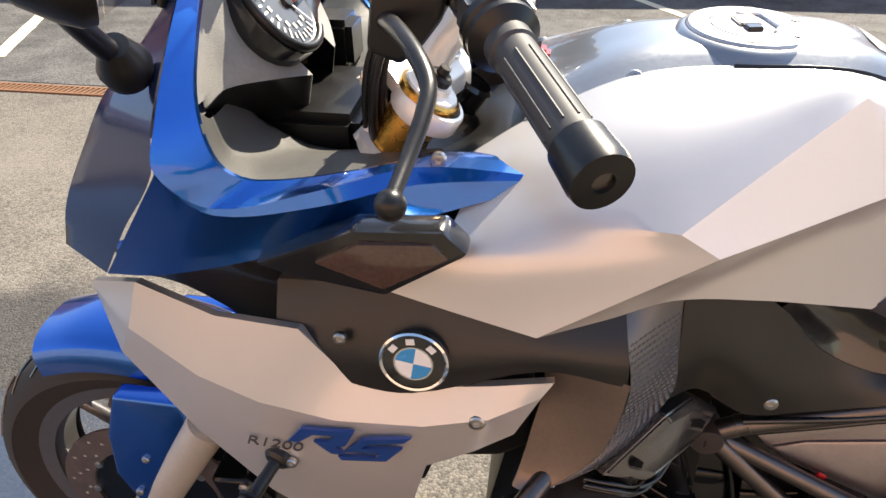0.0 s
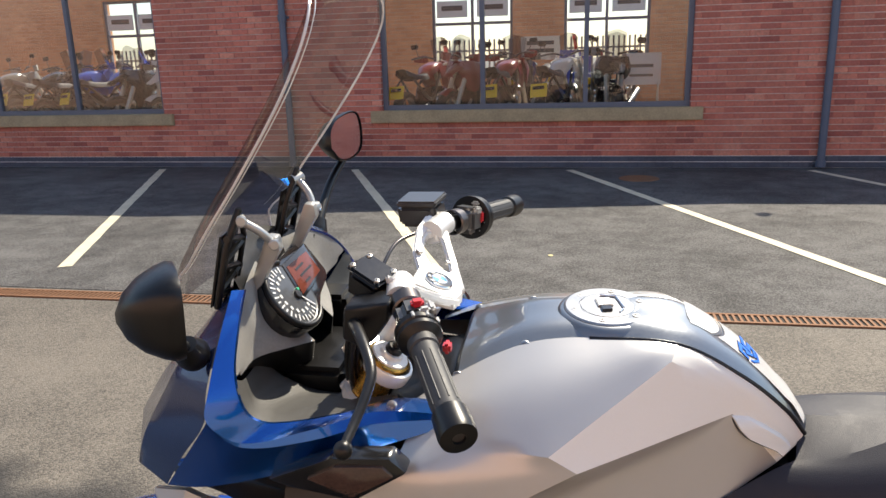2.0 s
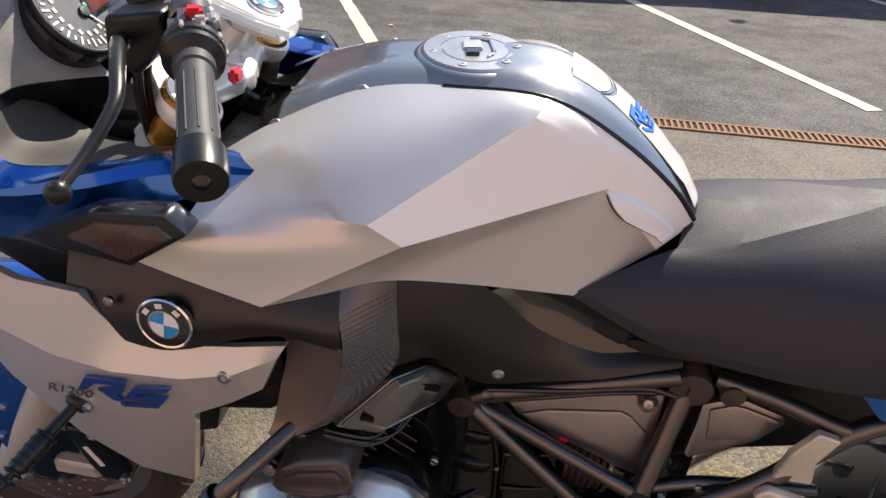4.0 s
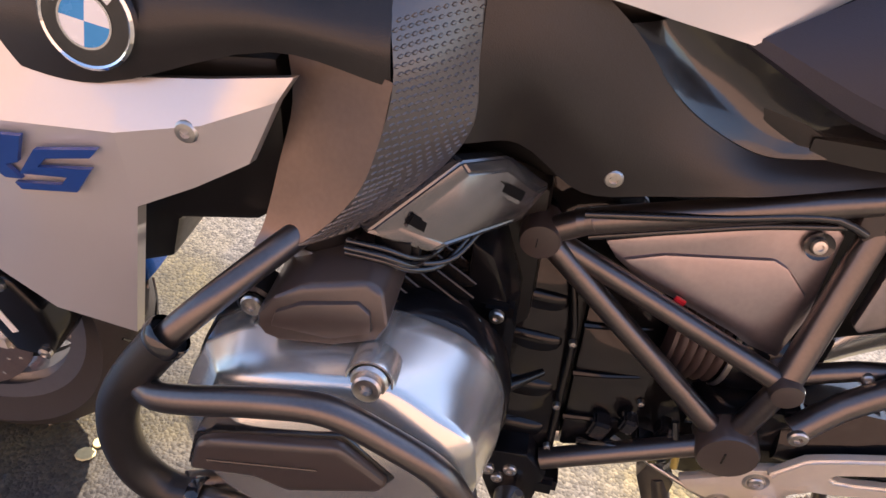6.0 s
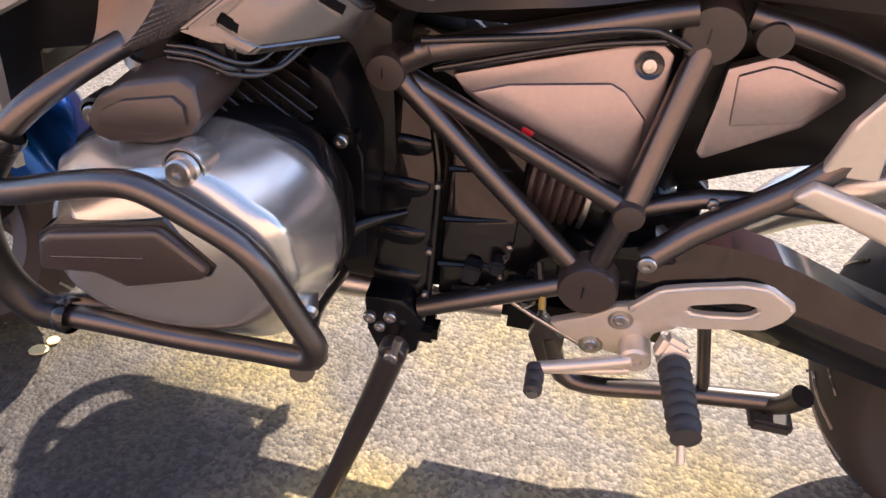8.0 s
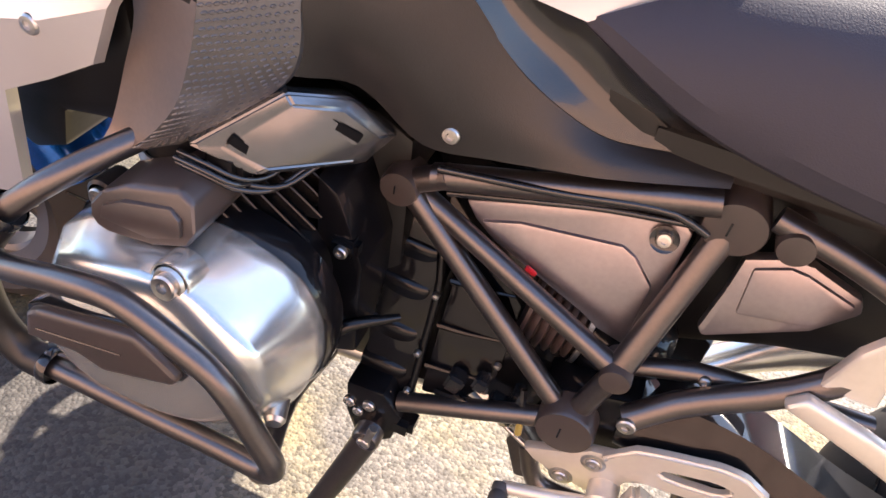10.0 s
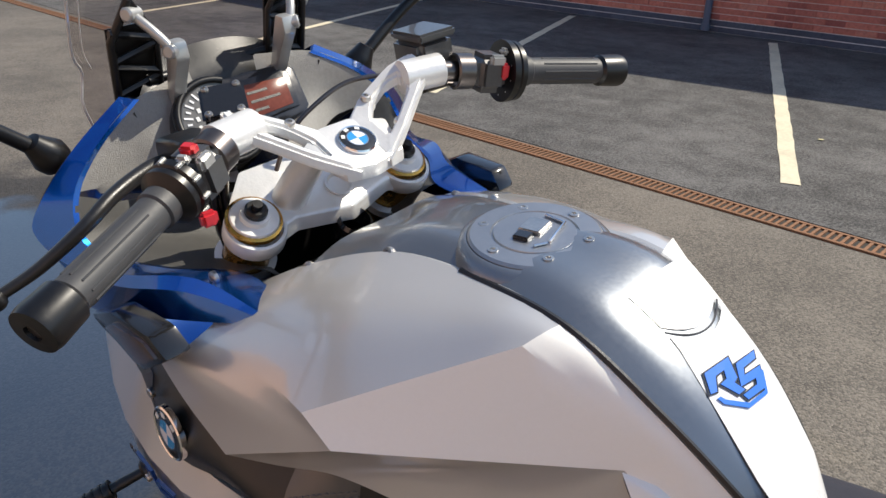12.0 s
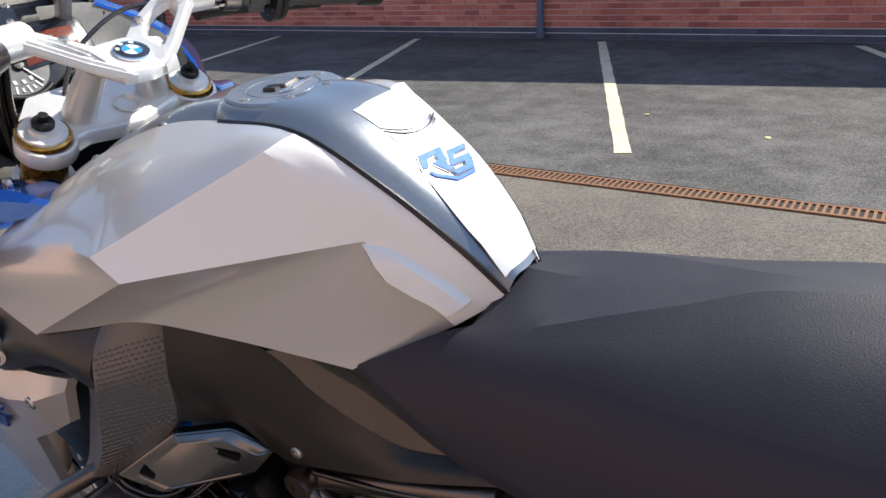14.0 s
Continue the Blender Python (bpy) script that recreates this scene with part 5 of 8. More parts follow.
    for y in (-0.045, 0.05):
        tube("riser", [(-0.318, y * 1.2, 1.035), (-0.300, y, 1.065), (-0.272, y * 0.85, 1.098)], lambda k: 0.021 - 0.005 * k, YOKE, BIKE, seg=16, label="cast silver riser post")
    # upper yoke: a winged casting with an opening in each arm
    hub = [(-0.222, -0.035), (-0.216, 0.0), (-0.222, 0.045), (-0.268, 0.06), (-0.285, 0.02), (-0.285, -0.02), (-0.268, -0.055)]
    prism("upper_yoke", hub, lambda a, b, d: (a, b, 1.1045 + (a + 0.25) * -0.45 - d), 0.016, YOKE, BIKE, 0.004, "cast white-silver handlebar yoke")
    for sg in (1, -1):
        outer = [(-0.214, -0.018), (-0.232, -0.060), (-0.250, -0.100), (-0.262, -0.128), (-0.292, -0.128), (-0.302, -0.095), (-0.300, -0.050), (-0.284, -0.018)]
        inner = [(-0.240, -0.040), (-0.248, -0.062), (-0.262, -0.092), (-0.272, -0.100), (-0.282, -0.099), (-0.288, -0.082), (-0.284, -0.058), (-0.268, -0.040)]
        rise = lambda x, y: 1.1035 + max(0, abs(y) - 0.028) * 0.50 + (x + 0.25) * -0.42
        bm = bmesh.new()
        layers = []
        for dz in (0.0, -0.016):
            layers.append([[bm.verts.new((x, y * sg, rise(x, y) + dz)) for x, y in loop] for loop in (outer, inner)])
        for q in range(8):
            e2 = (q + 1) % 8
            (o0, i0), (o1, i1) = layers
            for quad in ((o0[q], o0[e2], i0[e2], i0[q]), (o1[q], i1[q], i1[e2], o1[e2]), (o0[q], o1[q], o1[e2], o0[e2]), (i0[q], i0[e2], i1[e2], i1[q])):
                bm.faces.new(quad)
        bmesh.ops.recalc_face_normals(bm, faces=bm.faces)
        bmesh.ops.bevel(bm, geom=bm.edges[:], offset=0.0035, segments=2, affect="EDGES", clamp_overlap=True)
        part("yoke_arm", bm, YOKE, BIKE, "cast white-silver yoke wing with an opening", 40)
        tube("bar_clamp", [(-0.280, -0.100 * sg, 1.146), (-0.268, -0.150 * sg, 1.146)], 0.0195, YOKE, BIKE, seg=20, label="cast bar clamp")
        for x, y, z in ((-0.289, -0.052 * sg, 1.134), (-0.246, -0.062 * sg, 1.112)):
            screw(x, y, z, 0.006, STEEL, (0.35, 0, 0.94))
        e = Vector((-0.158, -0.366, 1.100)) if sg == 1 else Vector((-0.178, 0.392, 1.100))
        s = Vector((-0.266, -0.14 * sg, 1.146))
        t = (e - s).normalized()
        tube("handlebar", [s, e], 0.0125, BLACK_BAR, BIKE, seg=16)
        g0, g1 = e - t * 0.155, e - t * 0.034
        bm = bmesh.new()
        tube_into(bm, [g0, g0 + t * 0.012, g0 + t * 0.014, g1], lambda k: 0.0185 if k < 0.4 else 0.0163, 24)
        grip = part("grip", bm, RUBBER_GRIP, BIKE, "black rubber handlebar grip", 40)
        for i in range(10):
            a = radians(36 * i)
            o = t.orthogonal().normalized()
            p2 = t.cross(o)
            off = (o * math.cos(a) + p2 * math.sin(a)) * 0.0162
            tube("ridge", [g0 + t * 0.03 + off, g1 - t * 0.01 + off], 0.0011, RUBBER_GRIP, grip, seg=6)
        lathe("bar_end", [(0.0165, -0.002), (0.0200, 0.002), (0.0212, 0.030), (0.0200, 0.036), (0.0075, 0.037), (0.006, 0.031), (0, 0.031)], g1, t, BLACK_DEEP, BIKE, 28, "black bar end weight")
        # heated-grip collar and switch housing
        sw = g0 - t * 0.028
        big = 1.0 if sg == 1 else 1.32
        lathe("switch_collar", [(0.018, 0.0), (0.0285 * big, 0.002), (0.0285 * big, 0.010), (0.026 * big, 0.012), (0.0275 * big, 0.014), (0.0275 * big, 0.020), (0.020, 0.026), (0.017, 0.028)], sw, t, BLACK_DEEP, BIKE, 32, "black ribbed switch collar")
        turn = t.to_track_quat("Y", "Z").to_matrix().to_4x4()
        body = box("switch_housing", sw - t * 0.022 + Vector((0.004, 0, 0.0)), (0.046, 0.042, 0.046), SWITCH_GREY, BIKE, 0.010, turn, "black switch housing", 3)
        box("red_button", sw - t * 0.016 + (Vector((0.006, 0, 0.026)) if sg == 1 else Vector((0.026, 0, 0.004))), (0.016, 0.013, 0.010) if sg == 1 else (0.010, 0.013, 0.020), RED, body, 0.003, turn, "red push button")
        for j in range(7):
            a = radians(20 + 36 * j)
            o = t.orthogonal().normalized()
            box("collar_rib", sw + t * 0.006 + (o * math.cos(a) + t.cross(o) * math.sin(a)) * 0.0286, (0.004, 0.010, 0.004), CLAMP_GREY, body, 0.001, turn)
        box("grey_switch", sw - t * 0.022 + Vector((0.024, 0, 0.016)), (0.010, 0.020, 0.014), CLAMP_GREY, body, 0.003, turn, "grey rocker switch")
        box("grey_switch", sw - t * 0.002 + Vector((0.012, 0, 0.026)), (0.014, 0.010, 0.008), CLAMP_GREY, body, 0.003, turn)
        lathe("lever_clamp", [(0.019, -0.012), (0.0215, -0.010), (0.0215, 0.010), (0.019, 0.012)], sw - t * 0.052, t, BLACK_BAR, BIKE, 24)
    box("red_switch", (-0.199, -0.203, 1.111), (0.010, 0.016, 0.014), RED, BIKE, 0.003, None, "small red switch tab")
    # control levers
    bm = bmesh.new()
    tube_into(bm, [(-0.330, -0.165, 1.122), (-0.312, -0.200, 1.127), (-0.288, -0.245, 1.124), (-0.273, -0.277, 1.114), (-0.273, -0.300, 1.102), (-0.278, -0.330, 1.086), (-0.282, -0.362, 1.075)], lambda k: 0.0085 - 0.0035 * k, 10, 28)
    part("clutch_lever", bm, BLACK_SOFT, BIKE, "black clutch lever with ball end", 50)
    bm = bmesh.new()
    bmesh.ops.create_uvsphere(bm, u_segments=14, v_segments=8, radius=0.0105, matrix=Matrix.Translation((-0.282, -0.366, 1.073)))
    part("lever_ball", bm, BLACK_DEEP, BIKE)
    tube("brake_lever", [(-0.300, 0.150, 1.120), (-0.308, 0.215, 1.112), (-0.302, 0.300, 1.098), (-0.290, 0.380, 1.085)], lambda k: 0.0095 - 0.004 * k, BLACK_DEEP, BIKE, n=20, seg=10, label="black brake lever")
    prism("lever_plate", [(-0.336, 1.146), (-0.300, 1.152), (-0.274, 1.156), (-0.278, 1.128), (-0.296, 1.104), (-0.314, 1.088), (-0.342, 1.100)], side(-0.180), 0.045, BLACK_DEEP, BIKE, 0.007, "black clutch master cylinder", 3)
    screw(-0.318, -0.182, 1.122, 0.0065)
    # fluid reservoirs
    nz = Vector((0.24, -0.20, 0.95)).normalized()
    ax = Vector((0.47, 0.87, 0.08))
    ax = (ax - nz * ax.dot(nz)).normalized()
    t1 = Matrix((ax, nz.cross(ax), nz)).transposed().to_4x4()
    top = Vector((-0.315, -0.108, 1.168))
    res = box("clutch_reservoir", top - nz * 0.024, (0.044, 0.056, 0.042), BLACK_DEEP, BIKE, 0.008, t1, "black clutch fluid reservoir with screwed lid", 3)
    box("lid", top, (0.046, 0.058, 0.007), BLACK_GLOSS, res, 0.003, t1)
    for dx in (-0.016, 0.016):
        for dy in (-0.022, 0.022):
            screw(*(top + t1 @ Vector((dx, dy, 0.003))), 0.0042, STEEL, nz, res)
    t2 = Matrix.Rotation(radians(-12), 4, "Z") @ Matrix.Rotation(radians(-4), 4, "Y") @ Matrix.Rotation(radians(4), 4, "X")
    res = box("brake_reservoir", (-0.308, 0.163, 1.160), (0.070, 0.050, 0.040), SWITCH_GREY, BIKE, 0.008, t2, "smoked brake fluid reservoir with black lid", 3)
    box("lid", (-0.307, 0.163, 1.182), (0.072, 0.052, 0.010), SWITCH_GREY, res, 0.003, t2)
    tube("brake_hose", [(-0.30, 0.11, 1.145), (-0.325, 0.06, 1.145), (-0.335, 0.02, 1.13), (-0.345, -0.02, 1.10), (-0.35, -0.05, 1.05)], 0.0030, BLACK_BAR, BIKE, n=24, seg=8, label="braided steel brake hose")
    for k, (dx, dy) in enumerate(((0, 0), (0.008, 0.004), (-0.007, 0.006), (0.004, -0.008))):
        tube("cable", [(-0.330 + dx, -0.115 + dy, 1.12), (-0.352 + dx, -0.118 + dy, 1.06), (-0.358 + dx, -0.115 + dy, 1.0), (-0.36 + dx, -0.10 + dy, 0.93)], 0.0042, BLACK_DEEP, BIKE, n=14, seg=8)
    roundel(-0.2505, 0.004, 1.1062, 0.0205, (0.42, 0, 0.91), (-1, 0, 0.4))


SWITCH_GREY = material("grey_switch_plastic", (0.06, 0.06, 0.06), 0.35, coat=0.5, spread=0.15, scale=40)
handlebars()


def windscreen():
    rows = []
    for z, x_edge, half, bow in ((1.095, -0.572, 0.150, 0.075), (1.13, -0.562, 0.158, 0.078), (1.165, -0.550, 0.150, 0.080), (1.19, -0.535, 0.163, 0.080), (1.235, -0.505, 0.168, 0.080), (1.31, -0.450, 0.173, 0.078), (1.40, -0.388, 0.177, 0.074), (1.46, -0.352, 0.174, 0.070), (1.495, -0.332, 0.158, 0.068), (1.515, -0.322, 0.128, 0.066), (1.525, -0.318, 0.085, 0.064)):
        row = []
        for i in range(13):
            s = -1 + 2 * i / 12
            y = half * s
            row.append((x_edge - bow * (1 - (y / 0.18) ** 2), y, z - 0.015 * (1 - s * s)))
        rows.append(row)
    bm = bmesh.new()
    loft_into(bm, rows, 2, 3, "smooth")
    ob = part("windscreen", bm, SCREEN, BIKE, "clear curved polycarbonate windscreen", 80)
    ob.visible_shadow = False
    loop = [r[0] for r in rows] + [rows[-1][6]] + [r[-1] for r in reversed(rows)]
    tube("screen_edge", loop, 0.0018, EDGE, BIKE, n=90, seg=6, label="pale polished screen edge")
    # thin pale tubes drawn as highlights just inside the screen edge
    inner = [(x + 0.004, y * 0.93, z + 0.004) for x, y, z in [r[0] for r in rows[2:]]]
    for sg in (1, -1):
        tube("screen_highlight", [(x, y * sg, z) for x, y, z in inner], 0.0008, EDGE, BIKE, n=50, seg=5)
    for sg in (1, -1):
        a, b = Vector((-0.497, -0.104 * sg, 1.234)), Vector((-0.465, -0.080 * sg, 1.192))
        tube("screen_link", [a, (a + b) / 2 + Vector((0.006, 0, 0)), b], 0.0058, CLAMP_GREY, BIKE, n=8, seg=12, label="silver-grey screen link")
        for p in (a, b):
            lathe("link_bolt", [(0.0085, -0.010), (0.0085, 0.010), (0.006, 0.012), (0, 0.012)], p, (0.5, -0.8 * sg, 0.1), CLAMP_GREY, BIKE, 16)
        # black ladder-like bracket with slanting ribs
        y0, y1 = -0.078 * sg, -0.132 * sg
        top, low = Vector((-0.496, 0, 1.250)), Vector((-0.536, 0, 1.115))
        br = tube("screen_bracket", [(top.x, (y0 + y1) / 2, top.z), (top.x - 0.012, y0, top.z - 0.045), (low.x, y0, low.z)], 0.0042, BLACK_DEEP, BIKE, seg=8, label="black ribbed screen bracket")
        tube("rail", [(top.x, (y0 + y1) / 2, top.z), (top.x - 0.012, y1, top.z - 0.045), (low.x, y1, low.z)], 0.0052, BLACK_DEEP, br, seg=8)
        for q in range(5):
            p0, p1 = top.lerp(low, 0.25 + 0.15 * q), top.lerp(low, 0.36 + 0.15 * q)
            tube("rib", [(p0.x, y0, p0.z), (p1.x, y1, p1.z)] if q % 2 else [(p0.x, y1, p0.z), (p1.x, y0, p1.z)], 0.0048, BLACK_DEEP, br, seg=6)
        bm = bmesh.new()
        prism_into(bm, [(0.22, 0), (0.22, 1), (1, 1), (1, 0)], lambda u, v, dd: (top.x + (low.x - top.x) * u - 0.008 - dd, y0 + (y1 - y0) * v, top.z + (low.z - top.z) * u), 0.003)
        part("back_plate", bm, BLACK_DEEP, br)
        prism("cast_bracket", [(-0.458, 1.202), (-0.474, 1.204), (-0.492, 1.165), (-0.512, 1.120), (-0.500, 1.112), (-0.478, 1.150), (-0.456, 1.182)], lambda u, v, d2: (u, (-0.083 + d2) * sg, v), 0.018, CLAMP_GREY, BIKE, 0.004, "silver-grey cast bracket")
    tube("cross_brace", [(-0.525, -0.095, 1.150), (-0.545, 0, 1.145), (-0.525, 0.095, 1.150)], 0.006, BLACK_DEEP, BIKE, n=10)


EDGE = material("polished_clear_edge", (0.75, 0.73, 0.70), 0.15, coat=1.0, spread=0.05)
windscreen()


def mirrors():
    for sg in (1, -1):
        c = Vector((-0.446, -0.357, 1.226)) if sg == 1 else Vector((-0.498, 0.374, 1.240))
        n = Vector((0.80, 0.58, -0.08) if sg == 1 else (0.93, -0.22, 0.10)).normalized()
        u = Vector((0, 0, 1)).cross(n).normalized()
        v = n.cross(u)
        shape = [(-0.068, -0.010), (-0.060, 0.022), (-0.030, 0.043), (0.030, 0.050), (0.060, 0.042), (0.068, 0.015), (0.055, -0.030), (0.020, -0.046), (-0.035, -0.042)]
        shape = [(a * -sg * 0.87, b * (1 if sg == 1 else 0.9)) for a, b in shape]
        loop = [(p.x, p.y) for p in spline([(a, b, 0) for a, b in shape] + [(*shape[0], 0)], 36)[:-1]]
        bm = bmesh.new()
        rings = []
        for k, d in ((1.0, 0.0), (1.03, 0.008), (0.95, 0.020), (0.76, 0.037), (0.46, 0.052), (0.10, 0.060)):
            rings.append([bm.verts.new(c + u * a * k + v * b * k - n * d) for a, b in loop])
        for r0, r1 in zip(rings, rings[1:]):
            for i in range(36):
                bm.faces.new((r0[i], r0[(i + 1) % 36], r1[(i + 1) % 36], r1[i]))
        bm.faces.new(rings[-1])
        mir = part("mirror", bm, BLACK_DEEP, BIKE, "black wing mirror with pale glass", 60)
        bm = bmesh.new()
        bm.faces.new([bm.verts.new(c + u * a * 0.94 + v * b * 0.94 - n * 0.003) for a, b in loop])
        part("mirror_glass", bm, MIRROR, mir, "silvered mirror glass")
        foot = Vector((-0.525, -0.228 * sg, 1.098))
        neck = c + u * 0.045 * sg * (1) * (1 if (u.y * sg) > 0 else -1) - n * 0.03 - v * 0.03
        tube("mirror_stalk", [foot, foot.lerp(neck, 0.5) + Vector((-0.008, 0, 0.004)), neck], lambda k: 0.0095 - 0.002 * k, BLACK_DEEP, BIKE, n=12, seg=12, label="black mirror stalk")
        lathe("mirror_foot", [(0.020, -0.012), (0.022, 0.0), (0.017, 0.012), (0.012, 0.026), (0, 0.028)], foot, (0.15, -0.5 * sg, 0.7), BLACK_DEEP, BIKE, 20, "black rubber mirror foot")


mirrors()


# ---- the motorcycle: engine, frame and wheels ----
def ring_loft(name, rings, mat, parent, label="", angle=30, cap=True):
    """Closed outlines stacked into a solid."""
    bm = bmesh.new()
    vs = [[bm.verts.new(p) for p in r] for r in rings]
    n = len(vs[0])
    for r0, r1 in zip(vs, vs[1:]):
        for i in range(n):
            bm.faces.new((r0[i], r0[(i + 1) % n], r1[(i + 1) % n], r1[i]))
    if cap:
        bm.faces.new(vs[0][::-1])
        bm.faces.new(vs[-1])
    return part(name, bm, mat, parent, label, angle)


HEAD = [(-0.236, -0.285, 0.591), (-0.200, -0.285, 0.618), (-0.150, -0.278, 0.632), (-0.090, -0.275, 0.641), (-0.042, -0.272, 0.630), (-0.012, -0.270, 0.611), (0.006, -0.270, 0.580), (0.011, -0.275, 0.546), (0.008, -0.280, 0.508), (-0.014, -0.290, 0.462), (-0.050, -0.300, 0.432), (-0.125, -0.305, 0.425), (-0.195, -0.305, 0.431), (-0.250, -0.300, 0.455), (-0.266, -0.290, 0.500), (-0.256, -0.285, 0.545)]
RIDGE = [(-0.212, -0.318, 0.598), (-0.190, -0.322, 0.608), (-0.150, -0.327, 0.622), (-0.104, -0.330, 0.634), (-0.074, -0.328, 0.632), (-0.042, -0.332, 0.618), (-0.012, -0.335, 0.601), (-0.004, -0.336, 0.572), (-0.002, -0.336, 0.540), (-0.024, -0.338, 0.505), (-0.060, -0.340, 0.478), (-0.125, -0.342, 0.468), (-0.185, -0.340, 0.474), (-0.222, -0.335, 0.495), (-0.228, -0.332, 0.530), (-0.222, -0.328, 0.565)]


def cylinder(sg):
    loop = [(p.x, p.z) for p in spline([(x, 0, z) for x, y, z in HEAD + HEAD[:1]], 64)[:-1]]
    cx, cz = -0.125, 0.545

    def ring(k, y):
        return [(cx + (x - cx) * k, y * sg, cz + (z - cz) * k) for x, z in loop]

    around = lambda row: columns(row + row[:1], 5)[:-1]
    head, ridge = around(HEAD), around(RIDGE)
    smaller = lambda row, ku, kv, dy: [Vector((-0.13 + (p.x + 0.13) * ku, p.y + dy, 0.553 + (p.z - 0.553) * kv)) for p in row]
    rings = [[Vector((cx + (p.x - cx) * 0.985, -0.238, cz + (p.z - cz) * 0.985)) for p in head],
             [Vector((p.x, p.y + 0.020, p.z)) for p in head],
             [Vector((p.x, p.y + 0.004, p.z)) for p in head],
             [Vector((cx + (p.x - cx) * 0.992, p.y - 0.001, cz + (p.z - cz) * 0.992)) for p in head]]
    rings += [[a.lerp(b, k) for a, b in zip(rings[-1], ridge)] for k in (0.07, 0.5, 0.91)]
    inner = smaller(ridge, 0.86, 0.80, -0.012)
    rings += [[p.lerp(q, 0.03) + Vector((0, 0.0012, 0)) for p, q in zip(ridge, inner)]]
    rings += [[p.lerp(q, k) for p, q in zip(ridge, inner)] for k in (0.14, 0.5, 0.9)]
    flat_face = [Vector((p.x, -0.352, p.z)) for p in smaller(ridge, 0.60, 0.50, 0)]
    rings += [[p.lerp(q, k) for p, q in zip(inner, flat_face)] for k in (0.12, 0.5, 1.0)]
    bm = bmesh.new()
    vs = [[bm.verts.new((p.x, p.y * sg, p.z)) for p in r] for r in rings]
    count = len(head)
    for r0, r1 in zip(vs, vs[1:]):
        for i in range(count):
            bm.faces.new((r0[i], r0[(i + 1) % count], r1[(i + 1) % count], r1[i]))
    bm.faces.new(vs[0][::-1])
    bm.faces.new(vs[-1])
    bmesh.ops.recalc_face_normals(bm, faces=bm.faces)
    cover = part("head_cover", bm, CAST, BIKE, "brushed grey aluminium cylinder head cover", 50)
    ring_loft("gasket_flange", [ring(1.015, -0.226), ring(1.03, -0.236), ring(1.03, -0.252), ring(1.01, -0.258)], ENGINE_BLACK, BIKE, "black head flange")
    inset = [(-0.224, 0.528), (-0.214, 0.564), (-0.200, 0.573), (-0.102, 0.597), (-0.065, 0.562), (-0.072, 0.551), (-0.143, 0.526), (-0.169, 0.536)]
    grow = [(-0.145 + (u + 0.145) * 1.05, 0.556 + (v - 0.556) * 1.12) for u, v in inset]
    prism("trim_recess", grow, lambda u, v, d: (u, (-0.3535 + d) * sg, v), 0.03, BLACK_GLOSS, cover, 0.002, "black recess round the trim plate")
    prism("trim_plate", inset, lambda u, v, d: (u, (-0.362 + 0.02 * (0.55 - v) + d) * sg, v), 0.03, TRIM, cover, 0.007, "matt black trim plate", 3)
    tube("trim_line", [(-0.205, -0.3625 * sg, 0.549), (-0.118, -0.3625 * sg, 0.566)], 0.0010, BLACK_GLOSS, cover, seg=6)
    bolt = (-0.090, -0.3330 * sg, 0.634)
    lathe("bolt_boss", [(0.0205, -0.030), (0.0190, -0.009), (0.0178, -0.006), (0.0163, -0.006), (0.0156, -0.009), (0.015, -0.012)], bolt, (0, -1 * sg, 0.25), CAST, cover, 32, "raised boss round the head bolt", 30)
    lathe("bolt_well", [(0.0163, -0.009), (0.010, -0.0095)], bolt, (0, -1 * sg, 0.25), BLACK_DEEP, cover, 28, "dark recess round the head bolt", 22)
    lathe("plug_bolt", [(0.0145, -0.011), (0.0145, -0.006), (0.0128, -0.003), (0.0108, -0.003), (0.0108, 0.002), (0.0090, 0.0035), (0.0046, 0.0035), (0.0042, -0.001), (0, -0.001)], bolt, (0, -1 * sg, 0.25), STEEL, cover, 28, "bright collared head bolt", 22)
    lathe("plug_bolt", [(0.010, -0.03), (0.010, 0.000), (0.007, 0.004), (0, 0.005)], (-0.004, -0.318 * sg, 0.492), (0.35, -1 * sg, -0.1), STEEL, cover, 20)
    # ignition coil cover on top, with its pressed notch
    coil = [(-0.184, 0.640), (-0.183, 0.652), (-0.171, 0.668), (-0.149, 0.680), (-0.104, 0.690), (-0.091, 0.684), (-0.084, 0.662), (-0.092, 0.646), (-0.125, 0.634), (-0.166, 0.629), (-0.178, 0.632)]
    cc = prism("coil_cover", coil, lambda u, v, d: (u, (-0.300 + d + 0.55 * max(0, v - 0.664) - 0.15 * max(0, 0.648 - v)) * sg, v), 0.085, TRIM, BIKE, 0.007, "matt black ignition coil cover", 3, 25)
    prism("raised_panel", [(-0.172, 0.644), (-0.168, 0.658), (-0.150, 0.668), (-0.108, 0.676), (-0.098, 0.670), (-0.096, 0.656), (-0.126, 0.643)], lambda u, v, d: (u, (-0.3022 + d + 0.55 * max(0, v - 0.664) - 0.15 * max(0, 0.648 - v)) * sg, v), 0.006, TRIM, cc, 0.0015)
    # cylinder barrel with cooling fins, each cut off where it meets the block
    for i in range(9):
        y = -0.252 + i * 0.0120
        tip = 0.598 + 0.0052 * i
        outline = [(-0.165, 0.50), (-0.165, 0.655), (-0.140, 0.668), (-0.100, 0.655 + 0.003 * i), (-0.050, tip + 0.014), (-0.030, tip), (-0.034, tip - 0.004), (-0.046, tip - 0.006), (-0.050, 0.50), (-0.08, 0.46)]
        prism("cooling_fin", outline, lambda u, v, d, y=y: (u, (y + d) * sg, v), 0.0030, FIN_BLACK, BIKE, 0.0010, steps=1)
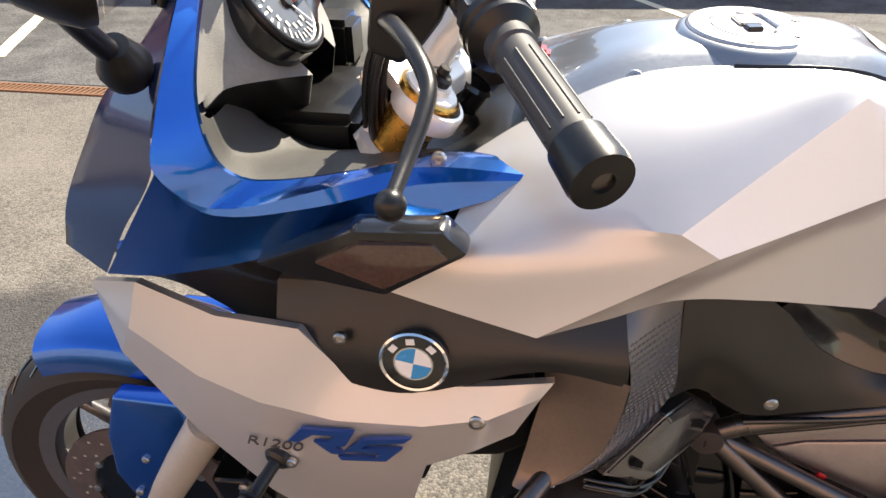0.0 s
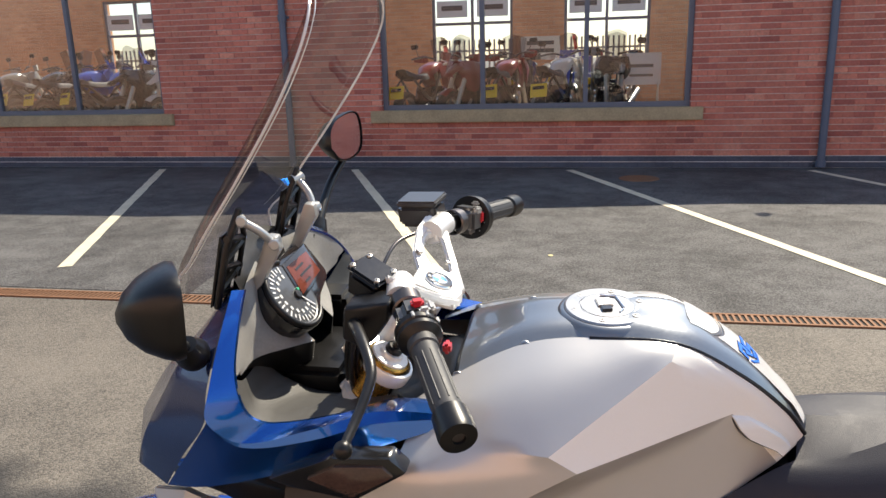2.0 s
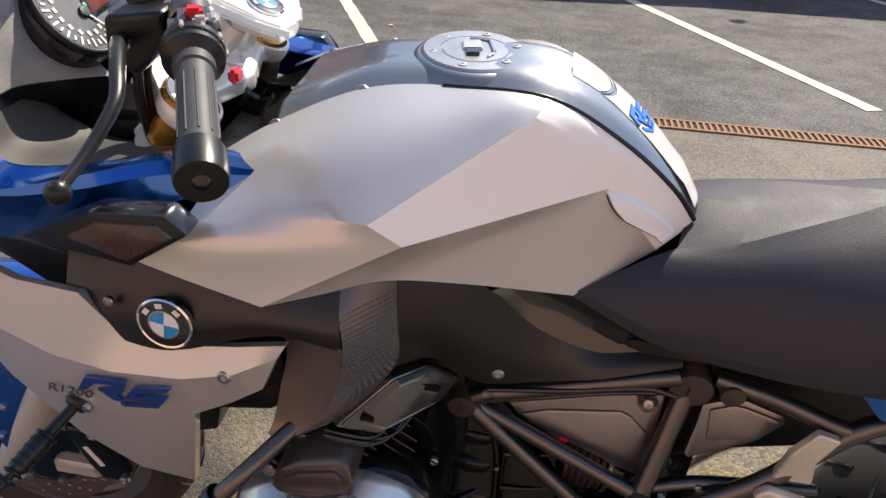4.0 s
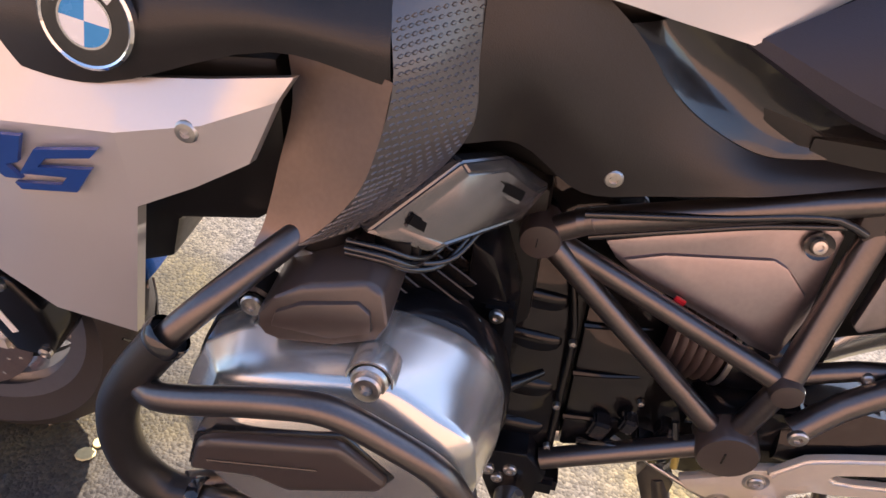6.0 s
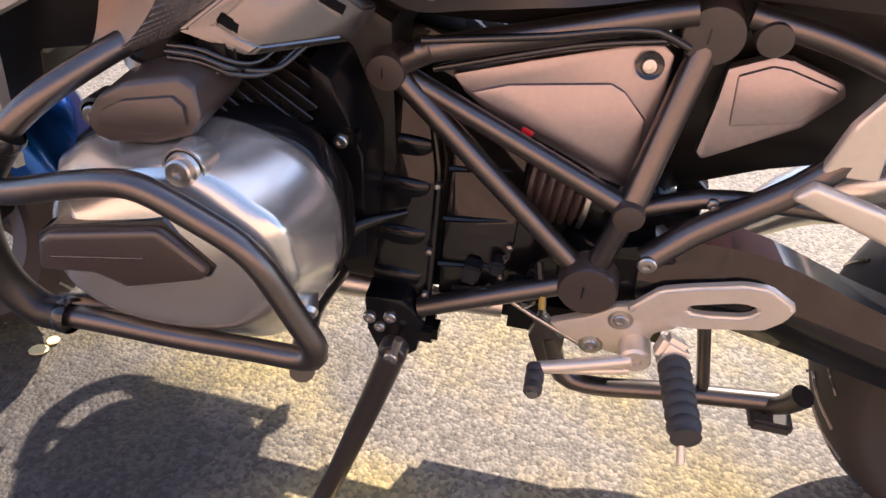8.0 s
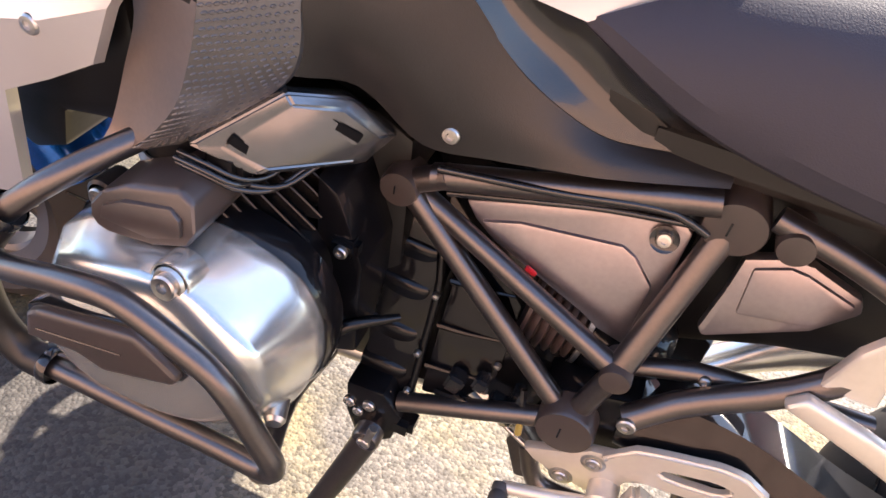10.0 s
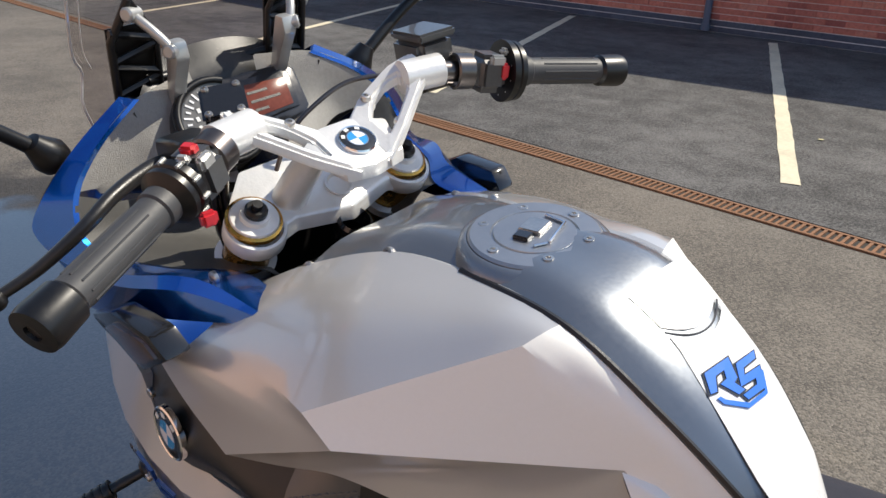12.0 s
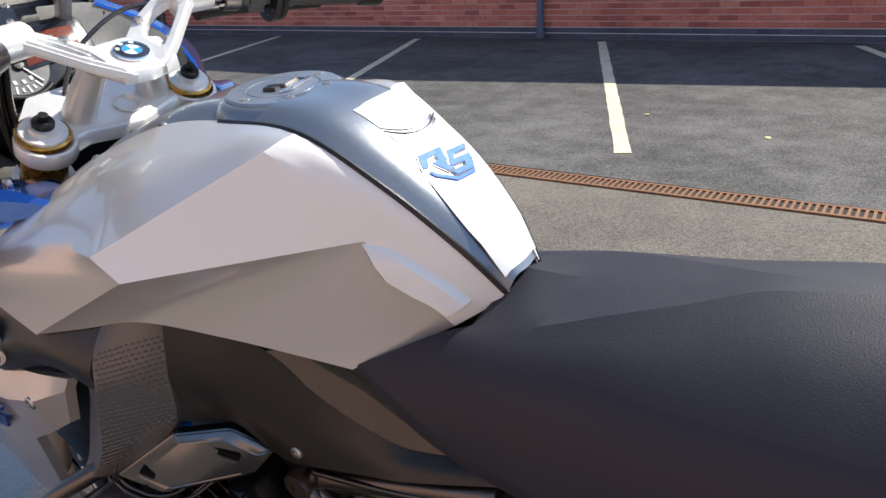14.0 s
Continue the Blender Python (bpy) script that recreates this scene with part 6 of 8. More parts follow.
    tube("barrel", [(-0.085, -0.250 * sg, 0.555), (-0.085, -0.06 * sg, 0.555)], 0.066, ENGINE_BLACK, BIKE, seg=28)
    prism("cylinder_flange", [(-0.040, 0.665), (-0.020, 0.652), (-0.004, 0.612), (0.010, 0.575), (0.012, 0.45), (-0.036, 0.43)], lambda u, v, d: (u, (-0.186 + d) * sg, v), 0.10, ENGINE_BLACK, BIKE, 0.004, "gloss black cylinder base flange")
    # intake stub with hose clip, and injector loom
    lathe("intake_hose", [(0.026, -0.03), (0.028, 0.012), (0.025, 0.016), (0.028, 0.022), (0.025, 0.030), (0.028, 0.036), (0.027, 0.08)], (-0.160, -0.225 * sg, 0.640), (0.18, 0.10 * sg, 1), BLACK_SOFT, BIKE, 24, "black ribbed intake hose")
    lathe("hose_clip", [(0.0285, 0.0), (0.0295, 0.001), (0.0295, 0.011), (0.0285, 0.012)], (-0.1575, -0.2237 * sg, 0.662), (0.18, 0.10 * sg, 1), STEEL, BIKE, 24, "bright steel hose clip")
    for j, (dy, dz) in enumerate(((0.0, 0.0), (0.005, 0.003), (0.002, -0.006), (0.008, -0.004))):
        tube("loom_wire", [(-0.128, (-0.258 + dy) * sg, 0.694 + dz), (-0.100, (-0.262 + dy) * sg, 0.696 + dz), (-0.078, (-0.252 + dy) * sg, 0.684 + dz), (-0.070 + 0.006 * j, (-0.232 + dy) * sg, 0.678 + dz), (-0.058 + 0.008 * j, (-0.205 + dy) * sg, 0.690 + dz)], 0.0027, BLACK_GLOSS, BIKE, n=16, seg=8)
    box("injector", (-0.092, -0.238 * sg, 0.692), (0.034, 0.026, 0.034), BLACK_DEEP, BIKE, 0.006)
    # throttle cover: a faceted grey plate with two vents
    pts = [Vector(p) for p in ((-0.112, -0.261, 0.714), (-0.054, -0.215, 0.758), (-0.021, -0.168, 0.741), (0.015, -0.145, 0.706), (-0.005, -0.167, 0.680), (-0.066, -0.243, 0.692))]
    out = (pts[3] - pts[0]).cross(pts[1] - pts[5]).normalized()
    out = out if out.y < 0 else -out
    mid = sum(pts, Vector()) / 6
    flip = lambda p: (p.x, p.y * sg, p.z)
    bm = bmesh.new()
    rings = [[bm.verts.new(flip(p - out * 0.018)) for p in pts], [bm.verts.new(flip(p)) for p in pts], [bm.verts.new(flip(p.lerp(mid, 0.24) + out * 0.006)) for p in pts]]
    for r0, r1 in zip(rings, rings[1:]):
        for i in range(6):
            bm.faces.new((r0[i], r0[(i + 1) % 6], r1[(i + 1) % 6], r1[i]))
    bm.faces.new(rings[0][::-1])
    bm.faces.new(rings[2])
    bmesh.ops.recalc_face_normals(bm, faces=bm.faces)
    bmesh.ops.bevel(bm, geom=bm.edges[:], offset=0.002, segments=2, affect="EDGES", clamp_overlap=True)
    cov = part("throttle_cover", bm, GREY_PLATE, BIKE, "satin grey throttle body cover with two vents", 30)
    for p, along in ((Vector((-0.0655, -0.249, 0.715)), Vector((0.021, 0.014, -0.022)).normalized()), (Vector((-0.018, -0.184, 0.7205)), Vector((0.030, 0.021, -0.025)).normalized())):
        p = p - out * (p - mid).dot(out)
        q = Vector(flip(p + out * 0.0046))
        ax, nz = Vector(flip(along)).normalized(), Vector(flip(out)).normalized()
        nz = (nz - ax * nz.dot(ax)).normalized()
        turn = Matrix((ax, nz.cross(ax), nz)).transposed().to_4x4()
        # a matt black block stands for the shade inside the slot
        vent = box("vent", q, (0.032, 0.009, 0.006), VENT_BLACK, cov, 0.001, turn)
        box("vent_lip", q - nz.cross(ax) * (0.0055 if nz.cross(ax).z > 0 else -0.0055), (0.030, 0.003, 0.0062), GREY_PLATE, vent, 0.001, turn)
    # crash bar: main loop, padded sleeve, side stay
    loop = [(-0.120, -0.17, 0.705), (-0.160, -0.245, 0.697), (-0.205, -0.305, 0.672), (-0.240, -0.330, 0.640), (-0.268, -0.337, 0.600), (-0.288, -0.337, 0.560), (-0.295, -0.337, 0.515), (-0.288, -0.337, 0.475), (-0.265, -0.337, 0.450), (-0.236, -0.338, 0.449), (-0.198, -0.340, 0.452), (-0.110, -0.345, 0.458), (-0.043, -0.350, 0.467), (0.000, -0.355, 0.474), (0.016, -0.358, 0.482), (0.018, -0.359, 0.498), (0.008, -0.360, 0.522), (-0.017, -0.362, 0.577), (-0.034, -0.362, 0.598), (-0.070, -0.362, 0.620), (-0.100, -0.362, 0.635), (-0.120, -0.362, 0.638), (-0.161, -0.360, 0.628), (-0.240, -0.352, 0.600), (-0.262, -0.340, 0.595)]
    bar = tube("crash_bar", [(x, y * sg, z) for x, y, z in loop], 0.0110, BLACK_BAR, BIKE, n=150, seg=16, label="black tubular engine crash bar")
    tube("sleeve", [(x, y * sg, z) for x, y, z in loop[3:10]], 0.0165, BLACK_SOFT, bar, n=30, seg=18, label="black padded bar sleeve")
    for k in (3, 9):
        lathe("sleeve_end", [(0.0168, -0.006), (0.0180, -0.004), (0.0180, 0.004), (0.0168, 0.006)], (loop[k][0], loop[k][1] * sg, loop[k][2]), Vector(loop[k + 1]) * Vector((1, sg, 1)) - Vector(loop[k - 1]) * Vector((1, sg, 1)), BLACK_GLOSS, bar, 18)
    tube("stay", [(-0.250, -0.330 * sg, 0.452), (-0.16, -0.27 * sg, 0.415), (-0.05, -0.20 * sg, 0.395)], 0.0115, BLACK_BAR, bar, n=8)
    tube("stay", [(0.0, -0.35 * sg, 0.45), (-0.03, -0.25 * sg, 0.42), (-0.03, -0.16 * sg, 0.40)], 0.0115, BLACK_BAR, bar, n=8)
    screw(-0.197, -0.276 * sg, 0.634, 0.0095, STEEL, (0, -1 * sg, 0.1))
    lathe("bolt_boss", [(0.015, -0.03), (0.015, -0.002), (0.012, 0.0)], (-0.197, -0.274 * sg, 0.634), (0, -1 * sg, 0.1), BLACK_SOFT, BIKE, 18)


TRIM = material("brown_black_satin_plastic", (0.045, 0.034, 0.030), 0.36, coat=0.25, coat_rough=0.30, spread=0.1, scale=25, spec=0.7, wear=-0.02)
FIN_BLACK = material("satin_black_fins", (0.030, 0.028, 0.027), 0.20, metal=0.55, spread=0.1, scale=30, wear=-0.03)
VENT_BLACK = material("vent_shadow_black", (0.006, 0.006, 0.006), 0.8, spec=0.1)
GREY_PLATE = material("satin_grey_plastic", (0.175, 0.175, 0.18), 0.22, metal=0.9, spread=0.08, wear=-0.03)
cylinder(1)
cylinder(-1)


def engine_block():
    prism("crankcase", [(-0.20, 0.66), (-0.02, 0.70), (0.02, 0.68), (0.03, 0.40), (0.0, 0.35), (-0.19, 0.35), (-0.24, 0.42)], side(-0.115), 0.23, BLACK_DEEP, BIKE, 0.012, "black engine crankcase")
    lean_in = lambda y, d0: (lambda u, v, d: (u, y - 0.33 * (0.566 - v) + d0 + d, v))
    prism("gearbox", [(0.0, 0.655), (0.06, 0.648), (0.13, 0.62), (0.20, 0.57), (0.225, 0.48), (0.21, 0.40), (0.02, 0.365)], lean_in(-0.070, 0), 0.16, ENGINE_BLACK, BIKE, 0.008, "gloss black gearbox casing")
    bell = prism("bell_housing", [(0.004, 0.640), (0.030, 0.628), (0.062, 0.560), (0.072, 0.520), (0.074, 0.375), (0.010, 0.365)], lean_in(-0.098, 0), 0.05, ENGINE_BLACK, BIKE, 0.006, "gloss black bell housing")
    rows = []
    for z0, drop in ((0.556, 0.042), (0.512, 0.050), (0.460, 0.046), (0.412, 0.040)):
        base = -0.098 - 0.33 * (0.566 - z0)
        for dz, dy in ((0.0, 0.003), (-0.003, -0.003), (-0.008, -0.0055), (-0.016, -0.0055), (-drop * 0.72, -0.005), (-drop * 0.96, -0.002)):
            rows.append([(0.008, base + dy, z0 + dz), (0.030, base + dy - 0.002, z0 + dz), (0.058, base + dy, z0 + dz - 0.001), (0.068, base + dy + 0.008, z0 + dz - 0.001)])
    bm = bmesh.new()
    loft_into(bm, rows, 4, 2, "linear")
    part("casing_ledge", bm, ENGINE_BLACK, bell, "gloss black ribbed casing wall", 55)
    bm = bmesh.new()
    tube_into(bm, [(-0.012, -0.205, 0.488), (0.010, -0.190, 0.499), (0.046, -0.158, 0.497)], lambda k: 0.0085 - 0.0045 * k, 10, 10)
    part("casing_rib", bm, ENGINE_BLACK, BIKE, "gloss black casing web", 50)
    tube("cover_joint", [(0.058, -0.100, 0.575), (0.070, -0.118, 0.525), (0.072, -0.139, 0.445), (0.073, -0.158, 0.385)], 0.0045, ENGINE_BLACK, BIKE, n=8, seg=8)
    clutch = prism("clutch_cover", [(0.080, 0.545), (0.105, 0.535), (0.140, 0.512), (0.160, 0.485), (0.158, 0.435), (0.130, 0.395), (0.082, 0.385)], lean_in(-0.095, 0), 0.03, ENGINE_BLACK, BIKE, 0.006, "gloss black clutch cover")
    for z in (0.527, 0.474, 0.424):
        tube("web", [(0.080, -0.0985 - 0.33 * (0.566 - z), z), (0.112, -0.0985 - 0.33 * (0.562 - z), z + 0.003), (0.148, -0.094 - 0.33 * (0.560 - z), z + 0.006)], lambda q: 0.0034 - 0.0018 * q, ENGINE_BLACK, clutch, n=8, seg=6)
    prism("mount_plate", [(-0.012, 0.600), (0.004, 0.612), (0.035, 0.605), (0.050, 0.560), (0.052, 0.535), (-0.010, 0.535)], side(-0.086), 0.02, ENGINE_BLACK, BIKE, 0.004, "gloss black mounting plate")
    lathe("mount_bolt", [(0.014, -0.004), (0.014, 0.002), (0.009, 0.003), (0.008, -0.002), (0, -0.002)], (0.018, -0.090, 0.566), (0, -1, 0), STEEL, BIKE, 20, "bright flanged mounting bolt")
    box("head_lug", (-0.010, -0.182, 0.594), (0.030, 0.02, 0.022), ENGINE_BLACK, BIKE, 0.005)
    for x, y, z, r in ((-0.009, -0.195, 0.594, 0.0068), (0.0715, -0.128, 0.514, 0.0042), (0.070, -0.150, 0.442, 0.0042), (0.070, -0.164, 0.391, 0.0042), (0.155, -0.135, 0.455, 0.004), (0.150, -0.145, 0.42, 0.004), (-0.094, -0.252, 0.680, 0.006), (0.125, -0.112, 0.530, 0.003)):
        screw(x, y, z, r)
    # sensor plugs and cable runs under the clutch cover
    for x, y, z, w, h in ((0.118, -0.150, 0.425, 0.020, 0.026), (0.145, -0.150, 0.440, 0.016, 0.020), (0.168, -0.145, 0.412, 0.022, 0.016), (0.135, -0.155, 0.398, 0.026, 0.012), (0.185, -0.140, 0.430, 0.014, 0.022)):
        box("cable_plug", (x, y, z), (w, 0.02, h), BLACK_GLOSS, BIKE, 0.003, Matrix.Rotation(radians(12), 4, "Y"))
    tube("plug_tag", [(0.198, -0.168, 0.425), (0.200, -0.170, 0.408)], 0.004, YELLOW_TAG, BIKE, seg=8, label="small brass-yellow cable end")
    # drive boot
    prof = [(0.040, -0.034)]
    for i in range(6):
        prof += [(0.056 - 0.0015 * i, -0.030 + 0.0105 * i), (0.057 - 0.0015 * i, -0.026 + 0.0105 * i), (0.050 - 0.0015 * i, -0.0225 + 0.0105 * i)]
    lathe("drive_boot", prof + [(0.040, 0.036)], (0.193, -0.070, 0.512), (1, 0, -0.12), BOOT, BIKE, 32, "black corrugated drive shaft boot", 50)
    lathe("boot_clip", [(0.0500, 0.030), (0.0515, 0.031), (0.0515, 0.036), (0.049, 0.037)], (0.193, -0.070, 0.512), (1, 0, -0.12), STEEL, BIKE, 32, "thin steel boot clip")
    lathe("drive_housing", [(0.046, 0.034), (0.050, 0.045), (0.050, 0.085), (0.042, 0.11), (0.03, 0.12), (0.0, 0.12)], (0.193, -0.070, 0.512), (1, 0, -0.12), ENGINE_BLACK, BIKE, 28, "gloss black drive housing")
    prism("drive_casing", [(0.19, 0.60), (0.27, 0.58), (0.36, 0.50), (0.36, 0.40), (0.24, 0.37), (0.18, 0.40)], side(-0.035), 0.11, ENGINE_BLACK, BIKE, 0.01, "black rear drive casing")
    for k in range(6):
        tube("harness", [(0.10 + 0.02 * k, -0.155, 0.400 - 0.008 * (k % 3)), (0.15 + 0.01 * k, -0.165, 0.415), (0.19, -0.150, 0.395 + 0.012 * k)], 0.004, BLACK_GLOSS, BIKE, n=8, seg=6)
    box("sump", (-0.09, 0, 0.345), (0.22, 0.16, 0.05), ENGINE_BLACK, BIKE, 0.012)
    for sg in (1, -1):
        tube("exhaust_header", [(-0.17, -0.22 * sg, 0.46), (-0.22, -0.19 * sg, 0.40), (-0.20, -0.10 * sg, 0.33), (-0.05, -0.06 * sg, 0.29), (0.15, -0.04 * sg, 0.28)], 0.019, STEEL, BIKE, n=24, seg=14, label="stainless exhaust header")
    box("collector", (0.25, 0.03, 0.275), (0.22, 0.16, 0.09), ENGINE_BLACK, BIKE, 0.02)
    tube("silencer", [(0.35, 0.10, 0.28), (0.45, 0.16, 0.32), (0.55, 0.19, 0.38), (0.90, 0.20, 0.50)], lambda k: 0.025 + 0.035 * min(1, max(0, (k - 0.2) * 3)), CAST, BIKE, n=16, seg=20, label="oval silencer on the far side")
    box("radiator", (-0.40, 0, 0.66), (0.05, 0.28, 0.26), BLACK_DEEP, BIKE, 0.01)
    box("airbox", (-0.16, 0, 0.80), (0.42, 0.24, 0.15), BLACK_DEEP, BIKE, 0.03)
    prism("inner_frame", [(-0.32, 0.95), (-0.22, 0.98), (0.05, 0.86), (0.28, 0.74), (0.26, 0.68), (0.0, 0.68), (-0.26, 0.74), (-0.36, 0.86)], side(-0.10), 0.20, BLACK_DEEP, BIKE, 0.02, "black frame under the tank")


engine_block()


def frame_parts():
    A, B, C, D, E = (0.017, -0.120, 0.638), (0.303, -0.092, 0.703), (0.264, -0.158, 0.544), (0.242, -0.157, 0.447), (0.351, -0.098, 0.709)
    for sg in (1, -1):
        f = lambda p: (p[0], p[1] * sg, p[2])
        for p, q, r in ((A, (0.060, -0.122, 0.664), 0.0125), ((0.045, -0.122, 0.658), (0.285, -0.106, 0.722), 0.0125), (A, D, 0.0115), ((0.025, -0.112, 0.63), C, 0.0110), (B, C, 0.0135), ((0.066, -0.170, 0.376), D, 0.0115), (C, D, 0.012)):
            tube("frame_tube", [f(p), f(q)], r, BLACK_BAR, BIKE, seg=16, label="black steel frame tube")
        tube("frame_tube", [f(x) for x in ((0.290, -0.165, 0.492), (0.330, -0.150, 0.525), (0.411, -0.140, 0.587), (0.520, -0.120, 0.700), (0.80, -0.10, 0.80))], 0.0135, BLACK_BAR, BIKE, n=24, seg=16, label="black subframe tube")
        tube("frame_tube", [f(x) for x in ((0.330, -0.10, 0.722), (0.40, -0.112, 0.712), (0.476, -0.122, 0.690), (0.51, -0.12, 0.68))], 0.0115, BLACK_BAR, BIKE, n=12, seg=14)
        for (p, r, d) in ((A, 0.0190, 0.016), (B, 0.0275, 0.018), (C, 0.0150, 0.016), (D, 0.0305, 0.020), (E, 0.0155, 0.02)):
            cap = lathe("frame_plug", [(r * 1.02, -0.02), (r * 1.02, d - 0.004), (r * 0.95, d), (r * 0.5, d + 0.0008), (0, d + 0.0008)], f(p), (0, -1 * sg, 0), TRIM, BIKE, 28, "round black rubber frame plug")
            if r > 0.018:
                box("plug_mark", (p[0] - r * 0.15, (p[1] - d - 0.001) * sg, p[2]), (r * 0.06, 0.0012, r * 0.5), BLACK_GLOSS, cap, 0)
        panel = [(0.076, 0.633), (0.150, 0.656), (0.236, 0.681), (0.266, 0.685), (0.277, 0.677), (0.274, 0.590), (0.262, 0.545), (0.232, 0.552), (0.214, 0.562), (0.112, 0.602), (0.090, 0.617)]
        slope = lambda off: (lambda u, v, d: (u, (-0.101 - 0.20 * (0.668 - v) + off + d) * sg, v))
        pan = prism("frame_panel", panel, slope(0), 0.012, PANEL_BLACK, BIKE, 0.004, "satin grey triangular side panel")
        prism("panel_step", [(0.096, 0.620), (0.132, 0.632), (0.226, 0.646), (0.240, 0.640), (0.264, 0.616), (0.262, 0.555), (0.232, 0.560), (0.214, 0.570), (0.114, 0.609)], slope(-0.0040), 0.008, PANEL_BLACK, pan, 0.0035)
        tube("panel_line", [(0.060, -0.116 * sg, 0.640), (0.14, -0.118 * sg, 0.667), (0.20, -0.116 * sg, 0.684), (0.275, -0.112 * sg, 0.697)], 0.0036, BLACK_GLOSS, pan, n=12, seg=8)
        lathe("bolt_seat", [(0.013, 0.0), (0.013, 0.003), (0.010, 0.001), (0, 0.001)], (0.256, -0.106 * sg, 0.668), (0, -1 * sg, 0.3), BLACK_GLOSS, pan, 20)
        screw(0.256, -0.108 * sg, 0.668, 0.0072, STEEL, (0, -1 * sg, 0.3))
        panel2 = [(0.324, 0.672), (0.360, 0.687), (0.378, 0.686), (0.424, 0.672), (0.430, 0.660), (0.401, 0.628), (0.322, 0.585), (0.315, 0.592), (0.322, 0.640)]
        pan2 = prism("frame_panel", panel2, slope(0), 0.014, PANEL_BLACK, BIKE, 0.005, "satin grey rear side panel")
        prism("panel_step", [(0.334, 0.668), (0.361, 0.680), (0.376, 0.679), (0.420, 0.667), (0.422, 0.660), (0.396, 0.634), (0.338, 0.622)], slope(-0.004), 0.008, PANEL_BLACK, pan2, 0.003)
        screw(0.292, -0.176 * sg, 0.495, 0.0095, STEEL, (0, -1 * sg, 0))
        screw(0.342, -0.136 * sg, 0.550, 0.006, STEEL, (0, -1 * sg, 0))
        tube("brace", [f((0.28, -0.13, 0.53)), f((0.345, -0.125, 0.55)), f((0.50, -0.10, 0.54))], 0.010, BLACK_BAR, BIKE, n=8)
        tube("brake_line", [f((0.05, -0.128, 0.672)), f((0.16, -0.125, 0.690)), f((0.25, -0.118, 0.705)), f((0.285, -0.11, 0.69))], 0.0042, BLACK_GLOSS, BIKE, n=14, seg=8)
    box("warning_tag", (0.156, -0.124, 0.592), (0.012, 0.004, 0.006), RED, BIKE, 0.001, Matrix.Rotation(radians(25), 4, "Y"), "small red tag")
    prism("pivot_casting", [(0.165, 0.515), (0.20, 0.53), (0.285, 0.535), (0.300, 0.50), (0.300, 0.42), (0.235, 0.40), (0.175, 0.425)], side(-0.105), 0.10, ENGINE_BLACK, BIKE, 0.008, "gloss black swing arm pivot casting")
    prism("inner_mudguard", [(0.285, 0.745), (0.80, 0.80), (0.66, 0.66), (0.50, 0.575), (0.40, 0.545), (0.30, 0.50), (0.285, 0.56)], side(-0.055), 0.11, BLACK_DEEP, BIKE, 0.012, "black inner rear mudguard")
    prism("pivot_plate", [(0.205, 0.470), (0.300, 0.500), (0.345, 0.470), (0.345, 0.425), (0.300, 0.405), (0.225, 0.400)], side(-0.148), 0.05, ENGINE_BLACK, BIKE, 0.006, "gloss black pivot plate")
    # swing arm with the shaft drive
    sheet("swing_arm", [
        [(0.29, -0.13, 0.495), (0.40, -0.140, 0.503), (0.53, -0.148, 0.462), (0.72, -0.14, 0.405), (0.90, -0.12, 0.37)],
        [(0.29, -0.16, 0.45), (0.40, -0.168, 0.452), (0.55, -0.17, 0.410), (0.74, -0.16, 0.355), (0.90, -0.14, 0.32)],
        [(0.30, -0.13, 0.405), (0.40, -0.145, 0.402), (0.57, -0.15, 0.362), (0.74, -0.14, 0.305), (0.90, -0.12, 0.27)]], ENGINE_BLACK, BIKE, thick=0.07, label="black shaft drive swing arm", cross="smooth")
    # silver passenger peg bracket
    prism("peg_bracket", [(0.397, 0.588), (0.412, 0.606), (0.470, 0.590), (0.600, 0.545), (0.600, 0.505), (0.480, 0.558)], side(-0.168), 0.016, ALU_LIGHT, BIKE, 0.006, "cast aluminium passenger peg bracket", 3)
    prism("bracket_arm", [(0.418, 0.606), (0.428, 0.655), (0.450, 0.698), (0.478, 0.690), (0.462, 0.645), (0.468, 0.606)], side(-0.148), 0.014, ALU_LIGHT, BIKE, 0.005, "cast aluminium bracket arm", 3)
    tube("passenger_peg", [(0.57, -0.16, 0.53), (0.60, -0.21, 0.54)], 0.013, RUBBER_GRIP, BIKE, seg=12)
    # rider's foot plate: body, heel guard ring
    prism("foot_plate", [(0.210, 0.388), (0.250, 0.408), (0.275, 0.428), (0.300, 0.436), (0.345, 0.428), (0.340, 0.412), (0.321, 0.400), (0.312, 0.362), (0.288, 0.358), (0.250, 0.365), (0.225, 0.374)], side(-0.170), 0.012, ALU_LIGHT, BIKE, 0.004, "cast aluminium rider foot plate")
    outer = [(0.285, 0.434), (0.312, 0.467), (0.340, 0.477), (0.387, 0.491), (0.412, 0.491), (0.441, 0.473), (0.436, 0.454), (0.420, 0.437), (0.357, 0.423), (0.300, 0.418)]
    hole = [(0.340, 0.449), (0.344, 0.453), (0.362, 0.459), (0.388, 0.467), (0.400, 0.467), (0.409, 0.463), (0.406, 0.456), (0.396, 0.450), (0.363, 0.444), (0.346, 0.444)]
    bm = bmesh.new()
    layers = [[[bm.verts.new((x, y, z)) for x, z in loop] for loop in (outer, hole)] for y in (-0.178, -0.166)]
    for q in range(10):
        e2 = (q + 1) % 10
        (o0, i0), (o1, i1) = layers
        for quad in ((o0[q], o0[e2], i0[e2], i0[q]), (o1[q], i1[q], i1[e2], o1[e2]), (o0[q], o1[q], o1[e2], o0[e2]), (i0[q], i0[e2], i1[e2], i1[q])):
            bm.faces.new(quad)
    bmesh.ops.recalc_face_normals(bm, faces=bm.faces)
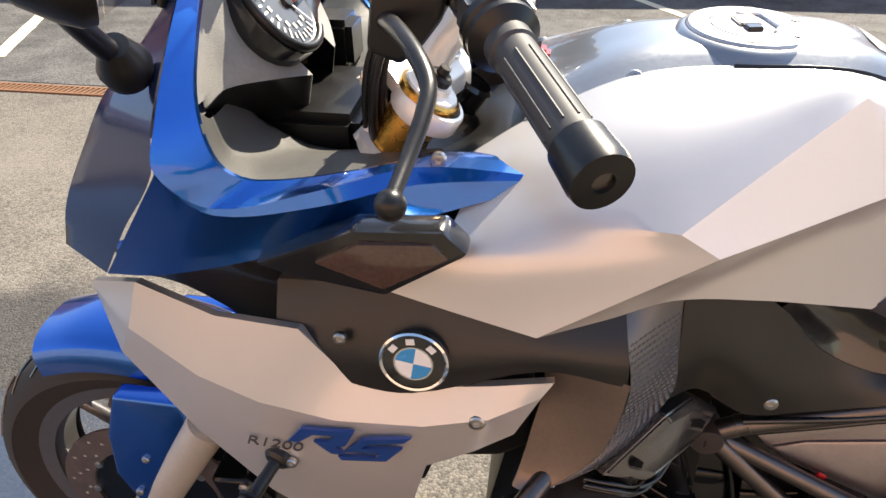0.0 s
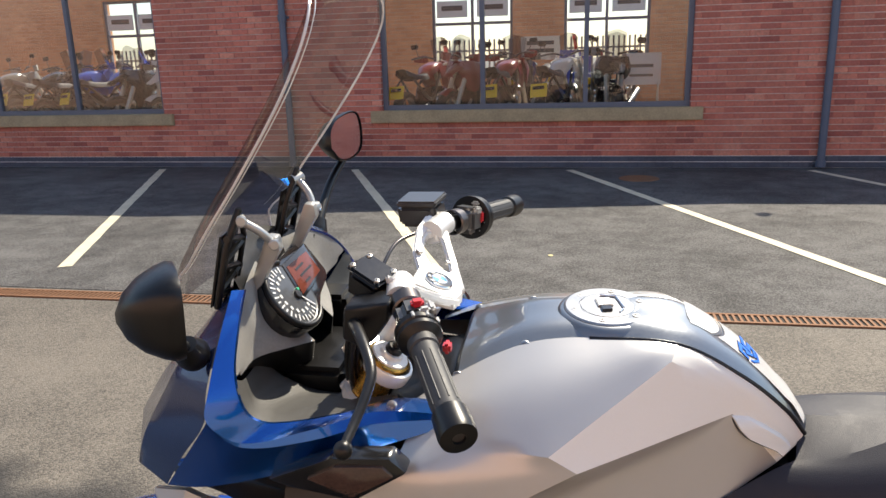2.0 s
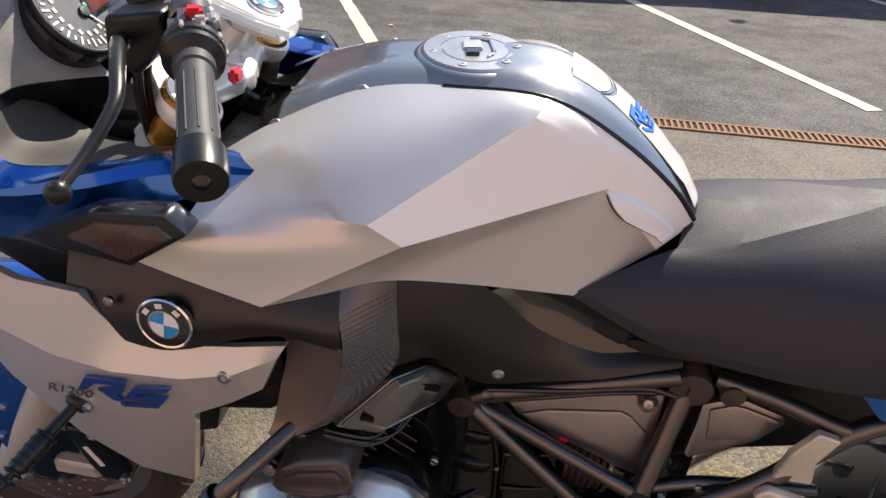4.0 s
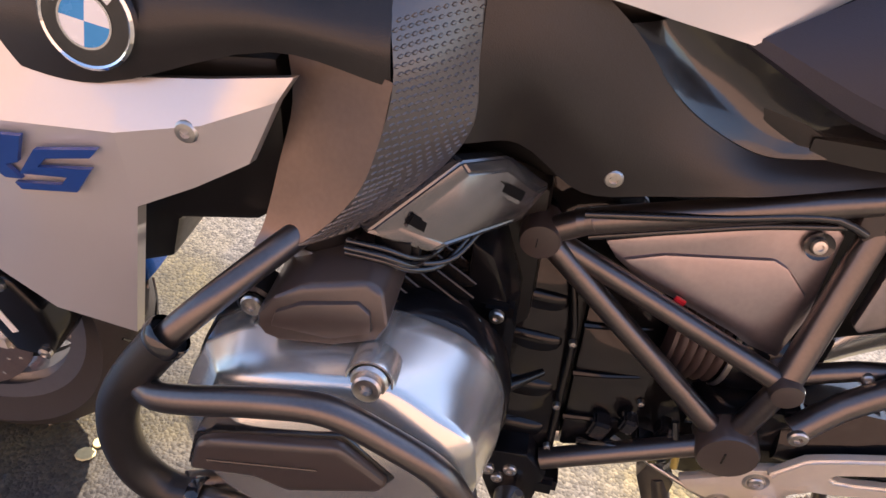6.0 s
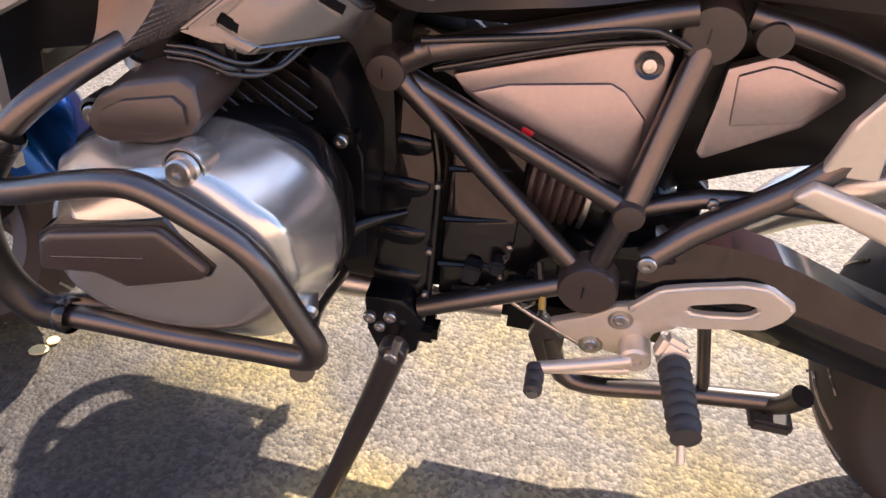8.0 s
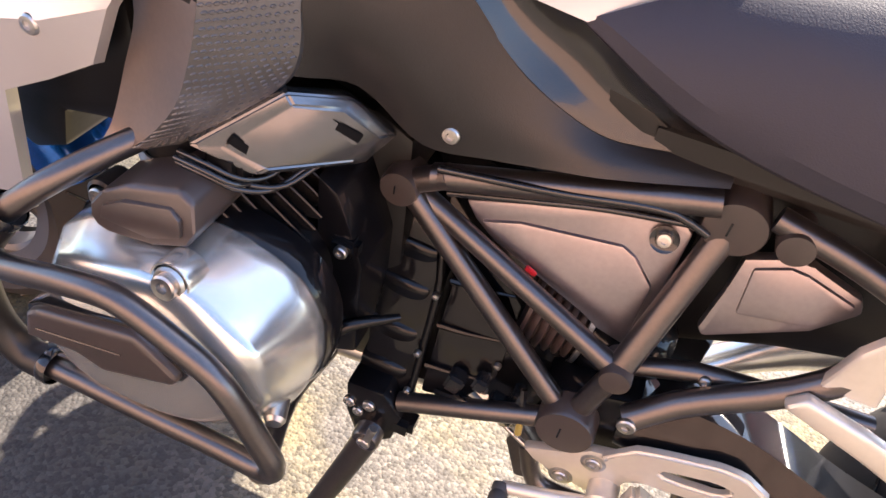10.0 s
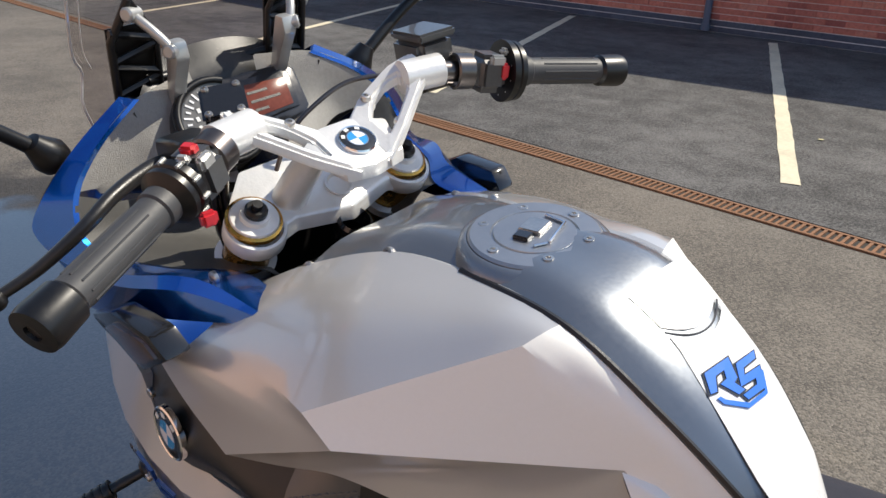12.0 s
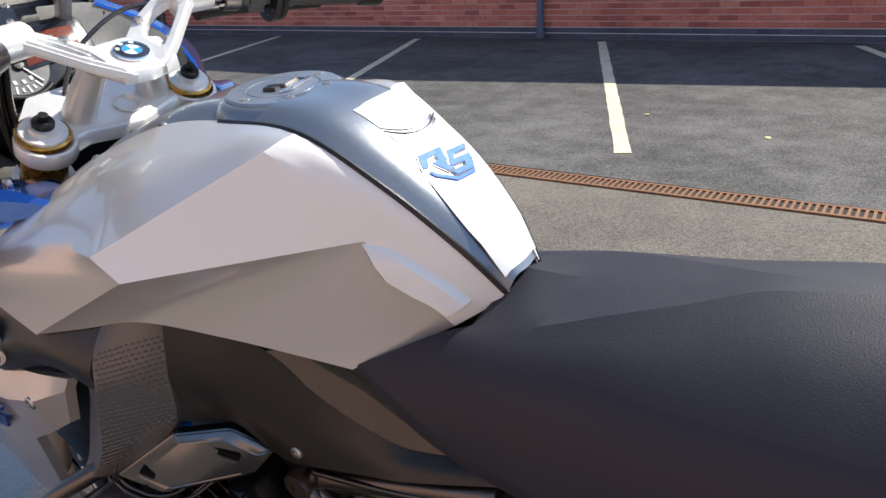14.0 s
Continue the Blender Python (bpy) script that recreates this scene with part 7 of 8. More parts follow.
    bmesh.ops.bevel(bm, geom=bm.edges[:], offset=0.004, segments=3, affect="EDGES", clamp_overlap=True)
    part("heel_guard", bm, ALU_LIGHT, BIKE, "cast aluminium heel guard with a long opening", 40)
    lathe("peg_pivot", [(0.017, -0.01), (0.017, 0.016), (0.014, 0.019), (0.007, 0.019), (0.006, 0.014), (0, 0.014)], (0.305, -0.176, 0.378), (0, -1, 0), ALU_LIGHT, BIKE, 24, "round peg pivot boss")
    for x, y, z, r in ((0.283, -0.170, 0.411, 0.0085), (0.259, -0.170, 0.367, 0.0085), (0.333, -0.20, 0.395, 0.006)):
        lathe("bolt_ring", [(r * 1.6, -0.004), (r * 1.6, 0.0012), (r * 1.2, 0.002)], (x, y + 0.001, z), (0, -1, 0), STEEL, BIKE, 20)
        screw(x, y - 0.001, z, r)
    box("peg_hinge", (0.338, -0.188, 0.398), (0.030, 0.034, 0.030), ALU_LIGHT, BIKE, 0.006, Matrix.Rotation(radians(-28), 4, "X") @ Matrix.Rotation(radians(20), 4, "Y"))
    prof = [(0.0, 0.0), (0.012, 0.002)]
    for i in range(6):
        prof += [(0.0165, 0.008 + 0.014 * i), (0.0165, 0.014 + 0.014 * i), (0.0138, 0.019 + 0.014 * i)]
    peg = lathe("foot_peg", prof + [(0.015, 0.094), (0.0, 0.096)], (0.340, -0.198, 0.396), (0.12, -1, -0.06), RUBBER_GRIP, BIKE, 16, "ribbed black rubber foot peg", 50)
    tube("feeler", [(0.349, -0.285, 0.382), (0.353, -0.298, 0.362)], 0.004, ALU_LIGHT, peg, seg=8)
    tube("gear_lever", [(0.302, -0.192, 0.378), (0.255, -0.196, 0.362), (0.206, -0.198, 0.345)], 0.0075, ALU_LIGHT, BIKE, n=8, seg=10, label="aluminium gear lever")
    tube("gear_lever", [(0.302, -0.192, 0.362), (0.270, -0.194, 0.354), (0.206, -0.198, 0.343)], 0.005, ALU_LIGHT, BIKE, n=8, seg=10)
    toe = lathe("toe_rubber", [(0.007, 0.0), (0.0105, 0.002), (0.0105, 0.008), (0.009, 0.011), (0.0105, 0.014), (0.0105, 0.022), (0.009, 0.025), (0.0105, 0.028), (0.010, 0.036), (0.006, 0.038)], (0.205, -0.195, 0.344), (0, -1, -0.05), RUBBER_GRIP, BIKE, 16, "ribbed rubber toe piece", 50)
    lathe("toe_tip", [(0.006, 0.036), (0.006, 0.041), (0, 0.042)], (0.205, -0.195, 0.344), (0, -1, -0.05), STEEL, toe, 12)
    tube("gear_rod", [(0.255, -0.16, 0.352), (0.19, -0.145, 0.372), (0.12, -0.125, 0.395)], 0.0032, STEEL, BIKE, seg=8)
    # side stand
    prism("stand_bracket", [(0.005, 0.392), (0.050, 0.396), (0.075, 0.365), (0.068, 0.318), (0.045, 0.296), (0.022, 0.302), (0.008, 0.340)], side(-0.185), 0.05, ENGINE_BLACK, BIKE, 0.006, "black side stand bracket")
    box("stand_lug", (0.075, -0.17, 0.345), (0.03, 0.03, 0.028), ENGINE_BLACK, BIKE, 0.006)
    for x, y, z, r in ((0.036, -0.187, 0.368, 0.0075), (0.012, -0.187, 0.362, 0.0075), (0.024, -0.187, 0.350, 0.0065), (0.042, -0.206, 0.322, 0.0085)):
        screw(x, y, z, r)
    lathe("stand_pivot", [(0.017, -0.02), (0.017, 0.016), (0.015, 0.019), (0, 0.019)], (0.042, -0.185, 0.322), (0, -1, 0), BLACK_BAR, BIKE, 20)
    tube("side_stand", [(0.042, -0.195, 0.318), (0.022, -0.205, 0.250), (-0.020, -0.232, 0.120), (-0.052, -0.255, 0.034)], lambda k: 0.0165 - 0.004 * k, BLACK_BAR, BIKE, n=12, seg=14, label="black side stand leg")
    foot = box("stand_foot", (-0.055, -0.2575, 0.0345), (0.06, 0.035, 0.008), BLACK_BAR, BIKE, 0.003, Matrix.Rotation(radians(-LEAN), 4, "X"))
    tube("stand_spring", [(0.05, -0.20, 0.35), (0.03, -0.212, 0.26)], 0.005, STEEL, BIKE, seg=8)
    # centre stand
    tube("centre_stand", [(0.215, -0.10, 0.30), (0.25, -0.105, 0.232), (0.38, -0.105, 0.246), (0.500, -0.105, 0.262)], 0.0125, BLACK_BAR, BIKE, n=16, label="black centre stand")
    tube("stand_tang", [(0.49, -0.105, 0.25), (0.502, -0.125, 0.285), (0.508, -0.135, 0.312)], lambda k: 0.010 + 0.004 * k, BLACK_BAR, BIKE, n=8)
    tube("stand_strut", [(0.385, -0.10, 0.37), (0.40, -0.10, 0.31), (0.415, -0.10, 0.25)], 0.008, BLACK_BAR, BIKE)
    box("stand_shoe", (0.498, -0.105, 0.236), (0.05, 0.045, 0.018), RUBBER, BIKE, 0.004)
    prism("stand_plate", [(0.20, 0.34), (0.235, 0.30), (0.235, 0.24), (0.215, 0.235), (0.19, 0.30)], side(-0.11), 0.02, BLACK_BAR, BIKE, 0.004)


PANEL_BLACK = material("satin_black_panel", (0.34, 0.30, 0.305), 0.32, metal=0.9, spread=0.1, scale=20, wear=-0.03)
frame_parts()


def wheel(name, x, z, r, half, rim_r, label, discs=True):
    root = lathe(name, [(rim_r - 0.004, -half * 0.62), (rim_r + 0.012, -half * 0.80), (rim_r + 0.035, -half * 0.97), (r - 0.040, -half), (r - 0.018, -half * 0.82), (r - 0.005, -half * 0.48), (r, 0), (r - 0.005, half * 0.48), (r - 0.018, half * 0.82), (r - 0.040, half), (rim_r + 0.035, half * 0.97), (rim_r + 0.012, half * 0.80), (rim_r - 0.004, half * 0.62)], (x, 0, z), (0, 1, 0), RUBBER, BIKE, 72, label, 60)
    lathe("rim", [(rim_r - 0.022, -half * 0.62), (rim_r + 0.004, -half * 0.70), (rim_r + 0.006, -half * 0.62), (rim_r - 0.006, -half * 0.50), (rim_r - 0.026, -half * 0.30), (rim_r - 0.026, half * 0.30), (rim_r - 0.006, half * 0.50), (rim_r + 0.006, half * 0.62), (rim_r + 0.004, half * 0.70), (rim_r - 0.022, half * 0.62)], (x, 0, z), (0, 1, 0), RIM_GREY, root, 64, "grey cast alloy rim", 40)
    for i in range(10):
        a = radians(36 * i + (7 if i % 2 else -7))
        c, s = math.cos(a), math.sin(a)
        tube("spoke", [(x + c * 0.035, 0.0, z + s * 0.035), (x + c * 0.11, 0.006, z + s * 0.11), (x + c * (rim_r - 0.02), 0, z + s * (rim_r - 0.02))], lambda k: 0.014 - 0.004 * k, RIM_GREY, root, n=8, seg=8, label="cast alloy spoke")
    lathe("hub", [(0.0, -0.055), (0.030, -0.055), (0.045, -0.035), (0.042, 0.0), (0.045, 0.035), (0.030, 0.055), (0.0, 0.055)], (x, 0, z), (0, 1, 0), RIM_GREY, root, 28)
    # tread grooves
    for i in range(28):
        a0 = 2 * math.pi * i / 28
        for sg in (1, -1):
            pts = []
            for j in range(6):
                y = sg * half * (0.18 + 0.12 * j)
                rr = r + 0.0004 - (0.005 * (abs(y) / half / 0.48) ** 2 if abs(y) < half * 0.48 else 0.005 + 0.013 * (abs(y) / half - 0.48) / 0.34)
                a = a0 + 0.035 * j + (0.11 if sg > 0 else 0)
                pts.append((x + rr * math.cos(a), y, z + rr * math.sin(a)))
            tube("tread_groove", pts, 0.0024, ENAMEL_BLACK, root, seg=5)
    if discs:
        for sg in (1, -1):
            y = -0.066 * sg
            d = lathe("brake_disc", [(0.108, -0.0022), (0.158, -0.0022), (0.158, 0.0022), (0.108, 0.0022), (0.108, -0.0022)], (x, y, z), (0, 1, 0), DISC_STEEL, root, 60, "drilled steel brake disc", 30)
            lathe("disc_carrier", [(0.035, 0.0), (0.075, 0.002), (0.106, 0.002), (0.106, 0.005), (0.035, 0.006)], (x, y, z), (0, 1, 0), ENGINE_BLACK, root, 40)
            for i in range(48):
                a = 2 * math.pi * i / 48
                rr = 0.120 + 0.0125 * (i % 3)
                lathe("disc_hole", [(0.0034, 0.0), (0.0, 0.0001)], (x + rr * math.cos(a), y - 0.0025 * sg, z + rr * math.sin(a)), (0, -sg, 0), BRIGHT_HOLE, d, 8)
            for i in range(10):
                a = 2 * math.pi * i / 10
                lathe("bobbin", [(0.007, -0.004), (0.007, 0.004), (0.003, 0.005), (0, 0.005)], (x + 0.107 * math.cos(a), y, z + 0.107 * math.sin(a)), (0, -sg, 0), STEEL, d, 10)
    return root


RIM_GREY = material("grey_wheel_paint", (0.17, 0.165, 0.165), 0.34, metal=0.6, coat=0.6, spread=0.08, wear=-0.02)
BRIGHT_HOLE = material("drilled_hole", (0.30, 0.29, 0.27), 0.8)
wheel("front_wheel", -0.775, 0.293, 0.293, 0.060, 0.216, "black road tyre on cast alloy front wheel")
wheel("rear_wheel", 0.862, 0.305, 0.305, 0.088, 0.216, "black road tyre on cast alloy rear wheel", False)


def front_end():
    # mudguard over the tyre with side skirts down the forks
    cx, cz = -0.775, 0.293
    rows = []
    for y, drop in ((-0.078, 0.030), (-0.070, 0.008), (-0.045, -0.004), (0.0, -0.008), (0.045, -0.004), (0.070, 0.008), (0.078, 0.030)):
        row = []
        for i in range(9):
            a = radians(112 - i * 12)
            rr = 0.328 - drop * 1.4
            row.append((cx + rr * math.cos(a), y, cz + rr * math.sin(a)))
        rows.append(row)
    bm = bmesh.new()
    loft_into(bm, rows, 3, 3, "smooth")
    part("mudguard", bm, BLUE, BIKE, "blue front mudguard", 60)
    for sg in (1, -1):
        skirt = [(-0.752, 0.575), (-0.775, 0.50), (-0.778, 0.428), (-0.744, 0.361), (-0.720, 0.385), (-0.688, 0.444), (-0.632, 0.515), (-0.655, 0.575)]
        sk = prism("mudguard_skirt", skirt, lambda u, v, d: (u, (-0.128 + 0.10 * (v - 0.45) + d) * sg, v), 0.03, BLUE, BIKE, 0.007, "blue fork skirt", 3)
        for x, z in ((-0.722, 0.466), (-0.745, 0.398)):
            screw(x, (-0.130 + 0.10 * (z - 0.45)) * sg, z, 0.006, STEEL, (0, -1 * sg, 0), sk)
        # caliper
        cal = [(-0.640, 0.425), (-0.575, 0.430), (-0.545, 0.385), (-0.535, 0.335), (-0.552, 0.298), (-0.600, 0.300), (-0.618, 0.335), (-0.632, 0.385)]
        c = prism("brake_caliper", cal, lambda u, v, d: (u, (-0.118 + d) * sg, v), 0.07, ENGINE_BLACK, BIKE, 0.010, "black four-piston brake caliper", 3)
        for x, z in ((-0.554, 0.313), (-0.585, 0.420)):
            lathe("caliper_bolt", [(0.0085, 0.0), (0.0085, 0.006), (0.004, 0.008), (0, 0.005)], (x, -0.117 * sg, z), (0, -sg, 0), STEEL, c, 14)
        turn = Matrix.Rotation(radians(65), 4, "Y")
        box("maker_bar", (-0.598, -0.1188 * sg, 0.362), (0.050, 0.001, 0.010), PAPER, c, 0, turn)
        box("caliper_lug", (-0.645, -0.105 * sg, 0.312), (0.09, 0.03, 0.032), ALU_LIGHT, BIKE, 0.008)
        lathe("axle_clamp", [(0.030, -0.02), (0.030, 0.02), (0.022, 0.024), (0.012, 0.024), (0.011, 0.016), (0, 0.016)], (-0.775, -0.105 * sg, 0.293), (0, -sg, 0), ALU_LIGHT, BIKE, 24)
        tube("brake_hose", [(-0.585, -0.10 * sg, 0.43), (-0.55, -0.09 * sg, 0.50), (-0.52, -0.07 * sg, 0.58), (-0.50, -0.05 * sg, 0.70)], 0.005, BLACK_GLOSS, BIKE, n=12, seg=8)


front_end()


def tail():
    for sg in (1, -1):
        sheet("tail_panel", [
            [(0.47, -0.150 * sg, 0.775), (0.60, -0.158 * sg, 0.785), (0.75, -0.15 * sg, 0.82), (0.95, -0.10 * sg, 0.88)],
            [(0.50, -0.156 * sg, 0.745), (0.60, -0.162 * sg, 0.742), (0.75, -0.15 * sg, 0.77), (0.95, -0.10 * sg, 0.85)],
            [(0.55, -0.135 * sg, 0.715), (0.62, -0.14 * sg, 0.715), (0.75, -0.13 * sg, 0.74), (0.95, -0.09 * sg, 0.83)]], BLUE, BIKE, thick=0.006, label="blue metallic tail panel", cross="smooth")
    box("tank_base", (0.12, 0, 0.855), (0.28, 0.13, 0.07), BLACK_DEEP, BIKE, 0.015)
    box("seat_base", (0.55, 0, 0.755), (0.7, 0.20, 0.05), BLACK_SOFT, BIKE, 0.015)
    bm = bmesh.new()
    rows = []
    for y, dz, dx in ((-0.12, -0.075, 0.015), (-0.105, -0.02, 0.004), (-0.06, 0.0, 0.0), (0.06, 0.0, 0.0), (0.105, -0.02, 0.004), (0.12, -0.075, 0.015)):
        rows.append([(0.63 + dx, y, 0.90), (0.615 + dx, y, 0.955 + dz * 0.3), (0.63 + dx, y, 1.02 + dz), (0.67, y, 1.045 + dz), (0.80, y, 1.055 + dz), (0.95, y * 0.8, 1.06 + dz)])
    loft_into(bm, rows, 4, 4, "smooth")
    part("pillion_seat", bm, SEAT_SKIN, BIKE, "black vinyl pillion seat", 70)


tail()


# ---- other motorcycles ----
SMOKE_PALE = glass("pale_smoked_screen", (0.55, 0.56, 0.58), 0.03, 1.5)


def plain_bike(name, x, y, turn, paint, label, group, plate=True, plate_front=False, lean=5, screen=True, accent=None, size=1.0):
    """A parked roadster or trail machine, front towards its own -x."""
    root = empty(name, pose(x, y, 0.0, lean, 0, turn), label, "motorcycle", group)
    root.scale = (size, size, size)
    for wx, r, w in ((-0.72, 0.315, 0.070), (0.74, 0.315, 0.075)):
        wh = lathe("wheel", [(r - 0.09, -w * 0.7), (r - 0.04, -w), (r - 0.01, -w * 0.6), (r, 0), (r - 0.01, w * 0.6), (r - 0.04, w), (r - 0.09, w * 0.7)], (wx, 0, r), (0, 1, 0), RUBBER, root, 32, "black tyre")
        lathe("rim", [(r - 0.085, -w * 0.7), (r - 0.11, -w * 0.3), (r - 0.11, w * 0.3), (r - 0.085, w * 0.7)], (wx, 0, r), (0, 1, 0), accent or RIM_GREY, wh, 32)
        for i in range(5):
            a = radians(72 * i + 10)
            tube("spoke", [(wx, 0, r), (wx + math.cos(a) * (r - 0.1), 0, r + math.sin(a) * (r - 0.1))], 0.014, accent or RIM_GREY, wh, seg=6)
        for sg in (1, -1):
            lathe("disc", [(0.07, 0), (0.14, 0), (0.14, 0.005), (0.07, 0.005)], (wx, 0.06 * sg, r), (0, 1, 0), DISC_STEEL, wh, 24)
    for sg in (1, -1):
        tube("fork", [(-0.40, 0.10 * sg, 0.98), (-0.56, 0.10 * sg, 0.64), (-0.72, 0.10 * sg, 0.315)], 0.034, GOLD if accent else ALU_LIGHT, root, seg=12)
        tube("handlebar", [(-0.36, 0.05 * sg, 1.06), (-0.33, 0.20 * sg, 1.10), (-0.24, 0.38 * sg, 1.08)], 0.014, BLACK_BAR, root, n=8, seg=10)
        tube("mirror_stalk", [(-0.30, 0.28 * sg, 1.10), (-0.34, 0.34 * sg, 1.24)], 0.006, BLACK_BAR, root, seg=6)
        box("mirror", (-0.345, 0.36 * sg, 1.26), (0.03, 0.12, 0.07), BLACK_SOFT, root, 0.012)
        tube("frame_tube", [(-0.38, 0.06 * sg, 0.92), (0.0, 0.15 * sg, 0.72), (0.22, 0.14 * sg, 0.48), (0.62, 0.10 * sg, 0.78)], 0.02, BLACK_BAR, root, n=14, seg=8)
        sheet("shroud", [[(-0.52, 0.09 * sg, 0.92), (-0.30, 0.17 * sg, 0.95), (-0.05, 0.17 * sg, 0.92)], [(-0.50, 0.12 * sg, 0.78), (-0.30, 0.20 * sg, 0.76), (-0.08, 0.19 * sg, 0.80)], [(-0.42, 0.10 * sg, 0.64), (-0.30, 0.17 * sg, 0.60), (-0.15, 0.16 * sg, 0.68)]], paint, root, thick=0.01, cross="smooth")
        tube("swing_arm", [(0.22, 0.09 * sg, 0.42), (0.74, 0.09 * sg, 0.315)], 0.022, BLACK_BAR, root, seg=8)
    bm = bmesh.new()
    rows = []
    for y2, dz in ((-0.15, -0.12), (-0.13, -0.03), (0, 0.0), (0.13, -0.03), (0.15, -0.12)):
        rows.append([(-0.40, y2 * 0.6, 0.96 + dz), (-0.22, y2, 1.02 + dz), (0.0, y2, 0.98 + dz), (0.16, y2 * 0.6, 0.87 + dz)])
    loft_into(bm, rows, 4, 3, "smooth")
    part("tank", bm, paint, root)
    bm = bmesh.new()
    rows = []
    for y2, dz in ((-0.13, -0.08), (-0.10, -0.01), (0, 0.0), (0.10, -0.01), (0.13, -0.08)):
        rows.append([(0.10, y2 * 0.7, 0.86 + dz), (0.30, y2, 0.84 + dz), (0.55, y2, 0.86 + dz), (0.80, y2 * 0.7, 0.93 + dz)])
    loft_into(bm, rows, 4, 3, "smooth")
    part("seat", bm, SEAT_SKIN, root)
    box("engine", (-0.05, 0, 0.48), (0.42, 0.30, 0.36), ENGINE_BLACK, root, 0.04)
    for sg in (1, -1):
        lathe("engine_cover", [(0.11, 0), (0.10, 0.02), (0.05, 0.03), (0, 0.03)], (-0.02, 0.15 * sg, 0.46), (0, sg, 0), CAST, root, 20)
    tube("exhaust", [(-0.22, -0.08, 0.50), (-0.34, -0.08, 0.36), (-0.1, -0.10, 0.24), (0.3, -0.13, 0.30), (0.72, -0.16, 0.48)], lambda k: 0.022 if k < 0.7 else 0.05, STEEL, root, n=16, seg=12)
    fl = bmesh.new()
    rows = []
    for y2, dr in ((-0.07, -0.03), (0, 0.0), (0.07, -0.03)):
        rows.append([(-0.72 + (0.345 + dr) * math.cos(radians(a)), y2, 0.315 + (0.345 + dr) * math.sin(radians(a))) for a in (130, 105, 80, 55)])
    loft_into(fl, rows, 3, 3, "smooth")
    part("mudguard", fl, paint, root)
    head = prism("headlight", [(-0.10, -0.05), (0.10, -0.05), (0.13, 0.06), (0.0, 0.11), (-0.13, 0.06)], lambda u, v, d: (-0.54 + d - v * 0.2, u, 0.93 + v), 0.12, paint, root, 0.02)
    prism("lamp_glass", [(-0.06, -0.025), (0.06, -0.025), (0.08, 0.03), (-0.08, 0.03)], lambda u, v, d: (-0.555 + d - v * 0.2, u, 0.94 + v), 0.02, CHROME, head, 0.006)
    for sg in (1, -1):
        sheet("hand_guard", [[(-0.42, 0.20 * sg, 1.12), (-0.44, 0.30 * sg, 1.13), (-0.36, 0.40 * sg, 1.11)], [(-0.43, 0.20 * sg, 1.03), (-0.45, 0.30 * sg, 1.02), (-0.36, 0.40 * sg, 1.04)]], paint, root, thick=0.008)
        sheet("fairing_cheek", [[(-0.56, 0.06 * sg, 1.02), (-0.46, 0.19 * sg, 1.03), (-0.26, 0.22 * sg, 0.98)], [(-0.60, 0.06 * sg, 0.90), (-0.46, 0.24 * sg, 0.86), (-0.28, 0.25 * sg, 0.84)], [(-0.50, 0.08 * sg, 0.76), (-0.42, 0.20 * sg, 0.66), (-0.30, 0.22 * sg, 0.62)]], paint, root, thick=0.01, cross="smooth")
    sheet("beak", [[(-0.86, -0.03, 0.80), (-0.66, -0.10, 0.90), (-0.52, -0.11, 0.96)], [(-0.90, 0.0, 0.83), (-0.68, 0.0, 0.93), (-0.54, 0.0, 1.0)], [(-0.86, 0.03, 0.80), (-0.66, 0.10, 0.90), (-0.52, 0.11, 0.96)]], paint, root, thick=0.01, cross="smooth")
    if screen:
        sheet("screen", [[(-0.53, -0.14, 1.02), (-0.58, 0, 1.02), (-0.53, 0.14, 1.02)], [(-0.44, -0.13, 1.34), (-0.48, 0, 1.38), (-0.44, 0.13, 1.34)]], SMOKE_PALE, root, thick=0, cross="smooth")
    if plate:
        pl = box("number_plate", (0.98, 0, 0.62), (0.008, 0.23, 0.18), YELLOW, root, 0.002, Matrix.Rotation(radians(-20), 4, "Y"))
        tube("plate_arm", [(0.74, 0, 0.84), (0.95, 0, 0.70)], 0.015, BLACK_SOFT, root, seg=6)
        for dz in (0.035, -0.035):
            box("plate_bar", (0.985, 0, 0.62 + dz), (0.006, 0.16, 0.045), ENAMEL_BLACK, pl, 0, Matrix.Rotation(radians(-20), 4, "Y"))
    tube("side_stand", [(0.1, -0.12, 0.36), (0.04, -0.25, 0.0 - 0.24 * math.tan(radians(-lean)))], 0.012, BLACK_BAR, root, seg=8)
    return root


WHITE_PAINT = material("white_bodywork", (0.75, 0.75, 0.74), 0.3, coat=0.8, spread=0.04)
BLACK_PAINT = material("black_bodywork", (0.02, 0.02, 0.022), 0.25, coat=0.8, spread=0.1)
BLUE_PAINT = material("blue_bodywork", (0.01, 0.06, 0.40), 0.3, coat=0.8, spread=0.05)
RED_PAINT = material("dark_red_bodywork", (0.22, 0.02, 0.02), 0.3, coat=0.8, spread=0.08)
GREY_PAINT = material("grey_bodywork", (0.30, 0.31, 0.30), 0.3, metal=0.4, coat=0.6, spread=0.06)
BLUE_RIM = material("blue_wheel_paint", (0.01, 0.04, 0.36), 0.35, coat=0.4)

plain_bike("motorcycle", -17.75, 5.65, 188, WHITE_PAINT, "white trail motorcycle parked in front of the showroom", "parked motorcycles", plate=False, size=1.45)
plain_bike("motorcycle", -16.9, 7.0, 190, BLACK_PAINT, "black and blue sports motorcycle with blue wheels", "parked motorcycles", plate=False, accent=BLUE_RIM, size=1.45)
plain_bike("motorcycle", -18.1, 4.0, 186, WHITE_PAINT, "white motorcycle at the end of the parked row", "parked motorcycles", plate=False, size=1.45)

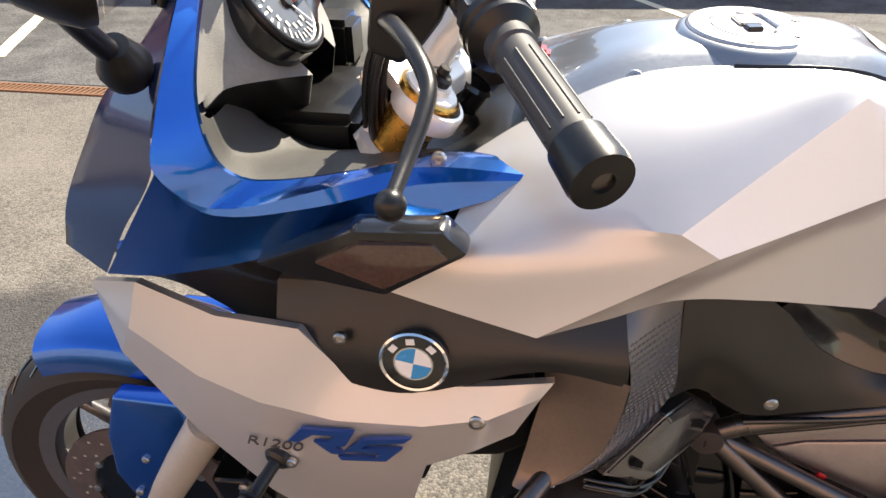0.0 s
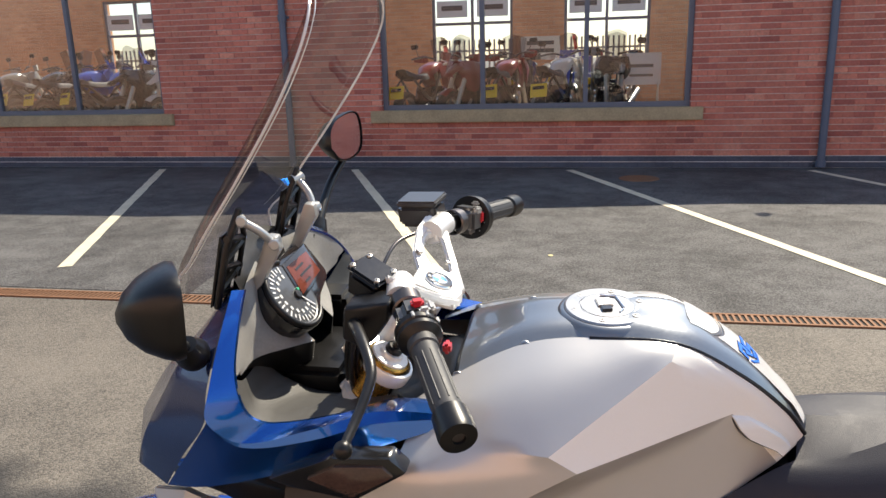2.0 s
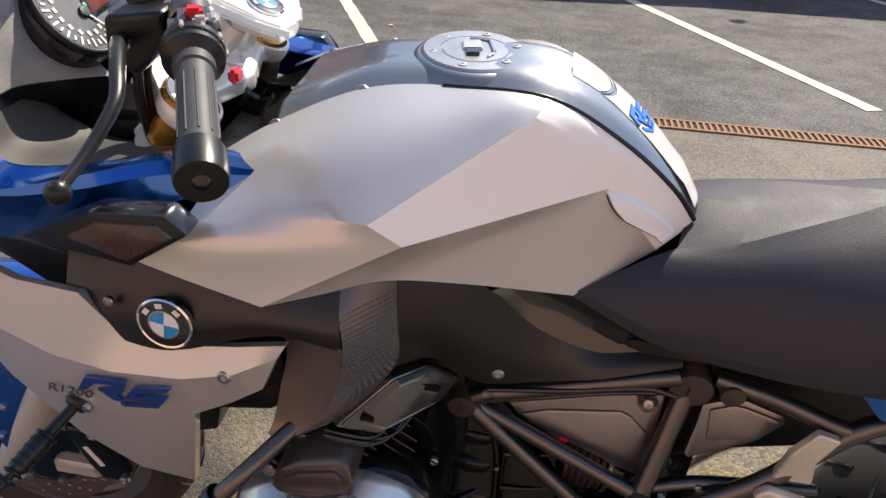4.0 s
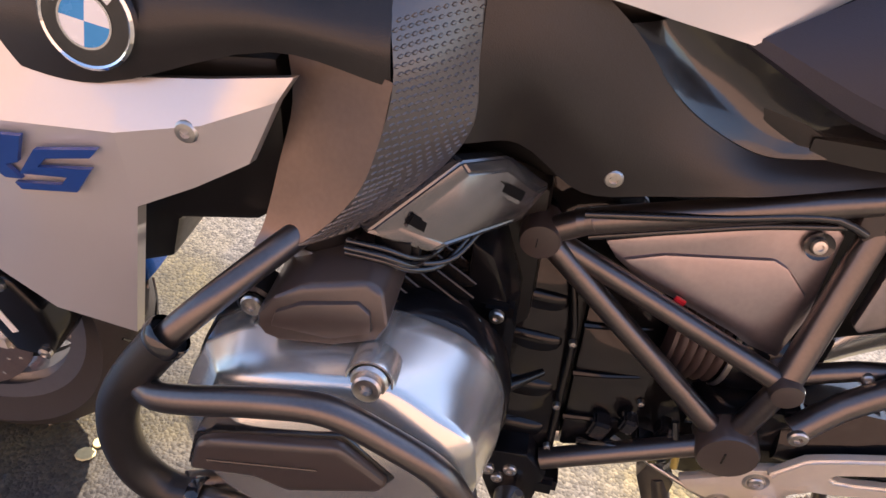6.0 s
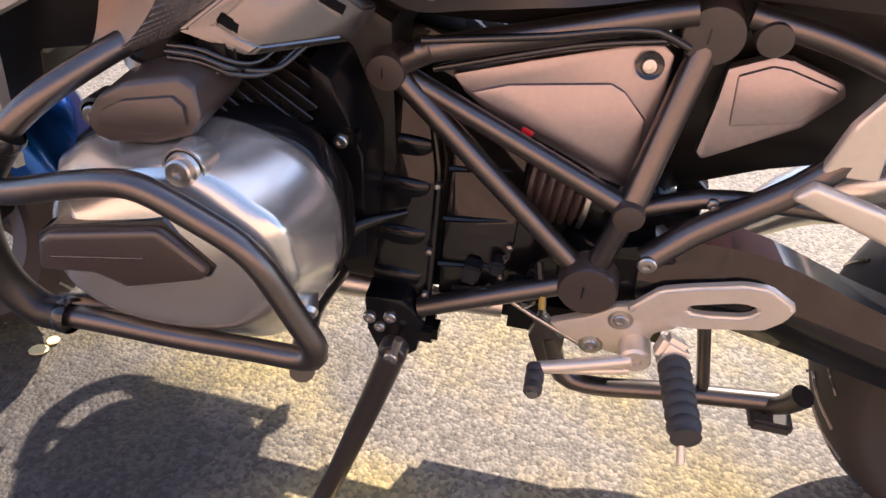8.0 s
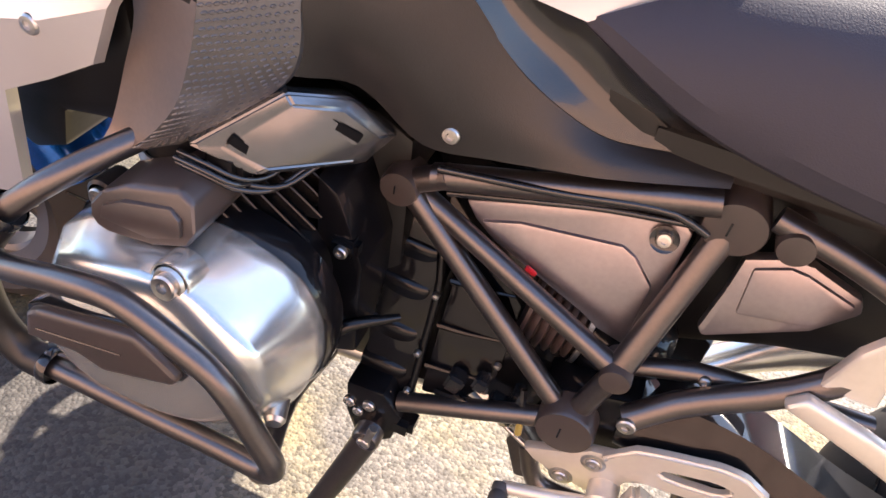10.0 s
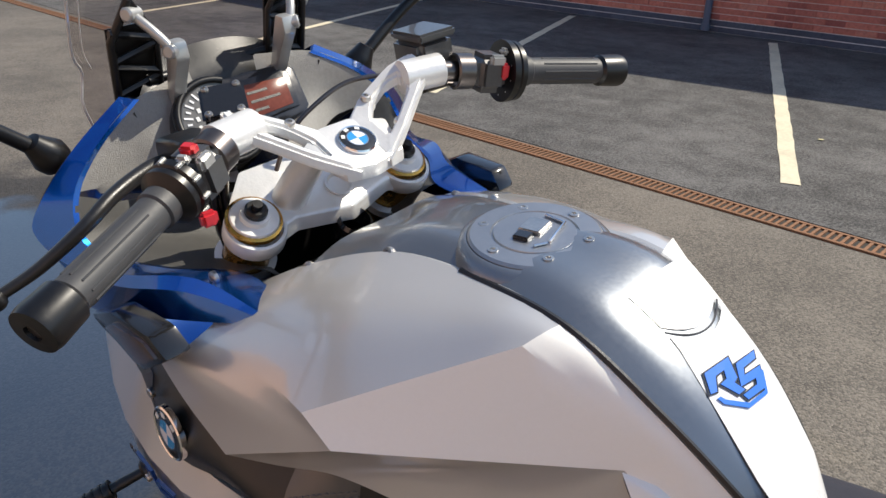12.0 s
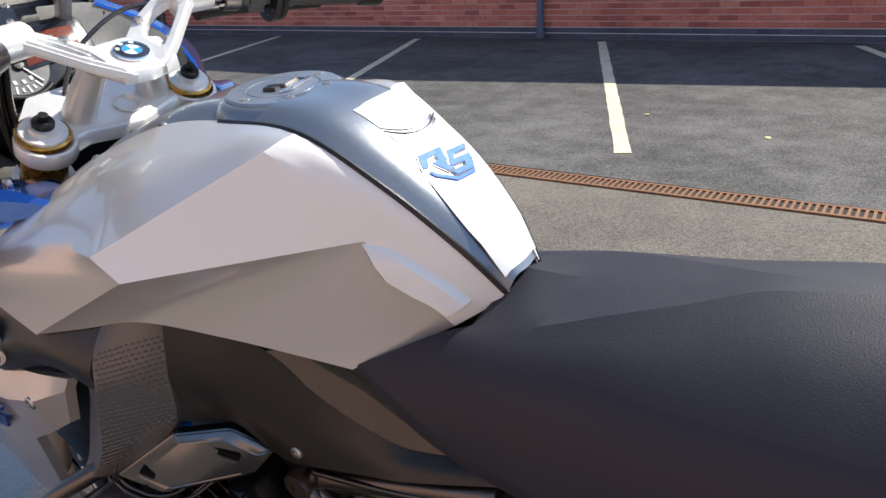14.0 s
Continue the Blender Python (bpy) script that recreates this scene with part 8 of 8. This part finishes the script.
# stock inside the showroom, tails and number plates to the window
STOCK = [(-9.55, 9.85, 250, GREY_PAINT), (-8.75, 9.95, 262, BLACK_PAINT), (-8.1, 9.85, 255, BLUE_PAINT), (-7.5, 9.95, 250, BLUE_PAINT), (-6.9, 9.85, 75, BLACK_PAINT), (-6.35, 9.9, 80, WHITE_PAINT), (-2.35, 9.85, 255, RED_PAINT), (-1.75, 10.0, 68, RED_PAINT), (-1.2, 9.9, 262, RED_PAINT), (-0.42, 9.85, 255, WHITE_PAINT), (0.12, 9.95, 100, BLACK_PAINT), (-2.0, 11.3, 65, RED_PAINT), (-1.1, 11.4, 70, BLACK_PAINT), (0.35, 11.3, 75, RED_PAINT), (-8.8, 11.4, 80, BLACK_PAINT), (-7.1, 11.5, 75, RED_PAINT)]
for px0, px1 in ((-10.3, -5.8), (-3.0, 1.4)):
    tagged(box("display_platform", ((px0 + px1) / 2, 10.5, 0.21), (px1 - px0, 2.9, 0.30), FLOOR_IN, None, 0.01), "low brown display platform inside the showroom window", "platform", "display platforms", "structure")
KINDS = {"red_bodywork": "dark red", "grey_bodywork": "grey", "blue_bodywork": "blue", "white_bodywork": "white", "black_bodywork": "black", "dark_red_bodywork": "dark red"}
for sx, sy, st, sp in STOCK:
    plain_bike("motorcycle", sx, sy, st, sp, "%s used motorcycle with yellow number plate in the showroom" % KINDS[sp.name], "showroom motorcycles", lean=4, screen=sx > -9).location.z = 0.36


def board(name, x, y, z, w, h, mat, label, turn=0, legs=False, bars=()):
    root = empty(name, pose(x, y, z, 0, 0, turn), label, "sign")
    box("panel", (0, 0, h / 2), (w, 0.015, h), mat, root, 0.004)
    for bz, bw, bh, bmat in bars:
        box("print_bar", (0, -0.010, bz * h), (bw * w, 0.004, bh * h), bmat, root, 0)
    if legs:
        for sx in (-w / 2 + 0.03, w / 2 - 0.03):
            tube("leg", [(sx, 0.01, h * 0.1), (sx, 0.10, -z + 0.002)], 0.012, ALU_LIGHT, root, seg=8)
            tube("leg", [(sx, -0.01, h * 0.1), (sx, -0.10, -z + 0.002)], 0.012, ALU_LIGHT, root, seg=8)
    return root


board("sign_board", -18.7, 7.3, 0.45, 0.62, 0.95, PAPER, "white framed sign board standing by the motorcycles", 14, True, ((0.8, 0.7, 0.12, LOGO_GREY), (0.5, 0.6, 0.1, LOGO_GREY), (0.25, 0.6, 0.1, LOGO_GREY)))
board("poster", -14.5, WALL_Y + 0.10, 2.0, 0.62, 0.5, SIGN_BLUE, "blue and white shop poster in the window", 0, False, ((0.65, 0.7, 0.2, PAPER), (0.25, 0.8, 0.25, PAPER)))
board("poster", -14.4, WALL_Y + 0.10, 1.45, 0.42, 0.16, RED_PAINT, "small red and white window notice", 0, False, ((0.5, 0.8, 0.3, PAPER),))
board("poster", -14.4, WALL_Y + 0.10, 1.22, 0.42, 0.18, SIGN_BLUE, "small blue window notice", 0, False, ((0.5, 0.8, 0.3, PAPER),))
board("price_board", 0.62, 9.55, 1.0, 0.52, 0.42, PAPER, "white price cards on a stand inside the window", 6, True, ((0.6, 0.6, 0.1, LOGO_GREY), (0.3, 0.6, 0.08, LOGO_GREY)))
board("notice_board", -0.85, 11.2, 1.38, 0.62, 0.34, PAPER, "white printed notice between the motorcycles", 0, True, ((0.7, 0.7, 0.18, LOGO_GREY), (0.35, 0.7, 0.18, LOGO_GREY)))
board("banner", -0.35, 11.5, 0.95, 0.6, 0.55, SIGN_BLUE, "blue banner behind the motorcycles", 0, True)

# petals and leaves on the wet tarmac
for i, (px, py, r) in enumerate(((-0.600, 0.055, 0.016), (-0.592, 0.082, 0.011), (-0.30, 4.2, 0.02), (-1.2, 4.6, 0.02))):
    rng = random.Random(40 + i)
    lathe("petal", [(r, 0.002), (r * 0.9, 0.004), (0, 0.003)], (px, py, 0.002 if py < 3 else 0.008), (rng.uniform(-0.15, 0.15), rng.uniform(-0.15, 0.15), 1), LEAF, None, 9)
for o in list(bpy.data.objects):
    if o.name.startswith("petal"):
        tagged(o, "pale fallen petal lying on the tarmac", "petal", "petals")


# ---- brick courses of the street wall ----
def brick_courses():
    """Single bricks, proud of the recessed joints, over the stretch that the camera sees best."""
    bw, bh, j, d = 0.225, 0.075, 0.013, 0.005
    near, far, blue = [], [], []
    rng = random.Random(7)
    for row in range(0, 31):
        z = row * bh + bh / 2
        off = bw / 2 if row % 2 else 0.0
        for c in range(-54, 21):
            x = c * bw + off
            a, b = x - bw / 2 + j / 2, x + bw / 2 - j / 2
            cut = [(a, b)]
            for o0, o1, z0, z1 in OPENINGS:
                if z + bh / 2 > z0 - 0.159 and z - bh / 2 < z1:
                    lo, hi = (o0 - 0.155, o1 + 0.155) if z < z0 else (o0, o1)
                    cut = [q for p in cut for q in ((p[0], min(p[1], lo - 0.004)), (max(p[0], hi + 0.004), p[1])) if q[1] - q[0] > 0.03]
            for p in cut:
                entry = ((p[0] + p[1]) / 2, z, p[1] - p[0], rng.uniform(-0.0015, 0.0015))
                if row < 2:
                    blue.append(entry)
                elif 0.14 < z < 0.62 and -4.6 < entry[0] < 3.2 and p[1] - p[0] > 0.2 and len(near) < 300:
                    near.append(entry)
                else:
                    far.append(entry)
    wall, plinth = bpy.data.objects["wall_south"], bpy.data.objects["plinth"]

    def slab(w, h):
        bm = bmesh.new()
        box_into(bm, (0, 0, 0), (w, d * 2, h))
        return bm

    first = part("brick", slab(bw - j, bh - j), RED_PIECE, wall, smooth=False)
    for i, (x, z, w, dy) in enumerate(near):
        o = first if i == 0 else new("brick", first.data)
        o.parent, o.location = wall, (x, WALL_Y + dy, z)
    whole = [e for e in blue if e[2] > bw - j - 0.001]
    blue = [e for e in blue if e[2] <= bw - j - 0.001]
    first = part("brick", slab(bw - j, bh - j), BLUE_PIECE, plinth, smooth=False)
    for i, (x, z, w, dy) in enumerate(whole):
        o = first if i == 0 else new("brick", first.data)
        o.parent, o.location = plinth, (x, WALL_Y + dy, z)
    for name, items, mat, parent in (("brick_courses", far, RED_PIECE_JOINED, wall), ("plinth_courses", blue, BLUE_PIECE_JOINED, plinth)):
        verts, faces = [], []
        for x, z, w, dy in items:
            k = len(verts)
            h = bh - j
            for sy in (-d, d):
                for sx, sz in ((-1, -1), (1, -1), (1, 1), (-1, 1)):
                    verts.append((x + sx * w / 2, WALL_Y + dy + sy, z + sz * h / 2))
            faces += [(k, k + 1, k + 2, k + 3), (k + 1, k + 5, k + 6, k + 2), (k + 5, k + 4, k + 7, k + 6), (k + 4, k, k + 3, k + 7), (k + 3, k + 2, k + 6, k + 7), (k, k + 4, k + 5, k + 1)]
        me = bpy.data.meshes.new(name)
        me.from_pydata(verts, [], faces)
        me.materials.append(mat)
        o = new(name, me)
        o.parent = parent
        tagged(o, kind="stuff")


def brick_piece(name, tones, island):
    """Fired clay with its own tone for each brick, mottling and soot."""
    m = bpy.data.materials.new(name)
    m.use_nodes = True
    n, l = m.node_tree.nodes, m.node_tree.links
    b = n["Principled BSDF"]
    pick = n.new("ShaderNodeNewGeometry") if island else n.new("ShaderNodeObjectInfo")
    ramp = n.new("ShaderNodeValToRGB")
    while len(ramp.color_ramp.elements) < len(tones):
        ramp.color_ramp.elements.new(0.5)
    for i, t in enumerate(tones):
        ramp.color_ramp.elements[i].position = i / (len(tones) - 1)
        ramp.color_ramp.elements[i].color = (*t, 1)
    l.new(pick.outputs["Random Per Island" if island else "Random"], ramp.inputs["Fac"])
    tc, big, fine = n.new("ShaderNodeTexCoord"), n.new("ShaderNodeTexNoise"), n.new("ShaderNodeTexNoise")
    geo = n.new("ShaderNodeNewGeometry")
    big.inputs["Scale"].default_value, fine.inputs["Scale"].default_value = 1.1, 38
    big.inputs["Detail"].default_value = fine.inputs["Detail"].default_value = 6
    l.new(geo.outputs["Position"], big.inputs["Vector"])
    l.new(geo.outputs["Position"], fine.inputs["Vector"])
    su, mr, mx = n.new("ShaderNodeMath"), n.new("ShaderNodeMapRange"), n.new("ShaderNodeMix")
    su.operation = "ADD"
    l.new(big.outputs["Fac"], su.inputs[0])
    l.new(fine.outputs["Fac"], su.inputs[1])
    mr.inputs["From Min"].default_value, mr.inputs["From Max"].default_value = 0.6, 1.4
    mr.inputs["To Min"].default_value, mr.inputs["To Max"].default_value = 0.66, 1.34
    l.new(su.outputs[0], mr.inputs["Value"])
    mx.data_type, mx.blend_type = "RGBA", "MULTIPLY"
    mx.inputs["Factor"].default_value = 1
    l.new(ramp.outputs[0], mx.inputs["A"])
    l.new(mr.outputs[0], mx.inputs["B"])
    l.new(mx.outputs["Result"], b.inputs["Base Color"])
    b.inputs["Roughness"].default_value = 0.82
    bp = n.new("ShaderNodeBump")
    bp.inputs["Strength"].default_value, bp.inputs["Distance"].default_value = 0.4, 0.003
    l.new(fine.outputs["Fac"], bp.inputs["Height"])
    l.new(bp.outputs["Normal"], b.inputs["Normal"])
    return m


REDS = ((0.34, 0.10, 0.08), (0.52, 0.17, 0.125), (0.60, 0.21, 0.15), (0.46, 0.145, 0.105), (0.66, 0.28, 0.20))
RED_PIECE, RED_PIECE_JOINED = brick_piece("red_brick_piece", REDS, False), brick_piece("red_brick_courses", REDS, True)
BLUES = ((0.06, 0.07, 0.10), (0.09, 0.105, 0.14), (0.075, 0.085, 0.12))
BLUE_PIECE, BLUE_PIECE_JOINED = brick_piece("blue_brick_piece", BLUES, False), brick_piece("blue_brick_courses", BLUES, True)
brick_courses()
